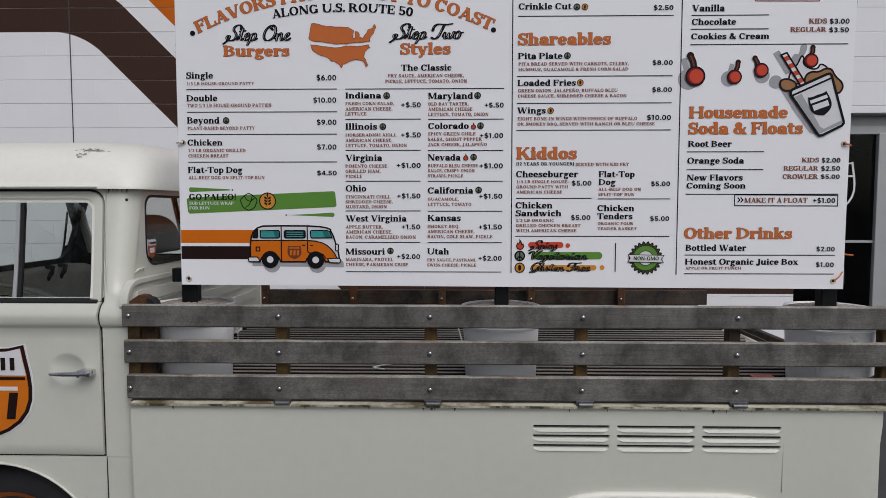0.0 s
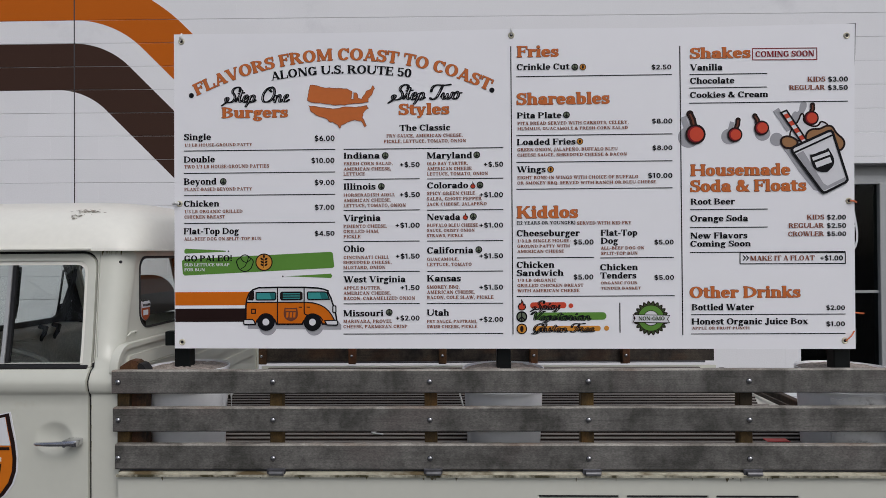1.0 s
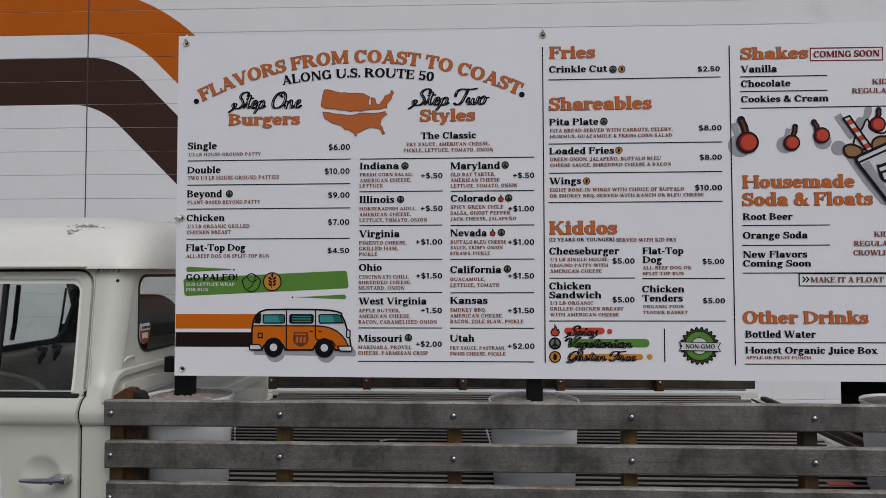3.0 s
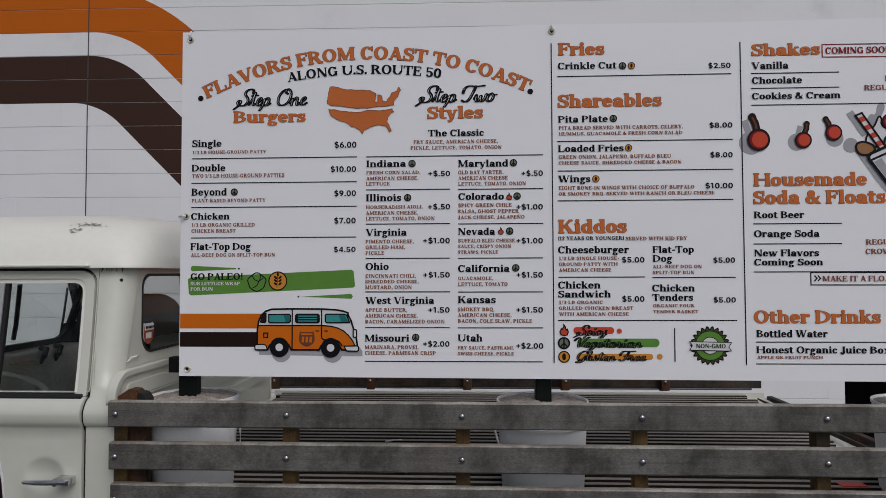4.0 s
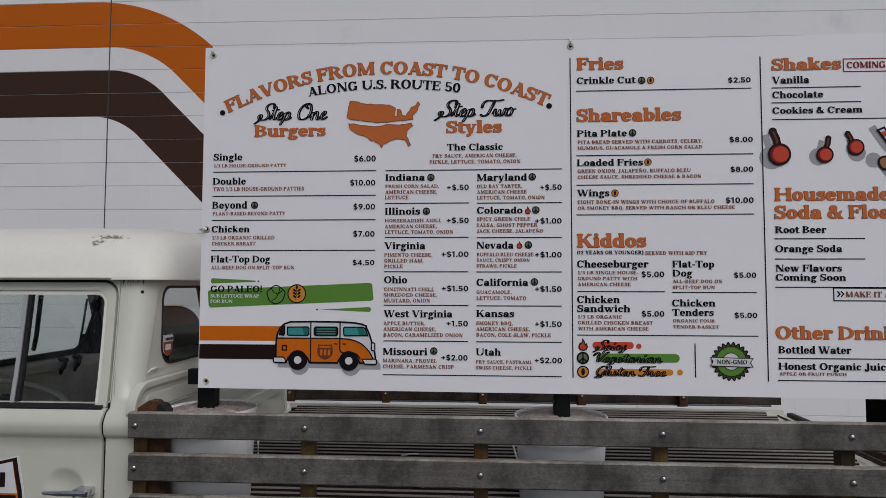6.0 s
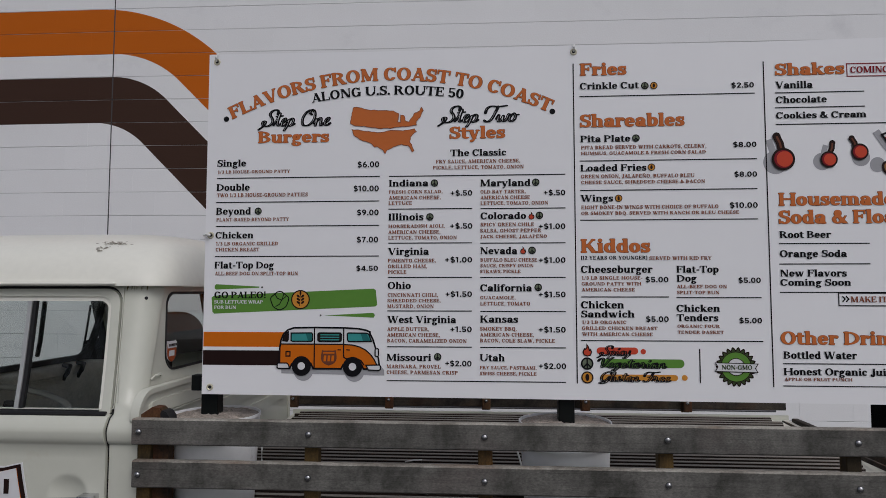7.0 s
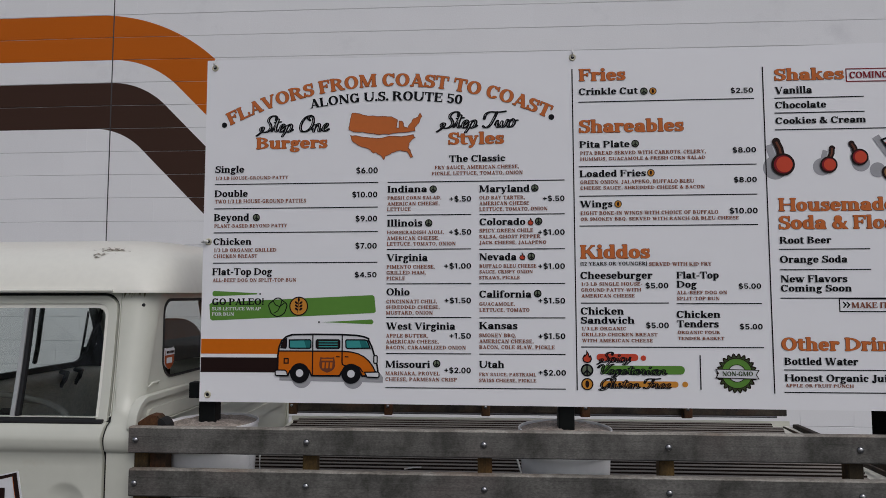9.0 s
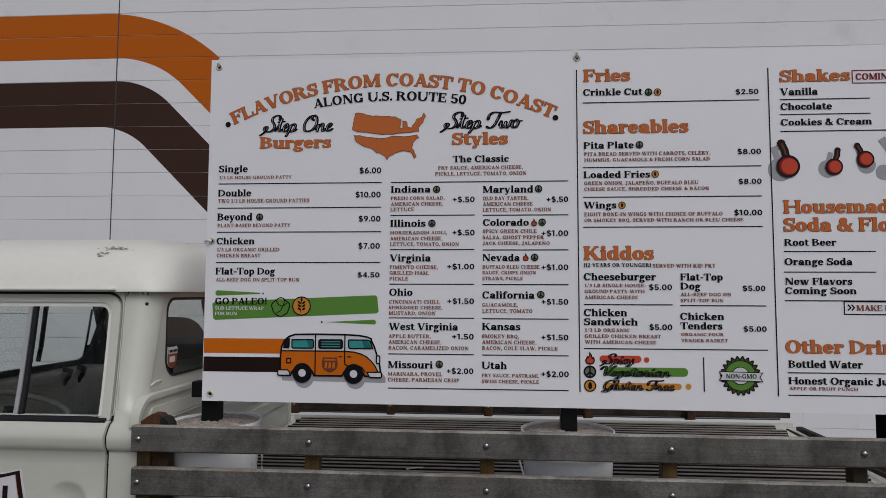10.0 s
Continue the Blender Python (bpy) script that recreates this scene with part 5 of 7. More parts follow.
def arc_text(s, xa, za, xm, zm, xb, zb, cap, ink, style=1, layer=2):
    """Lettering on the arc through three points of its baseline."""
    d = 2 * (xa * (zm - zb) + xm * (zb - za) + xb * (za - zm))
    cx = ((xa ** 2 + za ** 2) * (zm - zb) + (xm ** 2 + zm ** 2) * (zb - za) + (xb ** 2 + zb ** 2) * (za - zm)) / d
    cz = ((xa ** 2 + za ** 2) * (xb - xm) + (xm ** 2 + zm ** 2) * (xa - xb) + (xb ** 2 + zb ** 2) * (xm - xa)) / d
    r = math.hypot(xa - cx, za - cz)
    a0, a1 = math.atan2(za - cz, xa - cx), math.atan2(zb - cz, xb - cx)
    vs, fs, spans = line_mesh(s, style)
    lo, hi = min(v[0] for v in vs), max(v[0] for v in vs)
    kz = cap / CAP
    kx = r * (a0 - a1) / (hi - lo)
    if style == 1 and ink is ink_orange:
        ov, of, ospans = line_mesh(s, 3)
        arc_lay(ov, ospans, of, (cx, cz, r, a0, a1, lo, hi, kx, kz), ink_umber, layer - 1)
    return arc_lay(vs, spans, fs, (cx, cz, r, a0, a1, lo, hi, kx, kz), ink, layer)


def arc_lay(vs, spans, fs, arc, ink, layer):
    cx, cz, r, a0, a1, lo, hi, kx, kz = arc
    pts = []
    for n0, n1, mid in spans:
        w = a0 + (a1 - a0) * (mid - lo) / (hi - lo)
        t, u = (math.sin(w), -math.cos(w)), (math.cos(w), math.sin(w))
        for a, b in vs[n0:n1]:
            da, db = (a - mid) * kx, b * kz
            pts.append((cx + r * u[0] + da * t[0] + db * u[0], cz + r * u[1] + da * t[1] + db * u[1]))
    if ink is ink_umber:
        return tagged(flat_mesh("menu_text_outline", pts, fs, ink, layer), kind="stuff")
    return letters(pts, fs, spans, ink, layer)


def rule(x0, x1, z, w=0.0032):
    return flat_mesh("rule_line", [(x0, z - w / 2), (x1, z - w / 2), (x1, z + w / 2), (x0, z + w / 2)], [(0, 1, 2, 3)], ink_black, 1)


def shape(name, pts, ink, layer=1):
    return flat_mesh(name, pts, [tuple(range(len(pts)))], ink, layer)


def stroke(name, pts, width, ink, layer=2, closed=True):
    """A mitred line of that width along the points."""
    n = len(pts)
    left, right = [], []
    for i, (x, z) in enumerate(pts):
        p = Vector(pts[i - 1]) if (closed or i) else None
        q = Vector(pts[(i + 1) % n]) if (closed or i < n - 1) else None
        c = Vector((x, z))
        d0 = (c - p).normalized() if p else (q - c).normalized()
        d1 = (q - c).normalized() if q else d0
        nm = Vector((-d0.y - d1.y, d0.x + d1.x))
        nm = nm.normalized() if nm.length > 1e-6 else Vector((-d0.y, d0.x))
        k = min(1.8, 1.0 / max(0.35, nm.dot(Vector((-d0.y, d0.x)))))
        left.append(tuple(c + nm * width / 2 * k))
        right.append(tuple(c - nm * width / 2 * k))
    m = n if closed else n - 1
    faces = [(i, (i + 1) % n, n + (i + 1) % n, n + i) for i in range(m)]
    return flat_mesh(name, left + right, faces, ink, layer)


def disc(cx, cz, r, n=28, rz=None):
    return [(cx + r * math.cos(2 * math.pi * k / n), cz + (rz or r) * math.sin(2 * math.pi * k / n)) for k in range(n)]


def local(ox, oz, k, flat):
    """Pairs from a flat row of numbers, right and down from an origin, times k."""
    kx, kz = k if isinstance(k, tuple) else (k, k)
    return [(ox + flat[i] * kx, oz - flat[i + 1] * kz) for i in range(0, len(flat), 2)]


def smooth(pts, times=2):
    """A closed outline with its corners cut round."""
    for _ in range(times):
        nxt = pts[1:] + pts[:1]
        pts = [q for a, b in zip(pts, nxt) for q in ((a[0] * 0.75 + b[0] * 0.25, a[1] * 0.75 + b[1] * 0.25), (a[0] * 0.25 + b[0] * 0.75, a[1] * 0.25 + b[1] * 0.75))]
    return pts


def ragged(pts, amp, seed, times=2):
    """A closed outline broken up like a coast."""
    rnd = random.Random(seed)
    for _ in range(times):
        out = []
        for a, b in zip(pts, pts[1:] + pts[:1]):
            d = math.hypot(b[0] - a[0], b[1] - a[1])
            k = amp * min(1.0, d / 0.02)
            out += [a, ((a[0] + b[0]) / 2 + rnd.uniform(-k, k), (a[1] + b[1]) / 2 + rnd.uniform(-k, k))]
        pts = out
    return pts


def pill(x0, x1, z0, z1):
    r = (z1 - z0) / 2 * 0.95
    return round_rect(x0, x1, z0, z1, (r,) * 4, 5, 0)



# brush script: the pen's way for each letter, then its advance
PEN = {}
PEN["S"] = ([[(0.60, 0.78), (0.60, 0.98), (0.42, 1.06), (0.22, 0.94), (0.19, 0.72), (0.36, 0.54), (0.46, 0.32), (0.38, 0.08), (0.18, 0.0), (-0.02, 0.08), (-0.10, 0.24), (-0.02, 0.36), (0.10, 0.28), (0.0, 0.02), (-0.16, -0.30)]], 0.54)
PEN["t"] = ([[(0.0, 0.1), (0.12, 0.4), (0.2, 0.95), (0.16, 0.3), (0.22, 0.03), (0.36, 0.15)], [(0.02, 0.62), (0.36, 0.66)]], 0.32)
PEN["e"] = ([[(0.0, 0.12), (0.16, 0.22), (0.28, 0.42), (0.2, 0.52), (0.08, 0.35), (0.1, 0.08), (0.22, 0.0), (0.38, 0.15)]], 0.36)
PEN["p"] = ([[(0.0, 0.15), (0.1, 0.5), (0.06, 0.1), (0.0, -0.42)], [(0.06, 0.3), (0.2, 0.52), (0.33, 0.4), (0.3, 0.1), (0.16, 0.0), (0.28, 0.04), (0.42, 0.15)]], 0.42)
PEN["O"] = ([[(0.46, 1.02), (0.20, 0.95), (0.03, 0.55), (0.10, 0.10), (0.34, -0.02), (0.60, 0.15), (0.69, 0.55), (0.58, 0.94), (0.40, 1.0), (0.32, 0.84), (0.46, 0.72)]], 0.74)
PEN["n"] = ([[(0.0, 0.15), (0.08, 0.5), (0.08, 0.0)], [(0.09, 0.25), (0.22, 0.52), (0.32, 0.42), (0.32, 0.08), (0.38, 0.0), (0.48, 0.15)]], 0.46)
PEN["T"] = ([[(-0.06, 0.58), (-0.06, 0.86), (0.12, 1.02), (0.48, 0.95), (0.86, 1.02)], [(0.46, 0.96), (0.40, 0.5), (0.32, 0.12), (0.14, -0.02), (0.0, 0.10)]], 0.56)
PEN["w"] = ([[(0.0, 0.2), (0.06, 0.5), (0.08, 0.12), (0.16, 0.0), (0.26, 0.15), (0.28, 0.45), (0.3, 0.1), (0.4, 0.0), (0.5, 0.2), (0.5, 0.5), (0.6, 0.42)]], 0.56)
PEN["o"] = ([[(0.2, 0.52), (0.06, 0.4), (0.04, 0.12), (0.16, 0.0), (0.3, 0.1), (0.32, 0.36), (0.2, 0.52), (0.28, 0.42), (0.44, 0.44)]], 0.40)
PEN["i"] = ([[(0.0, 0.15), (0.1, 0.5), (0.09, 0.1), (0.16, 0.0), (0.28, 0.15)], [(0.12, 0.66), (0.15, 0.74)]], 0.26)
PEN["c"] = ([[(0.3, 0.4), (0.2, 0.52), (0.06, 0.38), (0.06, 0.1), (0.18, 0.0), (0.36, 0.15)]], 0.34)
PEN["y"] = ([[(0.0, 0.2), (0.06, 0.5), (0.08, 0.12), (0.18, 0.02), (0.3, 0.2)], [(0.32, 0.5), (0.3, 0.0), (0.22, -0.38), (0.06, -0.4), (0.04, -0.22), (0.4, 0.12)]], 0.40)
PEN["V"] = ([[(-0.10, 0.70), (-0.02, 0.92), (0.12, 0.98), (0.20, 0.80), (0.20, 0.40), (0.25, 0.0), (0.45, 0.48), (0.58, 0.94), (0.72, 1.02)]], 0.56)
PEN["g"] = ([[(0.3, 0.42), (0.18, 0.52), (0.05, 0.36), (0.06, 0.08), (0.18, 0.02), (0.3, 0.2)], [(0.32, 0.5), (0.3, 0.0), (0.2, -0.38), (0.05, -0.38), (0.06, -0.2), (0.4, 0.12)]], 0.40)
PEN["a"] = ([[(0.3, 0.42), (0.18, 0.52), (0.05, 0.36), (0.05, 0.08), (0.16, 0.0), (0.28, 0.18)], [(0.32, 0.5), (0.31, 0.08), (0.38, 0.0), (0.48, 0.15)]], 0.46)
PEN["r"] = ([[(0.0, 0.15), (0.08, 0.4), (0.1, 0.57), (0.2, 0.48), (0.24, 0.4), (0.22, 0.08), (0.3, 0.0), (0.4, 0.15)]], 0.38)
PEN["G"] = ([[(0.60, 0.80), (0.56, 0.98), (0.36, 1.02), (0.12, 0.78), (0.06, 0.38), (0.20, 0.06), (0.40, 0.10), (0.54, 0.46)], [(0.56, 0.50), (0.50, -0.05), (0.34, -0.34), (0.12, -0.30), (0.10, -0.10), (0.62, 0.16)]], 0.62)
PEN["l"] = ([[(0.0, 0.15), (0.2, 0.7), (0.2, 1.0), (0.1, 0.95), (0.08, 0.2), (0.16, 0.0), (0.28, 0.15)]], 0.26)
PEN["u"] = ([[(0.0, 0.2), (0.06, 0.5), (0.06, 0.12), (0.16, 0.0), (0.28, 0.15)], [(0.32, 0.5), (0.31, 0.1), (0.38, 0.0), (0.48, 0.15)]], 0.46)
PEN["F"] = ([[(-0.06, 0.58), (-0.06, 0.86), (0.12, 1.02), (0.45, 0.95), (0.80, 1.02)], [(0.42, 0.96), (0.36, 0.4), (0.26, 0.02), (0.08, -0.02), (0.0, 0.10)], [(0.18, 0.50), (0.56, 0.54)]], 0.52)
PEN[" "] = ([], 0.30)


def soft_line(pts, times=3):
    for _ in range(times):
        out = [pts[0]]
        for p, q in zip(pts, pts[1:]):
            out += [(0.75 * p[0] + 0.25 * q[0], 0.75 * p[1] + 0.25 * q[1]), (0.25 * p[0] + 0.75 * q[0], 0.25 * p[1] + 0.75 * q[1])]
        pts = out + [pts[-1]]
    return pts


def script(word, x0, x1, base, cap, ink, layer=2, heavy=0.044, inline=0.013):
    """A word in slanted brush script, thicker on the down strokes, with a fine inline left open."""
    step = 0.022
    wide = sum(PEN[ch][1] for ch in word) + 0.75
    gx, gy = np.meshgrid(np.arange(-0.35, wide, step), np.arange(-0.62, 1.22, step))
    ink_d, line_d, x = np.full(gx.shape, 9.0), np.full(gx.shape, 9.0), 0.0
    for ch in word:
        for way in PEN[ch][0]:
            way = soft_line([(x + a + 0.24 * b, b) for a, b in way], 2)
            for i, ((ax, ay), (bx, by)) in enumerate(zip(way, way[1:])):
                ux, uy = bx - ax, by - ay
                n = math.hypot(ux, uy) or 1e-6
                f = np.clip(((gx - ax) * ux + (gy - ay) * uy) / (n * n), 0, 1)
                dist = np.hypot(gx - ax - f * ux, gy - ay - f * uy)
                ink_d = np.minimum(ink_d, dist - heavy - 0.036 * abs(uy) / n)
                if 0.15 < i / len(way) < 0.85 and abs(uy) > 0.45 * n:
                    line_d = np.minimum(line_d, np.hypot(gx + 0.016 - ax - f * ux, gy - ay - f * uy) - inline)
        x += PEN[ch][1]
    vs, fs = traced(np.maximum(ink_d, -line_d), gx, gy)
    lo, hi = min(v[0] for v in vs), max(v[0] for v in vs)
    kx = (x1 - x0) / (hi - lo)
    return tagged(flat_mesh("script_word", [(x0 + (a - lo) * kx, base + b * cap * (0.94 if b > 0 else 0.6)) for a, b in vs], fs, ink, layer), kind="stuff")


text("Single", 0.173, 0.274, 2.1480, 0.0230, ink_black, 1)
text("1/3 LB HOUSE-GROUND PATTY", 0.175, 0.427, 2.1240, 0.0110, ink_brown, 0)
text("$6.00", 0.659, 0.732, 2.1390, 0.0200, ink_black, 1)
rule(0.173, 0.734, 2.1080)
text("Double", 0.172, 0.288, 2.0650, 0.0230, ink_black, 1)
text("TWO 1/3 LB HOUSE-GROUND PATTIES", 0.174, 0.489, 2.0430, 0.0130, ink_brown, 0)
text("$10.00", 0.646, 0.731, 2.0580, 0.0190, ink_black, 1)
rule(0.172, 0.733, 2.0250)
text("Beyond", 0.172, 0.294, 1.9830, 0.0240, ink_black, 1)
text("PLANT-BASED BEYOND PATTY", 0.174, 0.426, 1.9600, 0.0120, ink_brown, 0)
text("$9.00", 0.658, 0.731, 1.9770, 0.0190, ink_black, 1)
rule(0.172, 0.733, 1.9430)
text("Chicken", 0.172, 0.304, 1.9020, 0.0220, ink_black, 1)
text("1/3 LB ORGANIC GRILLED", 0.174, 0.390, 1.8780, 0.0120, ink_brown, 0)
text("CHICKEN BREAST", 0.174, 0.325, 1.8580, 0.0120, ink_brown, 0)
text("$7.00", 0.658, 0.730, 1.8860, 0.0190, ink_black, 1)
rule(0.172, 0.732, 1.8405)
text("Flat-Top Dog", 0.171, 0.377, 1.8000, 0.0230, ink_black, 1)
text("ALL-BEEF DOG ON SPLIT-TOP BUN", 0.173, 0.459, 1.7770, 0.0120, ink_brown, 0)
text("$4.50", 0.657, 0.730, 1.7910, 0.0170, ink_black, 1)
script("Step One", 0.310, 0.568, 2.2840, 0.0586, ink_black)
text("Burgers", 0.314, 0.559, 2.2280, 0.0390, ink_orange, 1)
script("Step Two", 0.926, 1.203, 2.2860, 0.0573, ink_black)
text("Styles", 0.969, 1.153, 2.2320, 0.0400, ink_orange, 1)
text("The Classic", 0.971, 1.157, 2.1730, 0.0220, ink_black, 1)
text("FRY SAUCE, AMERICAN CHEESE,", 0.923, 1.202, 2.1490, 0.0120, ink_brown, 0)
text("PICKLE, LETTUCE, TOMATO, ONION", 0.913, 1.214, 2.1290, 0.0120, ink_brown, 0)
rule(0.765, 1.350, 2.1075)
text("Indiana", 0.765, 0.898, 2.0730, 0.0220, ink_black, 1)
text("FRESH CORN SALAD,", 0.765, 0.945, 2.0490, 0.0110, ink_brown, 0)
text("AMERICAN CHEESE,", 0.765, 0.939, 2.0290, 0.0120, ink_brown, 0)
text("LETTUCE", 0.764, 0.843, 2.0110, 0.0120, ink_brown, 0)
text("+$.50", 0.972, 1.044, 2.0400, 0.0180, ink_black, 1)
rule(0.764, 1.044, 1.9970)
text("Illinois", 0.764, 0.882, 1.9590, 0.0230, ink_black, 1)
text("HORSERADISH AIOLI,", 0.764, 0.953, 1.9340, 0.0110, ink_brown, 0)
text("AMERICAN CHEESE,", 0.764, 0.938, 1.9140, 0.0120, ink_brown, 0)
text("LETTUCE, TOMATO, ONION", 0.764, 0.992, 1.8950, 0.0120, ink_brown, 0)
text("+$.50", 0.971, 1.044, 1.9300, 0.0180, ink_black, 1)
rule(0.764, 1.043, 1.8830)
text("Virginia", 0.763, 0.900, 1.8440, 0.0230, ink_black, 1)
text("PIMENTO CHEESE,", 0.763, 0.923, 1.8190, 0.0120, ink_brown, 0)
text("GRILLED HAM,", 0.763, 0.894, 1.8000, 0.0120, ink_brown, 0)
text("PICKLE", 0.763, 0.825, 1.7810, 0.0120, ink_brown, 0)
text("+$1.00", 0.954, 1.043, 1.8180, 0.0180, ink_black, 1)
rule(0.763, 1.042, 1.7690)
text("Ohio", 0.763, 0.840, 1.7310, 0.0230, ink_black, 1)
text("CINCINNATI CHILI,", 0.763, 0.930, 1.7050, 0.0120, ink_brown, 0)
text("SHREDDED CHEESE,", 0.762, 0.939, 1.6870, 0.0110, ink_brown, 0)
text("MUSTARD, ONION", 0.762, 0.916, 1.6680, 0.0120, ink_brown, 0)
text("+$1.50", 0.955, 1.042, 1.7050, 0.0180, ink_black, 1)
rule(0.762, 1.042, 1.6585)
text("West Virginia", 0.762, 0.990, 1.6190, 0.0230, ink_black, 1)
text("APPLE BUTTER,", 0.762, 0.901, 1.5930, 0.0120, ink_brown, 0)
text("AMERICAN CHEESE,", 0.762, 0.936, 1.5740, 0.0120, ink_brown, 0)
text("BACON, CARAMELIZED ONION", 0.762, 1.024, 1.5550, 0.0120, ink_brown, 0)
text("+1.50", 0.971, 1.041, 1.5900, 0.0180, ink_black, 1)
rule(0.762, 1.041, 1.5410)
text("Missouri", 0.761, 0.908, 1.4950, 0.0230, ink_black, 1)
text("MARINARA, PROVEL", 0.761, 0.939, 1.4710, 0.0120, ink_brown, 0)
text("CHEESE, PARMESAN CRISP", 0.761, 0.995, 1.4520, 0.0120, ink_brown, 0)
text("+$2.00", 0.954, 1.040, 1.4790, 0.0180, ink_black, 1)
text("Maryland", 1.071, 1.236, 2.0700, 0.0230, ink_black, 1)
text("OLD BAY TARTER,", 1.071, 1.220, 2.0460, 0.0120, ink_brown, 0)
text("AMERICAN CHEESE", 1.071, 1.234, 2.0270, 0.0120, ink_brown, 0)
text("LETTUCE, TOMATO, ONION", 1.071, 1.293, 2.0080, 0.0120, ink_brown, 0)
text("+$.50", 1.279, 1.349, 2.0380, 0.0180, ink_black, 1)
rule(1.071, 1.349, 1.9960)
text("Colorado", 1.071, 1.221, 1.9610, 0.0220, ink_black, 1)
text("SPICY GREEN CHILE", 1.071, 1.246, 1.9370, 0.0120, ink_brown, 0)
text("SALSA, GHOST PEPPER", 1.070, 1.270, 1.9170, 0.0120, ink_brown, 0)
text("JACK CHEESE, JALAPEÑO", 1.070, 1.288, 1.8980, 0.0110, ink_brown, 0)
text("+$1.00", 1.262, 1.348, 1.9270, 0.0180, ink_black, 1)
rule(1.070, 1.348, 1.8815)
text("Nevada", 1.070, 1.191, 1.8450, 0.0230, ink_black, 1)
text("BUFFALO BLEU CHEESE", 1.070, 1.255, 1.8200, 0.0120, ink_brown, 0)
text("SAUCE, CRISPY ONION", 1.070, 1.243, 1.8020, 0.0110, ink_brown, 0)
text("STRAWS, PICKLE", 1.069, 1.201, 1.7830, 0.0110, ink_brown, 0)
text("+$1.00", 1.261, 1.347, 1.8160, 0.0180, ink_black, 1)
rule(1.069, 1.347, 1.7685)
text("California", 1.069, 1.238, 1.7230, 0.0230, ink_black, 1)
text("GUACAMOLE,", 1.069, 1.184, 1.6970, 0.0110, ink_brown, 0)
text("LETTUCE, TOMATO", 1.069, 1.231, 1.6770, 0.0120, ink_brown, 0)
text("+$1.50", 1.260, 1.346, 1.7040, 0.0180, ink_black, 1)
rule(1.069, 1.346, 1.6575)
text("Kansas", 1.068, 1.192, 1.6210, 0.0230, ink_black, 1)
text("SMOKEY BBQ,", 1.068, 1.187, 1.5950, 0.0120, ink_brown, 0)
text("AMERICAN CHEESE,", 1.068, 1.243, 1.5760, 0.0120, ink_brown, 0)
text("BACON, COLE SLAW, PICKLE", 1.068, 1.310, 1.5570, 0.0120, ink_brown, 0)
text("+$1.50", 1.259, 1.345, 1.5900, 0.0180, ink_black, 1)
rule(1.068, 1.345, 1.5405)
text("Utah", 1.067, 1.148, 1.4960, 0.0230, ink_black, 1)
text("FRY SAUCE, PASTRAMI,", 1.067, 1.250, 1.4700, 0.0110, ink_brown, 0)
text("SWISS CHEESE, PICKLE", 1.067, 1.250, 1.4510, 0.0110, ink_brown, 0)
text("+$2.00", 1.258, 1.345, 1.4730, 0.0180, ink_black, 1)
rule(0.761, 1.344, 1.4305)
text("Fries", 1.402, 1.553, 2.4370, 0.0400, ink_orange, 1)
text("Crinkle Cut", 1.401, 1.594, 2.3900, 0.0220, ink_black, 1)
text("$2.50", 1.889, 1.960, 2.3850, 0.0170, ink_black, 1)
rule(1.399, 1.962, 2.3660)
text("Shareables", 1.400, 1.736, 2.2630, 0.0420, ink_orange, 1)
text("Pita Plate", 1.400, 1.562, 2.2130, 0.0220, ink_black, 1)
text("PITA BREAD SERVED WITH CARROTS, CELERY,", 1.402, 1.804, 2.1890, 0.0120, ink_brown, 0)
text("HUMMUS, GUACAMOLE & FRESH CORN SALAD", 1.402, 1.802, 2.1700, 0.0110, ink_brown, 0)
text("$8.00", 1.889, 1.962, 2.1890, 0.0170, ink_black, 1)
rule(1.397, 1.962, 2.1505)
text("Loaded Fries", 1.399, 1.612, 2.1160, 0.0220, ink_black, 1)
text("GREEN ONION, JALAPEÑO, BUFFALO BLEU", 1.401, 1.764, 2.0930, 0.0120, ink_brown, 0)
text("CHEESE SAUCE, SHREDDED CHEESE & BACON", 1.401, 1.797, 2.0740, 0.0110, ink_brown, 0)
text("$8.00", 1.890, 1.961, 2.0920, 0.0170, ink_black, 1)
rule(1.397, 1.961, 2.0530)
text("Wings", 1.398, 1.503, 2.0160, 0.0220, ink_black, 1)
text("EIGHT BONE-IN WINGS WITH CHOICE OF BUFFALO", 1.400, 1.837, 1.9910, 0.0120, ink_brown, 0)
text("OR SMOKEY BBQ. SERVED WITH RANCH OR BLEU CHEESE", 1.400, 1.901, 1.9720, 0.0110, ink_brown, 0)
text("$10.00", 1.873, 1.960, 1.9910, 0.0180, ink_black, 1)
rule(1.396, 1.960, 1.9550)
text("Kiddos", 1.397, 1.618, 1.8490, 0.0430, ink_orange, 1)
text("(12 YEARS OR YOUNGER)", 1.397, 1.609, 1.8260, 0.0120, ink_black, 0)
text("SERVED WITH KID FRY", 1.615, 1.811, 1.8240, 0.0120, ink_brown, 0)
text("Cheeseburger", 1.396, 1.625, 1.7830, 0.0230, ink_black, 1)
text("1/3 LB SINGLE HOUSE-", 1.398, 1.592, 1.7610, 0.0110, ink_brown, 0)
text("GROUND PATTY WITH", 1.398, 1.588, 1.7420, 0.0110, ink_brown, 0)
text("AMERICAN CHEESE", 1.398, 1.567, 1.7230, 0.0110, ink_brown, 0)
text("$5.00", 1.602, 1.674, 1.7520, 0.0180, ink_black, 1)
rule(1.396, 1.675, 1.7050)
text("Flat-Top", 1.700, 1.832, 1.7830, 0.0220, ink_black, 1)
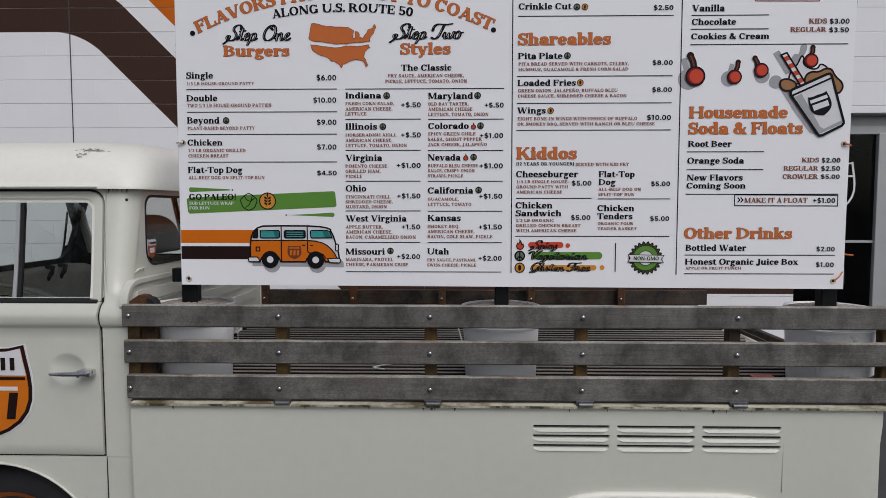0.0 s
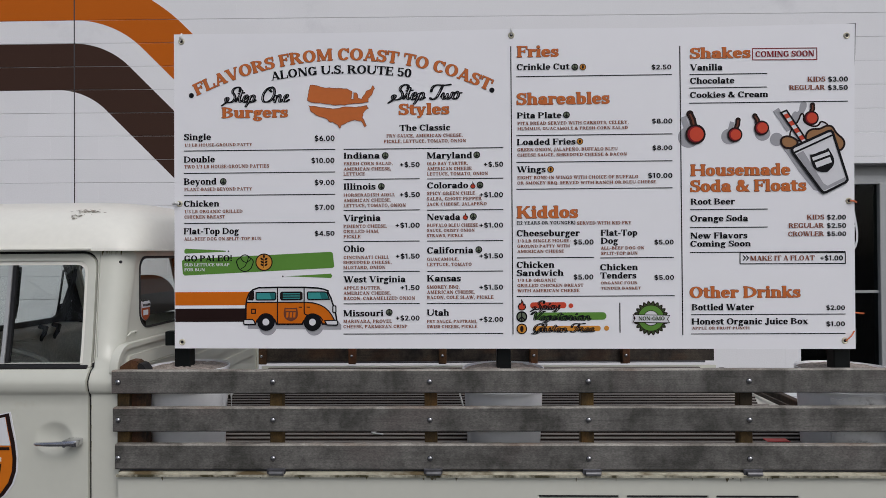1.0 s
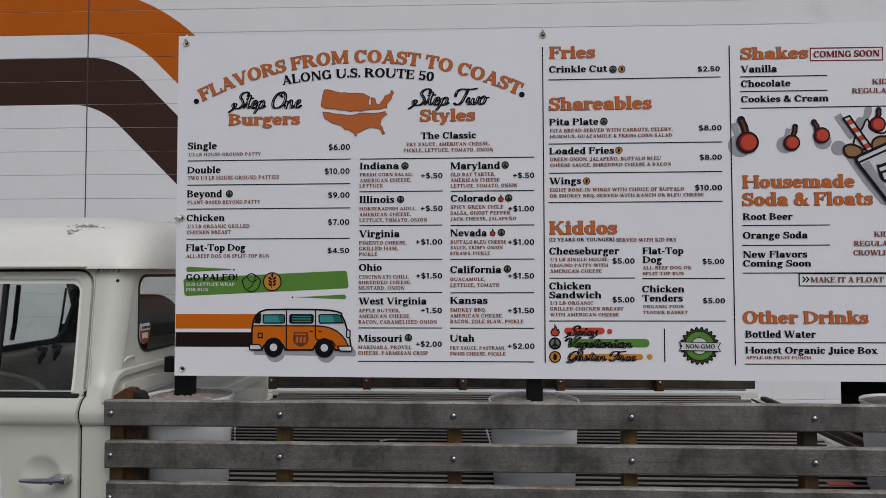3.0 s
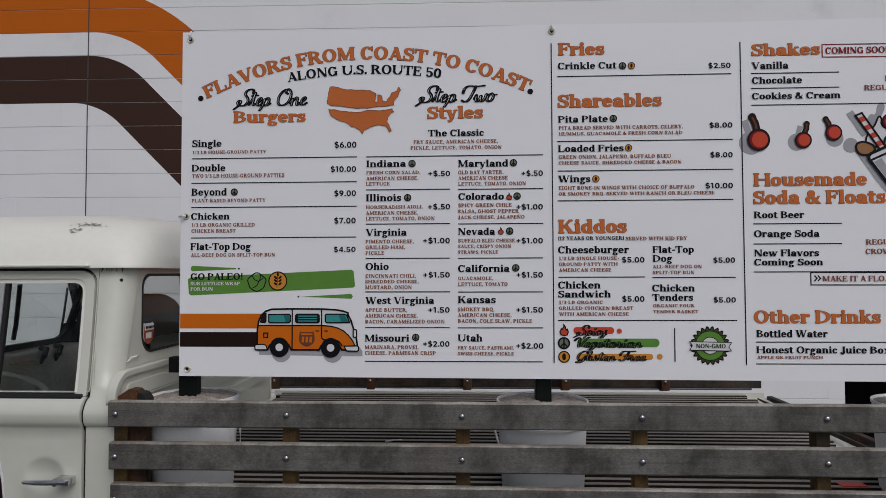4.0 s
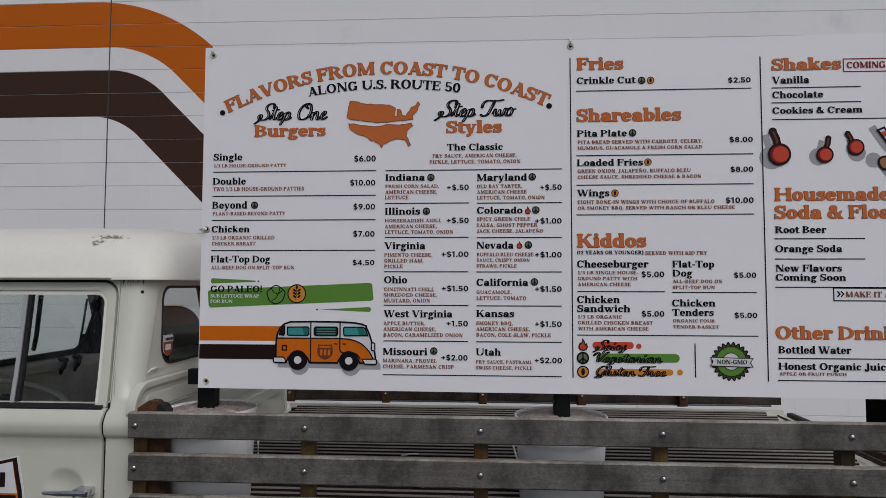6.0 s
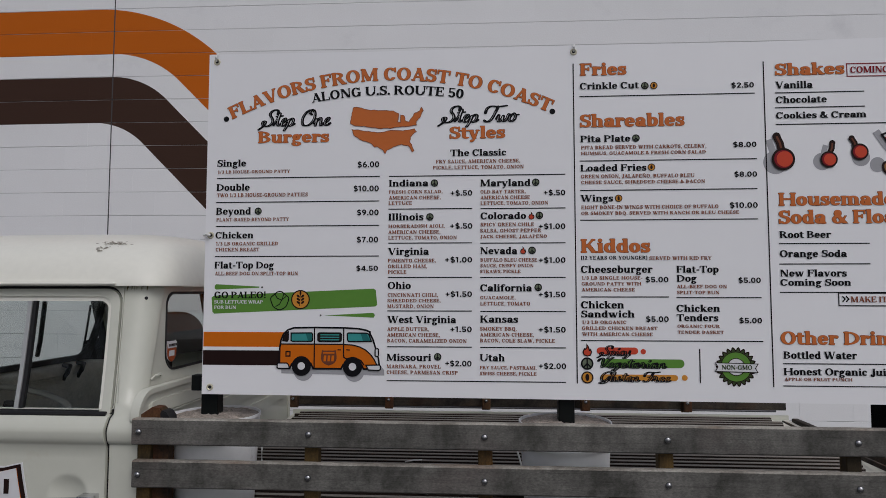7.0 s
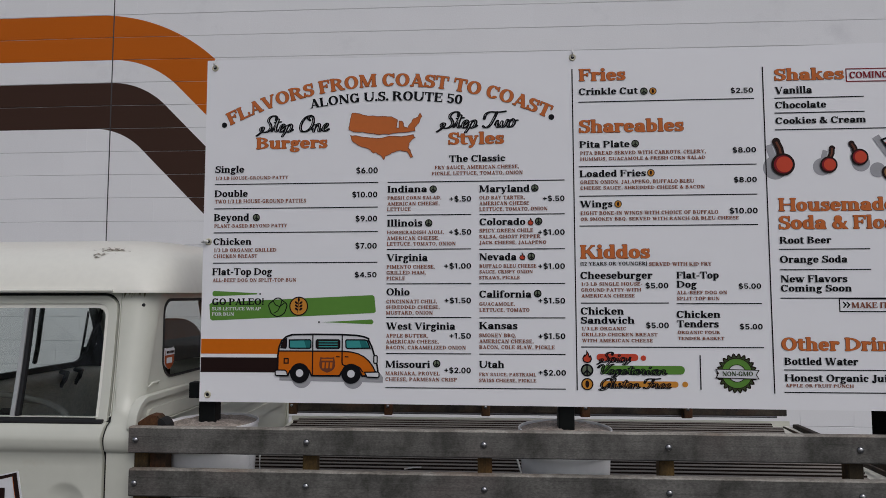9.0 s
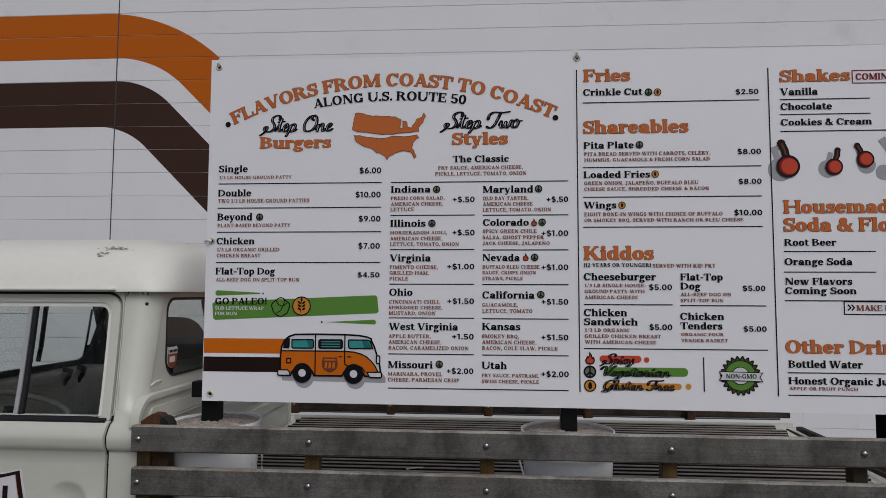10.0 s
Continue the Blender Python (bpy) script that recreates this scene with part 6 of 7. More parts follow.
text("Dog", 1.700, 1.763, 1.7540, 0.0220, ink_black, 1)
text("ALL-BEEF DOG ON", 1.700, 1.856, 1.7330, 0.0110, ink_brown, 0)
text("SPLIT-TOP BUN", 1.700, 1.832, 1.7140, 0.0110, ink_brown, 0)
text("$5.00", 1.893, 1.962, 1.7500, 0.0170, ink_black, 1)
rule(1.698, 1.963, 1.7030)
text("Chicken", 1.395, 1.532, 1.6680, 0.0230, ink_black, 1)
text("Sandwich", 1.395, 1.565, 1.6390, 0.0220, ink_black, 1)
text("1/3 LB ORGANIC", 1.397, 1.538, 1.6180, 0.0110, ink_brown, 0)
text("GRILLED CHICKEN BREAST", 1.397, 1.636, 1.5990, 0.0110, ink_brown, 0)
text("WITH AMERICAN CHEESE", 1.397, 1.621, 1.5800, 0.0110, ink_brown, 0)
text("$5.00", 1.601, 1.672, 1.6250, 0.0180, ink_black, 1)
text("Chicken", 1.697, 1.833, 1.6580, 0.0220, ink_black, 1)
text("Tenders", 1.697, 1.827, 1.6280, 0.0220, ink_black, 1)
text("ORGANIC FOUR", 1.699, 1.831, 1.6070, 0.0100, ink_brown, 0)
text("TENDER BASKET", 1.699, 1.843, 1.5880, 0.0100, ink_brown, 0)
text("$5.00", 1.892, 1.962, 1.6220, 0.0170, ink_black, 1)
rule(1.394, 1.964, 1.5645)
script("Spicy", 1.441, 1.553, 1.5160, 0.0330, ink_black, 2, 0.060, 0.015)
script("Vegetarian", 1.443, 1.665, 1.4770, 0.0345, ink_black, 2, 0.060, 0.015)
script("Gluten Free", 1.446, 1.677, 1.4340, 0.0330, ink_black, 2, 0.060, 0.015)
text("NON-GMO", 1.833, 1.926, 1.4760, 0.0140, ink_moss, 1, 6)
text("Shakes", 2.028, 2.244, 2.4230, 0.0380, ink_orange, 1)
text("COMING SOON", 2.262, 2.471, 2.4250, 0.0210, ink_maroon, 1)
text("Vanilla", 2.027, 2.144, 2.3790, 0.0230, ink_black, 1)
rule(2.025, 2.303, 2.3650)
text("Chocolate", 2.027, 2.186, 2.3310, 0.0220, ink_black, 1)
rule(2.024, 2.303, 2.3160)
text("Cookies & Cream", 2.026, 2.306, 2.2800, 0.0210, ink_black, 1)
rule(2.024, 2.589, 2.2610)
text("KIDS", 2.446, 2.510, 2.3330, 0.0180, ink_brown, 1)
text("$3.00", 2.520, 2.590, 2.3320, 0.0180, ink_black, 1)
text("REGULAR", 2.381, 2.509, 2.3040, 0.0170, ink_brown, 1)
text("$3.50", 2.519, 2.589, 2.3020, 0.0170, ink_black, 1)
text("Housemade", 2.025, 2.381, 1.9970, 0.0410, ink_orange, 1)
text("Soda & Floats", 2.024, 2.437, 1.9390, 0.0420, ink_orange, 1)
text("Root Beer", 2.024, 2.183, 1.8930, 0.0220, ink_black, 1)
rule(2.022, 2.300, 1.8750)
text("Orange Soda", 2.023, 2.229, 1.8320, 0.0220, ink_black, 1)
rule(2.021, 2.299, 1.8100)
text("New Flavors", 2.023, 2.226, 1.7700, 0.0220, ink_black, 1)
text("Coming Soon", 2.022, 2.238, 1.7410, 0.0210, ink_black, 1)
rule(2.020, 2.574, 1.7200)
text("KIDS", 2.438, 2.500, 1.8360, 0.0170, ink_brown, 1)
text("$2.00", 2.510, 2.577, 1.8350, 0.0170, ink_black, 1)
text("REGULAR", 2.373, 2.499, 1.8060, 0.0170, ink_brown, 1)
text("$2.50", 2.509, 2.577, 1.8050, 0.0170, ink_black, 1)
text("CROWLER", 2.371, 2.499, 1.7760, 0.0170, ink_brown, 1)
text("$5.00", 2.509, 2.577, 1.7760, 0.0160, ink_black, 1)
text("MAKE IT A FLOAT", 2.235, 2.464, 1.6890, 0.0180, ink_brown, 1)
text("+$1.00", 2.484, 2.564, 1.6880, 0.0180, ink_black, 1)
text("Other Drinks", 2.018, 2.412, 1.5560, 0.0400, ink_orange, 1)
text("Bottled Water", 2.024, 2.247, 1.5110, 0.0230, ink_black, 1)
text("$2.00", 2.503, 2.569, 1.5100, 0.0170, ink_black, 1)
rule(2.022, 2.571, 1.4955)
text("Honest Organic Juice Box", 2.023, 2.439, 1.4600, 0.0220, ink_black, 1)
text("APPLE OR FRUIT PUNCH", 2.025, 2.230, 1.4420, 0.0100, ink_brown, 0)
text("$1.00", 2.503, 2.568, 1.4520, 0.0170, ink_black, 1)
rule(2.021, 2.570, 1.4260)
text("GO PALEO!", 0.173, 0.350, 1.7000, 0.0220, ink_black, 1)
text("SUB LETTUCE WRAP", 0.173, 0.341, 1.6820, 0.0110, ink_white, 1)
text("FOR BUN", 0.173, 0.249, 1.6640, 0.0110, ink_white, 1)
arc_text("FLAVORS FROM COAST TO COAST", 0.222, 2.312, 0.767, 2.436, 1.300, 2.315, 0.043, ink_orange)
arc_text("ALONG U.S. ROUTE 50", 0.500, 2.364, 0.750, 2.386, 1.014, 2.368, 0.031, ink_black)
shape("bullet", disc(0.201, 2.313, 0.0095), ink_black)
shape("bullet", disc(1.310, 2.318, 0.0095), ink_black)
for x, z0, z1 in ((1.380, 1.427, 2.478), (1.9915, 1.422, 2.470), (1.7665, 1.432, 1.540)):
    shape("column_line", [(x - 0.0018, z0), (x + 0.0018, z0), (x + 0.0018, z1), (x - 0.0018, z1)], ink_black)

# country map in two halves
MAP = (0.633, 2.347, 0.00208)
north = local(*MAP, [5, 1, 22, 4, 45, 7, 70, 8, 79, 13, 77, 26, 82, 27, 82, 15, 88, 17, 89, 24, 96, 27, 104, 13, 113, 9, 116, 3, 119, 8, 113, 20, 107, 26, 108, 32, 85, 34, 65, 37, 50, 37, 30, 34, 15, 32, 4, 30, 0, 28, 2, 14])
south = local(*MAP, [2, 37, 12, 38, 30, 41, 50, 43, 70, 40, 90, 40, 105, 38, 108, 43, 98, 52, 97, 60, 104, 74, 101, 76, 94, 65, 84, 63, 70, 67, 60, 72, 57, 78, 50, 70, 44, 66, 40, 67, 30, 59, 18, 55, 8, 49])
for half in (ragged(north, 0.0022, 2), ragged(south, 0.0022, 4)):
    shape("map_half", half, ink_orange)
    stroke("map_outline", half, 0.0018, ink_brown)

# stripes and the little van
shape("stripe", [(0.138, 1.538), (0.420, 1.538), (0.420, 1.587), (0.138, 1.587)], ink_vivid, 0)
shape("stripe", [(0.138, 1.477), (0.420, 1.477), (0.420, 1.526), (0.138, 1.526)], ink_dark, 0)
VAN = (0.395, 1.605, 0.00208)
HUBS = ((38.8, 62.0), (121.4, 62.6))
arches = [139, 66, 136, 60, 130, 55.5, 112, 55.5, 106, 60, 103, 66, 58, 66, 54, 58, 49, 54.5, 29, 54.5, 23, 59, 20, 66]
nose = [107, 27.4, 122, 28.6, 133, 31.5, 142, 36, 150, 43, 156, 51, 160, 59, 163, 66]
body = local(*VAN, [3, 66, 3.2, 34, 5, 21, 9, 11.5, 16, 5, 26, 1.6, 60, 1, 107, 1.3, 130, 2.6, 142, 4.8, 149, 7.6, 149, 10, 154, 20, 159, 36, 162.5, 48, 164, 58, 164, 66] + arches)
shape("van_shadow", local(*VAN, [6, 66, 166, 60, 172, 68, 172, 76, 6, 74]), ink_grey, 0.6)
for hx, hz in HUBS:
    shape("van_shadow", disc(*local(*VAN, [hx + 3, hz + 8])[0], 0.0325), ink_grey, 0.9)
shape("van_body", body, ink_white, 2)
shape("van_lower", local(*VAN, [3, 66, 3.4, 27.4] + nose + arches), ink_vivid, 3)
stroke("van_outline", body, 0.0058, ink_black, 4)
stroke("van_line", local(*VAN, [4, 27.4] + nose), 0.0042, ink_black, 4.3, False)
for x, z in ((59.5, 66), (106.8, 44)):
    stroke("van_line", local(*VAN, [x, 2, x, z]), 0.0042, ink_black, 4.6, False)
stroke("van_line", local(*VAN, [106.8, 44, 107.5, 48, 111, 50, 130, 50.5, 135, 53, 140, 60]), 0.0042, ink_black, 4.6, False)
for flat, ink in (([21.5, 10, 54.5, 9.5, 56.5, 11.5, 56.5, 21, 54.5, 23, 23.5, 23, 21.5, 21.5], ink_teal), ([65, 11.5, 67, 9.5, 101, 9.5, 103, 11.5, 103, 21, 101, 23, 67, 23, 65, 21], ink_dark), ([112.5, 11, 114, 9.5, 143, 9.5, 147, 11, 151.5, 22.5, 115, 23, 113, 21], ink_teal), ([8, 22, 10, 15, 13, 10, 17, 8, 17, 20, 15.5, 23], ink_dark)):
    win = local(*VAN, flat)
    shape("van_window", win, ink, 4)
    stroke("van_line", win, 0.0042, ink_black, 5)
for flat in ([45, 10, 54.5, 10, 56, 22.5, 49, 22.5], [134, 10, 143, 10, 150, 22, 138, 22.5]):
    shape("van_window_shade", local(*VAN, flat), ink_deep_teal, 4.4)
for k in range(3):
    shape("van_slat", local(*VAN, [69, 11.6 + 3.9 * k, 99.5, 11.6 + 3.9 * k, 99.5, 13.4 + 3.9 * k, 69, 13.4 + 3.9 * k]), ink_teal, 5)
for hx, hz in HUBS:
    c = local(*VAN, [hx, hz])[0]
    shape("van_tyre", disc(*c, 0.0325), ink_black, 5)
    shape("van_hubcap", disc(*c, 0.0125), ink_white, 6)
for flat in ([-0.5, 59, 1, 57.5, 15, 57.5, 18, 60, 19.5, 66, 1, 66, -0.5, 64.5], [143, 60, 164, 59.5, 166, 61, 166, 66.5, 164, 68, 147, 67.5]):
    bp = local(*VAN, flat)
    shape("van_bumper", bp, ink_white, 5)
    stroke("van_line", bp, 0.0042, ink_black, 6)
mirror = round_rect(*(local(*VAN, [157.5, 0])[0][0], local(*VAN, [163, 0])[0][0]), local(*VAN, [0, 46])[0][1], local(*VAN, [0, 34])[0][1], (0.004,) * 4, 4, 0)
shape("van_mirror", mirror, ink_white, 5)
stroke("van_line", mirror, 0.0042, ink_black, 6)
for x in (97, 111):
    stroke("van_handle", local(*VAN, [x, 36, x + 6, 36.3]), 0.0036, ink_black, 4, False)
stroke("van_line", local(*VAN, [13.5, 39.5, 20, 39.5, 20, 46.5, 13.5, 46.5]), 0.0042, ink_black, 4)
badge = local(*VAN, [83, 48.5])[0]
shape("van_badge", shield_outline(*badge, 0.053, 0.051), ink_umber, 4)
shape("van_badge_bar", [(badge[0] + a * 0.019, badge[1] + b) for a, b in ((-1, 0.013), (1, 0.013), (1, 0.018), (-1, 0.018))], ink_vivid, 5)
for k in range(3):
    shape("van_badge_mark", [(badge[0] + 0.013 * (k - 1) + a, badge[1] + b) for a, b in ((-0.0045, -0.012), (0.0035, -0.012), (0.0050, 0.007), (-0.0030, 0.007))], ink_vivid, 5)

# green lettuce-wrap flag
shape("flag", [(0.163, 1.702), (0.172, 1.708), (0.716, 1.732), (0.723, 1.727), (0.728, 1.678), (0.722, 1.673), (0.174, 1.648), (0.167, 1.654)], ink_green, 0)
shape("flag_tail", [(0.173, 1.742), (0.178, 1.747), (0.327, 1.739), (0.327, 1.735), (0.178, 1.729), (0.173, 1.733)], ink_green, 0)
shape("flag_tail", [(0.548, 1.643), (0.715, 1.652), (0.721, 1.644), (0.716, 1.636)], ink_green, 0)
shape("bullet", disc(0.337, 1.7365, 0.003), ink_black)
shape("bullet", disc(0.538, 1.643, 0.003), ink_black)
lettuce = [(0.398 + 0.030 * (1 + 0.07 * math.sin(5 * a)) * math.cos(a), 1.692 + 0.029 * (1 + 0.07 * math.cos(4 * a)) * math.sin(a)) for a in [2 * math.pi * k / 30 for k in range(30)]]
stroke("leaf_line", lettuce, 0.0036, ink_black, 1)
stroke("leaf_line", [(0.380, 1.716), (0.390, 1.700), (0.404, 1.694), (0.420, 1.706)], 0.003, ink_black, 1, False)
stroke("leaf_line", [(0.412, 1.718), (0.408, 1.700), (0.398, 1.680), (0.384, 1.672)], 0.003, ink_black, 1, False)
shape("wheat_disc", disc(0.469, 1.6955, 0.030), ink_amber, 1)
stroke("wheat_ring", disc(0.469, 1.6955, 0.030), 0.004, ink_dark, 2)
for k in range(3):
    for s in (-1, 1):
        shape("grain", [(0.469 + s * (0.0075 + 0.0068 * math.cos(a) * 0.77 - 0.0036 * math.sin(a) * 0.64), 1.686 + 0.0105 * k + 0.0068 * math.cos(a) * 0.64 + 0.0036 * math.sin(a) * 0.77) for a in [2 * math.pi * q / 12 for q in range(12)]], ink_dark, 2)
shape("grain", disc(0.469, 1.717, 0.0035, 10, 0.007), ink_dark, 2)
stroke("grain_stem", [(0.466, 1.674), (0.469, 1.714)], 0.002, ink_dark, 2, False)


# diet marks
def leaf_mark(x, z, r=0.0108):
    shape("diet_mark", disc(x, z, r, 20), ink_sage, 1)
    stroke("diet_mark_ring", disc(x, z, r, 20), r * 0.30, ink_black, 2)
    stroke("diet_mark_stem", [(x, z + r * 0.85), (x, z - r * 0.85)], r * 0.26, ink_black, 2, False)
    stroke("diet_mark_fork", [(x - r * 0.6, z - r * 0.6), (x, z), (x + r * 0.6, z - r * 0.6)], r * 0.26, ink_black, 3, False)


def wheat_mark(x, z, r=0.0108):
    shape("diet_mark", disc(x, z, r, 20), ink_amber, 1)
    stroke("diet_mark_ring", disc(x, z, r, 20), r * 0.22, ink_dark, 2)
    shape("diet_mark_grain", disc(x, z, r * 0.36, 12, r * 0.66), ink_dark, 2)


def flame_mark(x, z, r=0.0108):
    fl = [(x + a * r, z + b * r) for a, b in ((0.0, -1.05), (0.55, -0.9), (0.8, -0.35), (0.62, 0.2), (0.4, 0.0), (0.22, 0.65), (-0.1, 1.15), (-0.05, 0.6), (-0.45, 0.1), (-0.55, 0.35), (-0.8, -0.3), (-0.6, -0.85))]
    shape("flame_mark", fl, ink_red, 1)
    stroke("flame_outline", fl, r * 0.22, ink_dark, 2)


for x, z in ((0.319, 1.994), (0.918, 2.083), (0.903, 1.970), (0.929, 1.509), (1.253, 2.082), (1.264, 1.972), (1.239, 1.857), (1.258, 1.736), (1.612, 2.398), (1.580, 2.224)):
    leaf_mark(x, z)
for x, z in ((1.641, 2.398), (1.628, 2.127), (1.521, 2.026)):
    wheat_mark(x, z)
flame_mark(1.238, 1.971)
flame_mark(1.210, 1.857)
flame_mark(1.413, 1.533, 0.017)
leaf_mark(1.412, 1.491, 0.0175)
wheat_mark(1.412, 1.447, 0.0175)
shape("legend_pill", pill(1.443, 1.574, 1.521, 1.543), ink_red)
shape("legend_pill", pill(1.455, 1.718, 1.479, 1.506), ink_green)
shape("legend_pill", pill(1.455, 1.697, 1.438, 1.457), ink_amber)
shape("legend_dot", disc(1.590, 1.530, 0.0085), ink_red)
shape("legend_dot", disc(1.718, 1.448, 0.009), ink_amber)

# scalloped seal
seal = [(1.878 + (0.056 + 0.005 * math.cos(22 * a)) * math.cos(a), 1.484 + (0.056 + 0.005 * math.cos(22 * a)) * math.sin(a)) for a in [2 * math.pi * k / 132 for k in range(132)]]
shape("seal", seal, ink_moss, 0)
shape("seal_band", disc(1.878, 1.484, 0.046), ink_green, 1)
stroke("seal_edge", seal, 0.0036, ink_dark, 1)
stroke("seal_ring", disc(1.878, 1.484, 0.047), 0.0022, ink_dark, 2)
shape("seal_face", disc(1.878, 1.484, 0.027), ink_white, 2)
stroke("seal_ring", disc(1.878, 1.484, 0.027), 0.0022, ink_dark, 3)
ribbon = [(1.813, 1.470), (1.944, 1.467), (1.936, 1.480), (1.945, 1.494), (1.813, 1.497), (1.821, 1.484)]
shape("seal_ribbon", ribbon, ink_white, 4)
stroke("seal_ribbon_edge", ribbon, 0.0026, ink_dark, 5)

# boxed notes
stroke("note_box", [(2.252, 2.415), (2.481, 2.413), (2.481, 2.455), (2.252, 2.456)], 0.0032, ink_maroon, 1)
stroke("note_box", [(2.199, 1.678), (2.573, 1.677), (2.573, 1.716), (2.199, 1.718)], 0.0034, ink_black, 1)
for k in range(2):
    stroke("chevron", [(2.210 + 0.011 * k, 1.708), (2.218 + 0.011 * k, 1.699), (2.210 + 0.011 * k, 1.690)], 0.0042, ink_black, 1, False)

# cherries and the shake
CH = (2.2863, 2.3237, (0.002013, 0.002038))


def cherry(cx, cz, r, stem, sx, sz):
    a = local(*CH, [cx, cz])[0]
    st = local(*CH, stem)
    if sx or sz:
        shape("cherry_shadow", disc(a[0] + sx, a[1] + sz, r * 1.05), ink_grey, 0)
        stroke("cherry_shadow", [(p[0] + sx, p[1] + sz) for p in st], r * 0.6, ink_grey, 0.3, False)
    mid = ((st[0][0] + st[1][0]) / 2 + 0.003, (st[0][1] + st[1][1]) / 2)
    stroke("cherry_stem", [st[0], mid, st[1]], r * 0.66, ink_dark, 4, False)
    shape("cherry_stem_end", disc(*st[0], r * 0.36, 16), ink_dark, 4.4)
    stroke("cherry_stem_light", [st[0], mid, st[1]], r * 0.18, ink_umber, 5, False)
    shape("cherry_rim", disc(*a, r), ink_dark, 5.5)
    shape("cherry", disc(*a, r * 0.80), ink_maroon, 6)
    shape("cherry_light", disc(a[0] + r * 0.10, a[1], r * 0.70), ink_red, 6.5)


cherry(-120.5, 86.5, 0.0363, [-130, 50, -123, 72], -0.024, -0.010)
cherry(-50.5, 88, 0.0267, [-44.5, 62, -49, 78], -0.020, -0.006)
cherry(-3, 76.5, 0.0267, [-14.6, 55, -9, 69], 0.004, -0.018)
shape("shake_shadow", smooth(local(*CH, [66, 32, 76, 28, 79, 38, 72, 52, 64, 66, 50, 80, 44, 72, 54, 46, 64, 50])), ink_grey, 0)
shape("shake_shadow", disc(*local(*CH, [24, 97])[0], 0.024), ink_grey, 0.3)
shape("cup_shadow", local(*CH, [35, 113, 50, 112, 60, 120, 106, 190, 98, 190, 88, 187, 62, 154]), ink_grey, 0.6)
shape("straw_shadow", local(*CH, [18, 47, 28, 41, 52, 78, 42, 84]), ink_grey, 0.9)
cream_top = smooth(local(*CH, [68, 50, 73, 55, 71, 66, 86, 75, 98, 74, 102, 65, 113, 70, 116, 77, 100, 84, 84, 90, 72, 100, 50, 100, 46, 90, 52, 76, 62, 66]))
shape("whipped_cream", cream_top, ink_white, 1.5)
stroke("shake_line", cream_top, 0.0060, ink_dark, 2)
for fl in ([31, 100, 33, 94, 43, 91, 57, 96, 62, 104, 54, 112, 40, 113, 33, 108], [74, 102, 76, 86, 86, 79, 100, 80, 110, 74, 122, 74, 129, 88, 141, 97, 144, 108, 136, 119, 128, 112, 118, 88, 100, 92]):
    pts = smooth(local(*CH, fl))
    shape("shake_foam", pts, ink_tan, 3)
    stroke("shake_line", pts, 0.0070, ink_dark, 3.5)
cherry(85, 60, 0.0262, [87.5, 37, 85, 50], 0, 0)
straw = local(*CH, [31.5, 50, 41.5, 46, 77, 100, 68, 104])
shape("straw", straw, ink_white, 4)
for k in range(4):
    f = (k + 0.35) / 4.2
    g = f + 0.13
    p0, p1, p2, p3 = straw
    mixp = lambda p, q, w: (p[0] + (q[0] - p[0]) * w, p[1] + (q[1] - p[1]) * w)
    shape("straw_stripe", [mixp(p0, p3, f), mixp(p1, p2, f), mixp(p1, p2, g), mixp(p0, p3, g)], ink_red, 4.5)
stroke("straw_line", straw, 0.0062, ink_black, 5)
cup = local(*CH, [51, 120, 50, 115, 53, 111, 114, 84, 119, 83, 122, 86, 146, 165, 147, 170, 144, 174, 110, 191, 105, 192, 101, 189])
shape("cup", cup, ink_white, 5.5)
shape("cup_shade", local(*CH, [58, 124, 70, 118, 105, 176, 112, 180, 143, 165, 144, 171, 107, 188, 102, 187]), ink_grey, 6)
shape("cup_lid", local(*CH, [55, 115, 118, 87, 120, 90, 56, 119]), ink_white, 6.5)
stroke("cup_line", cup, 0.0090, ink_black, 7)
stroke("cup_line", local(*CH, [54, 121, 121, 91]), 0.0066, ink_black, 7.5, False)
b = local(*CH, [104, 137])[0]
sh = [(b[0] + (p - b[0]) * 0.94 - (q - b[1]) * 0.34, b[1] + (q - b[1]) * 0.94 + (p - b[0]) * 0.34) for p, q in shield_outline(*b, 0.080, 0.080)]
shape("cup_badge", sh, ink_black, 8)
for w, z0, z1 in ((0.032, 0.014, 0.026), (0.029, -0.014, 0.006)):
    bar = [(b[0] + p * 0.94 - q * 0.34, b[1] + q * 0.94 + p * 0.34) for p, q in ((-w, z0), (w, z0), (w, z1), (-w, z1))]
    shape("cup_badge_bar", bar, ink_white, 8.5)

# eyelets and cords
for x, z in ((0.164, 2.514), (1.382, 2.518), (2.588, 2.498), (2.588, 1.902), (2.568, 1.400), (0.164, 1.403), (0.155, 1.913)):
    e = part("eyelet", spin([(0.0045, 0.0), (0.0060, 0.0025), (0.0090, 0.0035), (0.0118, 0.001), (0.0118, 0.0), (0.0045, 0.0)], pose(x, BY, z, 90), 20), brass, board, smooth=60)
    part("eyelet_hole", spin([(0.0001, 0.0), (0.0052, 0.0), (0.0052, 0.0015), (0.0001, 0.0015)], pose(x, BY - 0.001, z, 90), 16), rubber, board)
part("cord", tube([(2.588, 0.128, 1.902), (2.602, 0.124, 1.900), (2.618, 0.140, 1.897)], 0.003, 8), cord_mat, board, "orange cord")
part("cord", tube([(2.568, 0.128, 1.400), (2.585, 0.124, 1.418), (2.600, 0.132, 1.434)], 0.0022, 8), cord_mat, board, "orange cord")
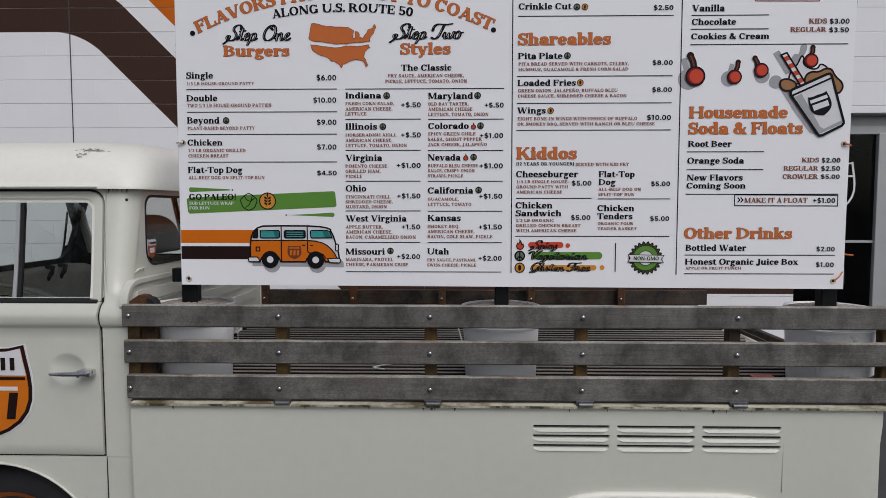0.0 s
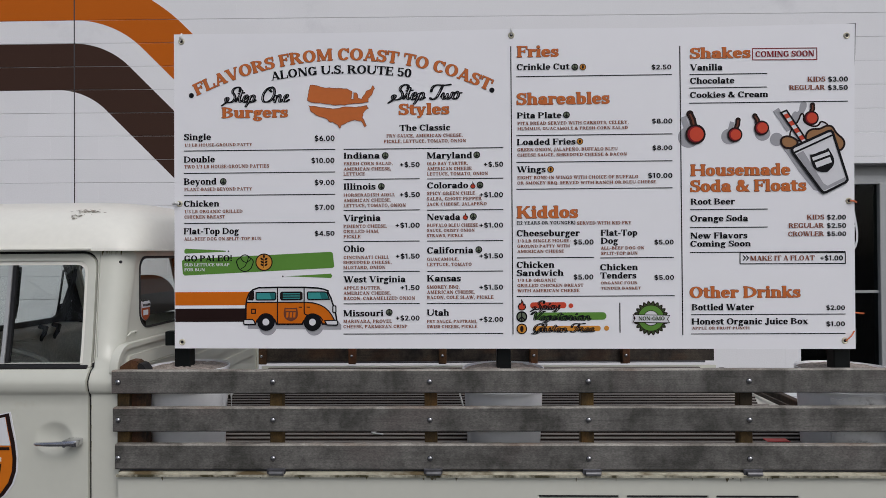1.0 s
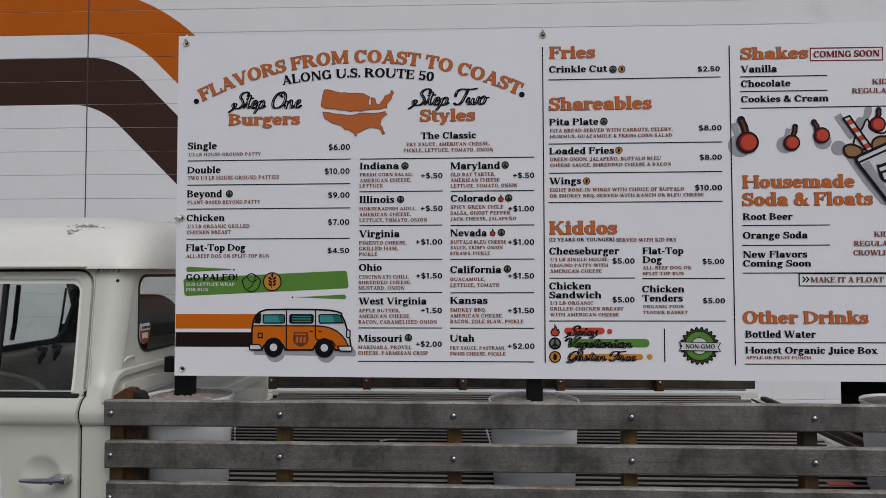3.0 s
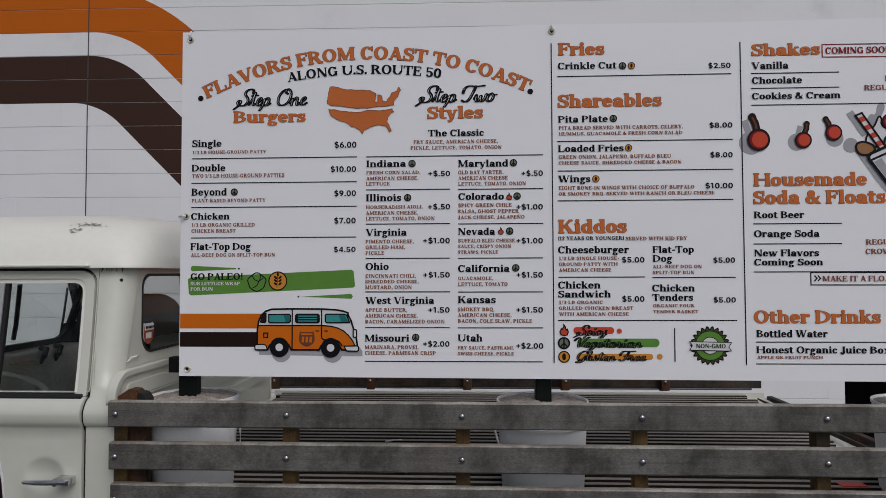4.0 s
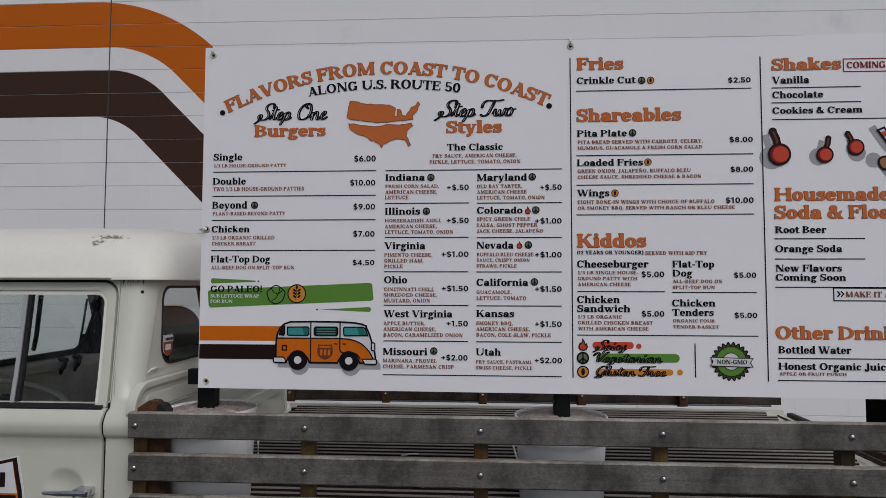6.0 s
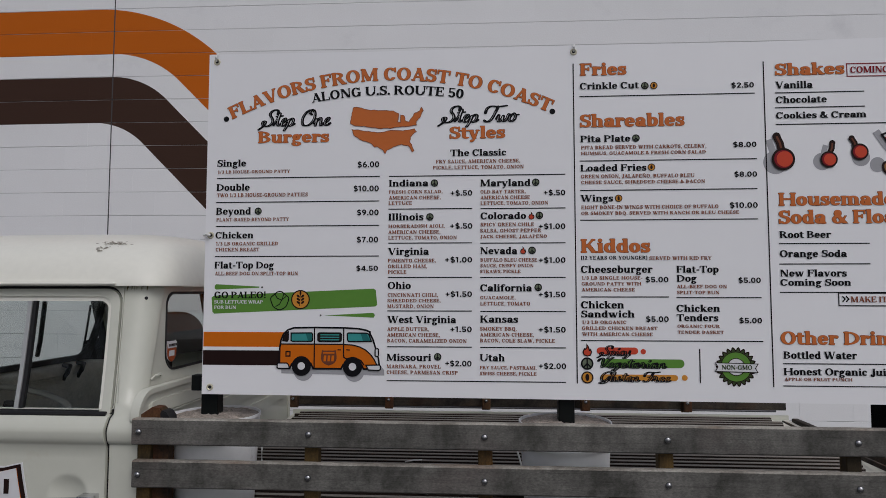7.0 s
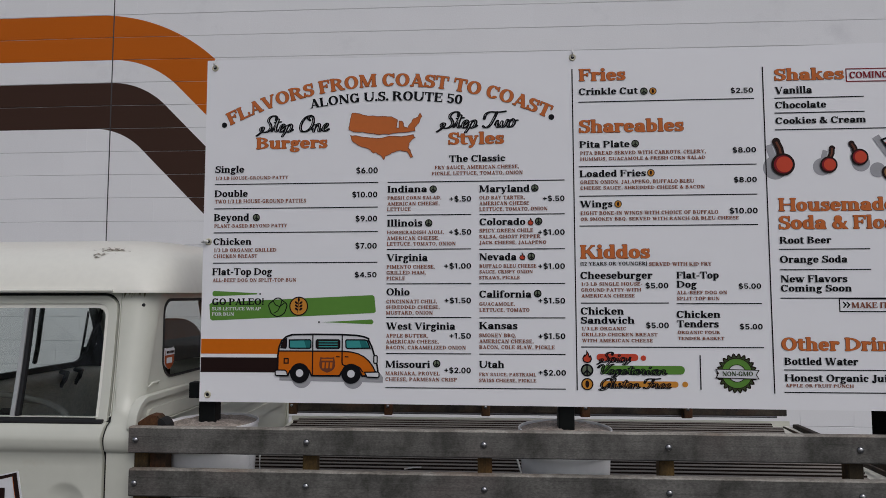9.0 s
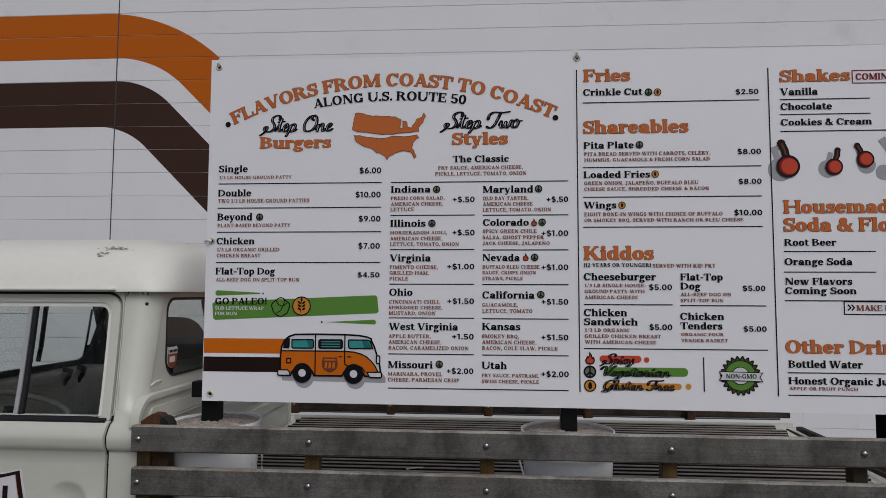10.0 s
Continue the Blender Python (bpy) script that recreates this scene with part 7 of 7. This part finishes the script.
part("cord", tube([(2.628, 0.180, 1.497), (2.648, 0.176, 1.494), (2.664, 0.180, 1.493)], 0.0028, 8), cord_mat, board, "orange cord")
part("tie", tube([(0.155, 0.128, 1.913), (0.148, 0.120, 1.915), (0.135, 0.126, 1.912)], 0.005, 8), white_tie, board)
part("tie", tube([(0.164, 0.128, 2.514), (0.166, 0.118, 2.524), (0.168, 0.128, 2.541)], 0.003, 8), white_tie, board)
part("tie", tube([(1.382, 0.128, 2.518), (1.381, 0.118, 2.528), (1.382, 0.130, 2.542)], 0.003, 8), white_tie, board)

# ---- building wall ----
WALL_Y, BH, BL = 3.500, 0.2108, 0.4216
DOOR_X0, DOOR_X1, DOOR_Z1 = 4.175, 6.20, 2.495
CTRL_X, COURSE0 = -2.289, 3.236 - 15 * 0.2108
FALL = 0.0065  # the courses have settled a little towards the shop door
wall = bmesh.new()
for x0, x1, z0, z1 in ((-14, DOOR_X0, -0.1, 6.3), (DOOR_X0, DOOR_X1, DOOR_Z1, 6.3), (DOOR_X1, 16, -0.1, 6.3)):
    add_box(wall, x0, x1, WALL_Y + 0.004, WALL_Y + 0.20, z0, z1)
wall_ob = tagged(part("wall_north", wall, joint_mat), "white painted concrete block wall with orange and brown mural bands", "wall", kind="structure")


def block_mesh(length, height):
    bm = bmesh.new()
    l, h, e = length / 2, height / 2 - 0.0018, 0.0022
    f = [bm.verts.new(p) for p in ((-l + 0.0002, 0, -h + e), (l - 0.0002, 0, -h + e), (l - 0.0002, 0, h - e), (-l + 0.0002, 0, h - e))]
    b = [bm.verts.new(p) for p in ((-l, e, -h), (l, e, -h), (l, e, h), (-l, e, h))]
    d = [bm.verts.new(p) for p in ((-l, 0.02, -h), (l, 0.02, -h), (l, 0.02, h), (-l, 0.02, h))]
    bm.faces.new(f)
    for a, c in ((f, b), (b, d)):
        for k in range(4):
            bm.faces.new((a[k], a[(k + 1) % 4], c[(k + 1) % 4], c[k]))
    return bm


cache = {}


def block_data(length, height):
    key = (round(length, 3), round(height, 3))
    if key not in cache:
        cache[key] = finish(block_mesh(*key), block_mat, "block")
    return cache[key]


rest_v, rest_f = [], []
placed = 0
rnd = random.Random(4)
for c in range(-1, 30):
    z0 = COURSE0 + (c - 0) * BH
    z1 = z0 + BH
    spans = []
    x = CTRL_X + 0.006 + (0 if c % 2 else -BL / 2)
    while x < 15.5:
        a, b = max(x, CTRL_X + 0.006), x + BL
        spans.append((a, b))
        x += BL
    x = CTRL_X - 0.006 - (0 if c % 2 else -BL / 2)
    while x > -13.5:
        a, b = x - BL, min(x, CTRL_X - 0.006)
        spans.append((a, b))
        x -= BL
    for a, b in spans:
        settle = -FALL * max(0.0, (a + b) / 2 - CTRL_X)
        w0, w1 = z0 + settle, z1 + settle
        pieces = [(a, b, w0, w1)]
        if w0 < DOOR_Z1 and b > DOOR_X0 and a < DOOR_X1:
            if w1 > DOOR_Z1 + 0.02:
                pieces = [(a, b, DOOR_Z1, w1)]
            elif a < DOOR_X0 - 0.02:
                pieces = [(a, DOOR_X0, w0, w1)]
            elif b > DOOR_X1 + 0.02:
                pieces = [(DOOR_X1, b, w0, w1)]
            else:
                pieces = []
        for p0, p1, q0, q1 in pieces:
            cx, cz = (p0 + p1) / 2, (q0 + q1) / 2
            y = WALL_Y + rnd.uniform(-0.0006, 0.0006)
            near = (-3.7 < cx < -1.0 and 2.2 < cz < 4.9) or (-1.0 < cx < 3.0 and 2.55 < cz < 4.9) or (3.0 < cx < 5.3 and 2.3 < cz < 4.2)
            if near and placed < 300:
                ob = new("block", block_data(p1 - p0, q1 - q0))
                ob.location, ob.parent = (cx, y, cz), wall_ob
                ob.rotation_euler = (0, FALL if cx > CTRL_X else 0.0, 0)
                placed += 1
            else:
                n0 = len(rest_v)
                l, h, e = (p1 - p0) / 2 - 0.0002, (q1 - q0) / 2 - 0.0018, 0.0022
                rest_v += [(cx + sx * (l - 0.0005), y, cz + sz * (h - e)) for sx, sz in ((-1, -1), (1, -1), (1, 1), (-1, 1))]
                rest_v += [(cx + sx * l, y + e, cz + sz * h) for sx, sz in ((-1, -1), (1, -1), (1, 1), (-1, 1))]
                rest_f.append((n0, n0 + 1, n0 + 2, n0 + 3))
                rest_f += [(n0 + k, n0 + 4 + k, n0 + 4 + (k + 1) % 4, n0 + (k + 1) % 4) for k in range(4)]
me = bpy.data.meshes.new("far_blocks")
me.from_pydata(rest_v, [], rest_f)
me.materials.append(block_mat)
ob = tagged(new("far_blocks", me), kind="stuff")
ob.parent = wall_ob
part("control_joint", box(CTRL_X - 0.0068, CTRL_X + 0.0068, WALL_Y + 0.0015, WALL_Y + 0.02, 0, 6.0), sealant, wall_ob)
coping = part("coping", box(-14, 16, WALL_Y - 0.03, WALL_Y + 0.25, 6.3, 6.4, 0.01), wall_trim)
tagged(coping, "white metal coping on the wall", "trim", kind="structure")
roof_deck = part("building_roof", box(-14, 16, WALL_Y + 0.2, WALL_Y + 9, 6.1, 6.25), joint_mat)
tagged(roof_deck, "flat roof of the building", "roof", kind="structure")
shell = bmesh.new()
add_box(shell, -14, 16, WALL_Y + 9, WALL_Y + 9.2, -0.1, 6.3)
add_box(shell, -14, -13.8, WALL_Y + 0.2, WALL_Y + 9, -0.1, 6.3)
add_box(shell, 15.8, 16, WALL_Y + 0.2, WALL_Y + 9, -0.1, 6.3)
tagged(part("wall_back", shell, dark_in), "plain back walls of the building", "wall", kind="structure")

# shop entrance in its recess
door = tagged(part("door_1", box(DOOR_X0, DOOR_X1, WALL_Y + 0.17, WALL_Y + 0.20, 2.33, DOOR_Z1 - 0.002), frame_grey), "dark glazed shop entrance in a grey metal frame", "door", kind="structure")
part("jamb", box(DOOR_X0 + 0.001, DOOR_X0 + 0.05, WALL_Y + 0.10, WALL_Y + 0.20, 0.0, DOOR_Z1 - 0.003, 0.004), frame_grey, door)
part("mullion", box(4.935, 5.095, WALL_Y + 0.10, WALL_Y + 0.20, 0.0, 2.335, 0.006), frame_grey, door)
part("head", box(DOOR_X0 + 0.05, DOOR_X1, WALL_Y + 0.11, WALL_Y + 0.168, 2.325, 2.40, 0.004), frame_grey, door)
part("mid_rail", box(DOOR_X0 + 0.05, 4.935, WALL_Y + 0.125, WALL_Y + 0.165, 1.352, 1.374, 0.003), frame_grey, door)
part("pane", box(DOOR_X0 + 0.05, 4.935, WALL_Y + 0.140, WALL_Y + 0.146, 0.0, 2.33), shop_glass, door)
part("pane", box(5.095, DOOR_X1, WALL_Y + 0.140, WALL_Y + 0.146, 0.0, 2.33), shop_glass, door)
glaze = lambda d: (lambda a, b: Vector((a, WALL_Y + 0.139 - d, b)))
so = shield_outline(4.555, 1.86, 0.42, 0.46)
si = shield_outline(4.555, 1.86, 0.385, 0.425)
part("glass_sticker", ring_plate(so, si, glaze(0.002), (0, 0.001, 0)), ink_white, door, "white shield outline sticker")
part("glass_sticker_rule", fill_plate([(4.375, 1.945), (4.740, 1.945), (4.740, 1.962), (4.375, 1.962)], glaze(0.002), (0, 0.001, 0)), ink_white, door)
for k in range(3):
    part("glass_sticker_mark", fill_plate([(4.640 - 0.09 * k, 1.77), (4.660 - 0.09 * k, 1.77), (4.690 - 0.09 * k, 1.90), (4.667 - 0.09 * k, 1.90)], glaze(0.002), (0, 0.001, 0)), ink_white, door)
tagged(part("shop_floor", box(2, 9, WALL_Y + 0.2, WALL_Y + 6, -0.05, 0.0), dark_in), "dark shop floor", "floor", kind="structure")


# ---- bare trees across the parking lot, seen only as reflections ----
bark = material("grey_bark", (0.10, 0.085, 0.07), 0.9, vary=0.3, scale=12, bump=0.6)


def bare_tree(x, y, height, seed):
    t = thing("bare_tree", "tall leafless tree with grey bark beyond the parking lot", "tree", "bare trees across the lot")
    t.location = (x, y, 0)
    rnd = random.Random(seed)
    trunk_bm, limb_bm = bmesh.new(), bmesh.new()

    def grow(p, d, length, r, depth):
        pts, q, v = [p], p, d
        for _ in range(3):
            v = (v + Vector((rnd.uniform(-0.16, 0.16), rnd.uniform(-0.16, 0.16), rnd.uniform(-0.02, 0.12)))).normalized()
            q = q + v * length / 3
            pts.append(q)
        tube(pts, [r, r * 0.88, r * 0.76, r * 0.62], 5, trunk_bm if depth == 0 else limb_bm)
        if depth < 5:
            for k in range(3 if depth < 4 else 2):
                w = rnd.uniform(0, 6.28)
                n = (v + 0.75 * Vector((math.cos(w), math.sin(w), rnd.uniform(-0.1, 0.5)))).normalized()
                grow(pts[-1] if k else pts[2], n, length * rnd.uniform(0.62, 0.8), r * 0.58, depth + 1)

    grow(Vector((0, 0, 0)), Vector((0, 0, 1)), height * 0.32, height * 0.022, 0)
    part("trunk", trunk_bm, bark, t, smooth=60)
    part("limbs", limb_bm, bark, t, smooth=60)


for x, y, height, seed in ((-11.0, -13.0, 15.5, 3), (-15.5, -14.0, 17.0, 8), (-8.0, -17.0, 17.0, 5), (-20.0, -19.0, 18.0, 9), (-13.0, -21.0, 18.5, 12), (-26.0, -23.0, 18.0, 14)):
    bare_tree(x, y, height, seed)
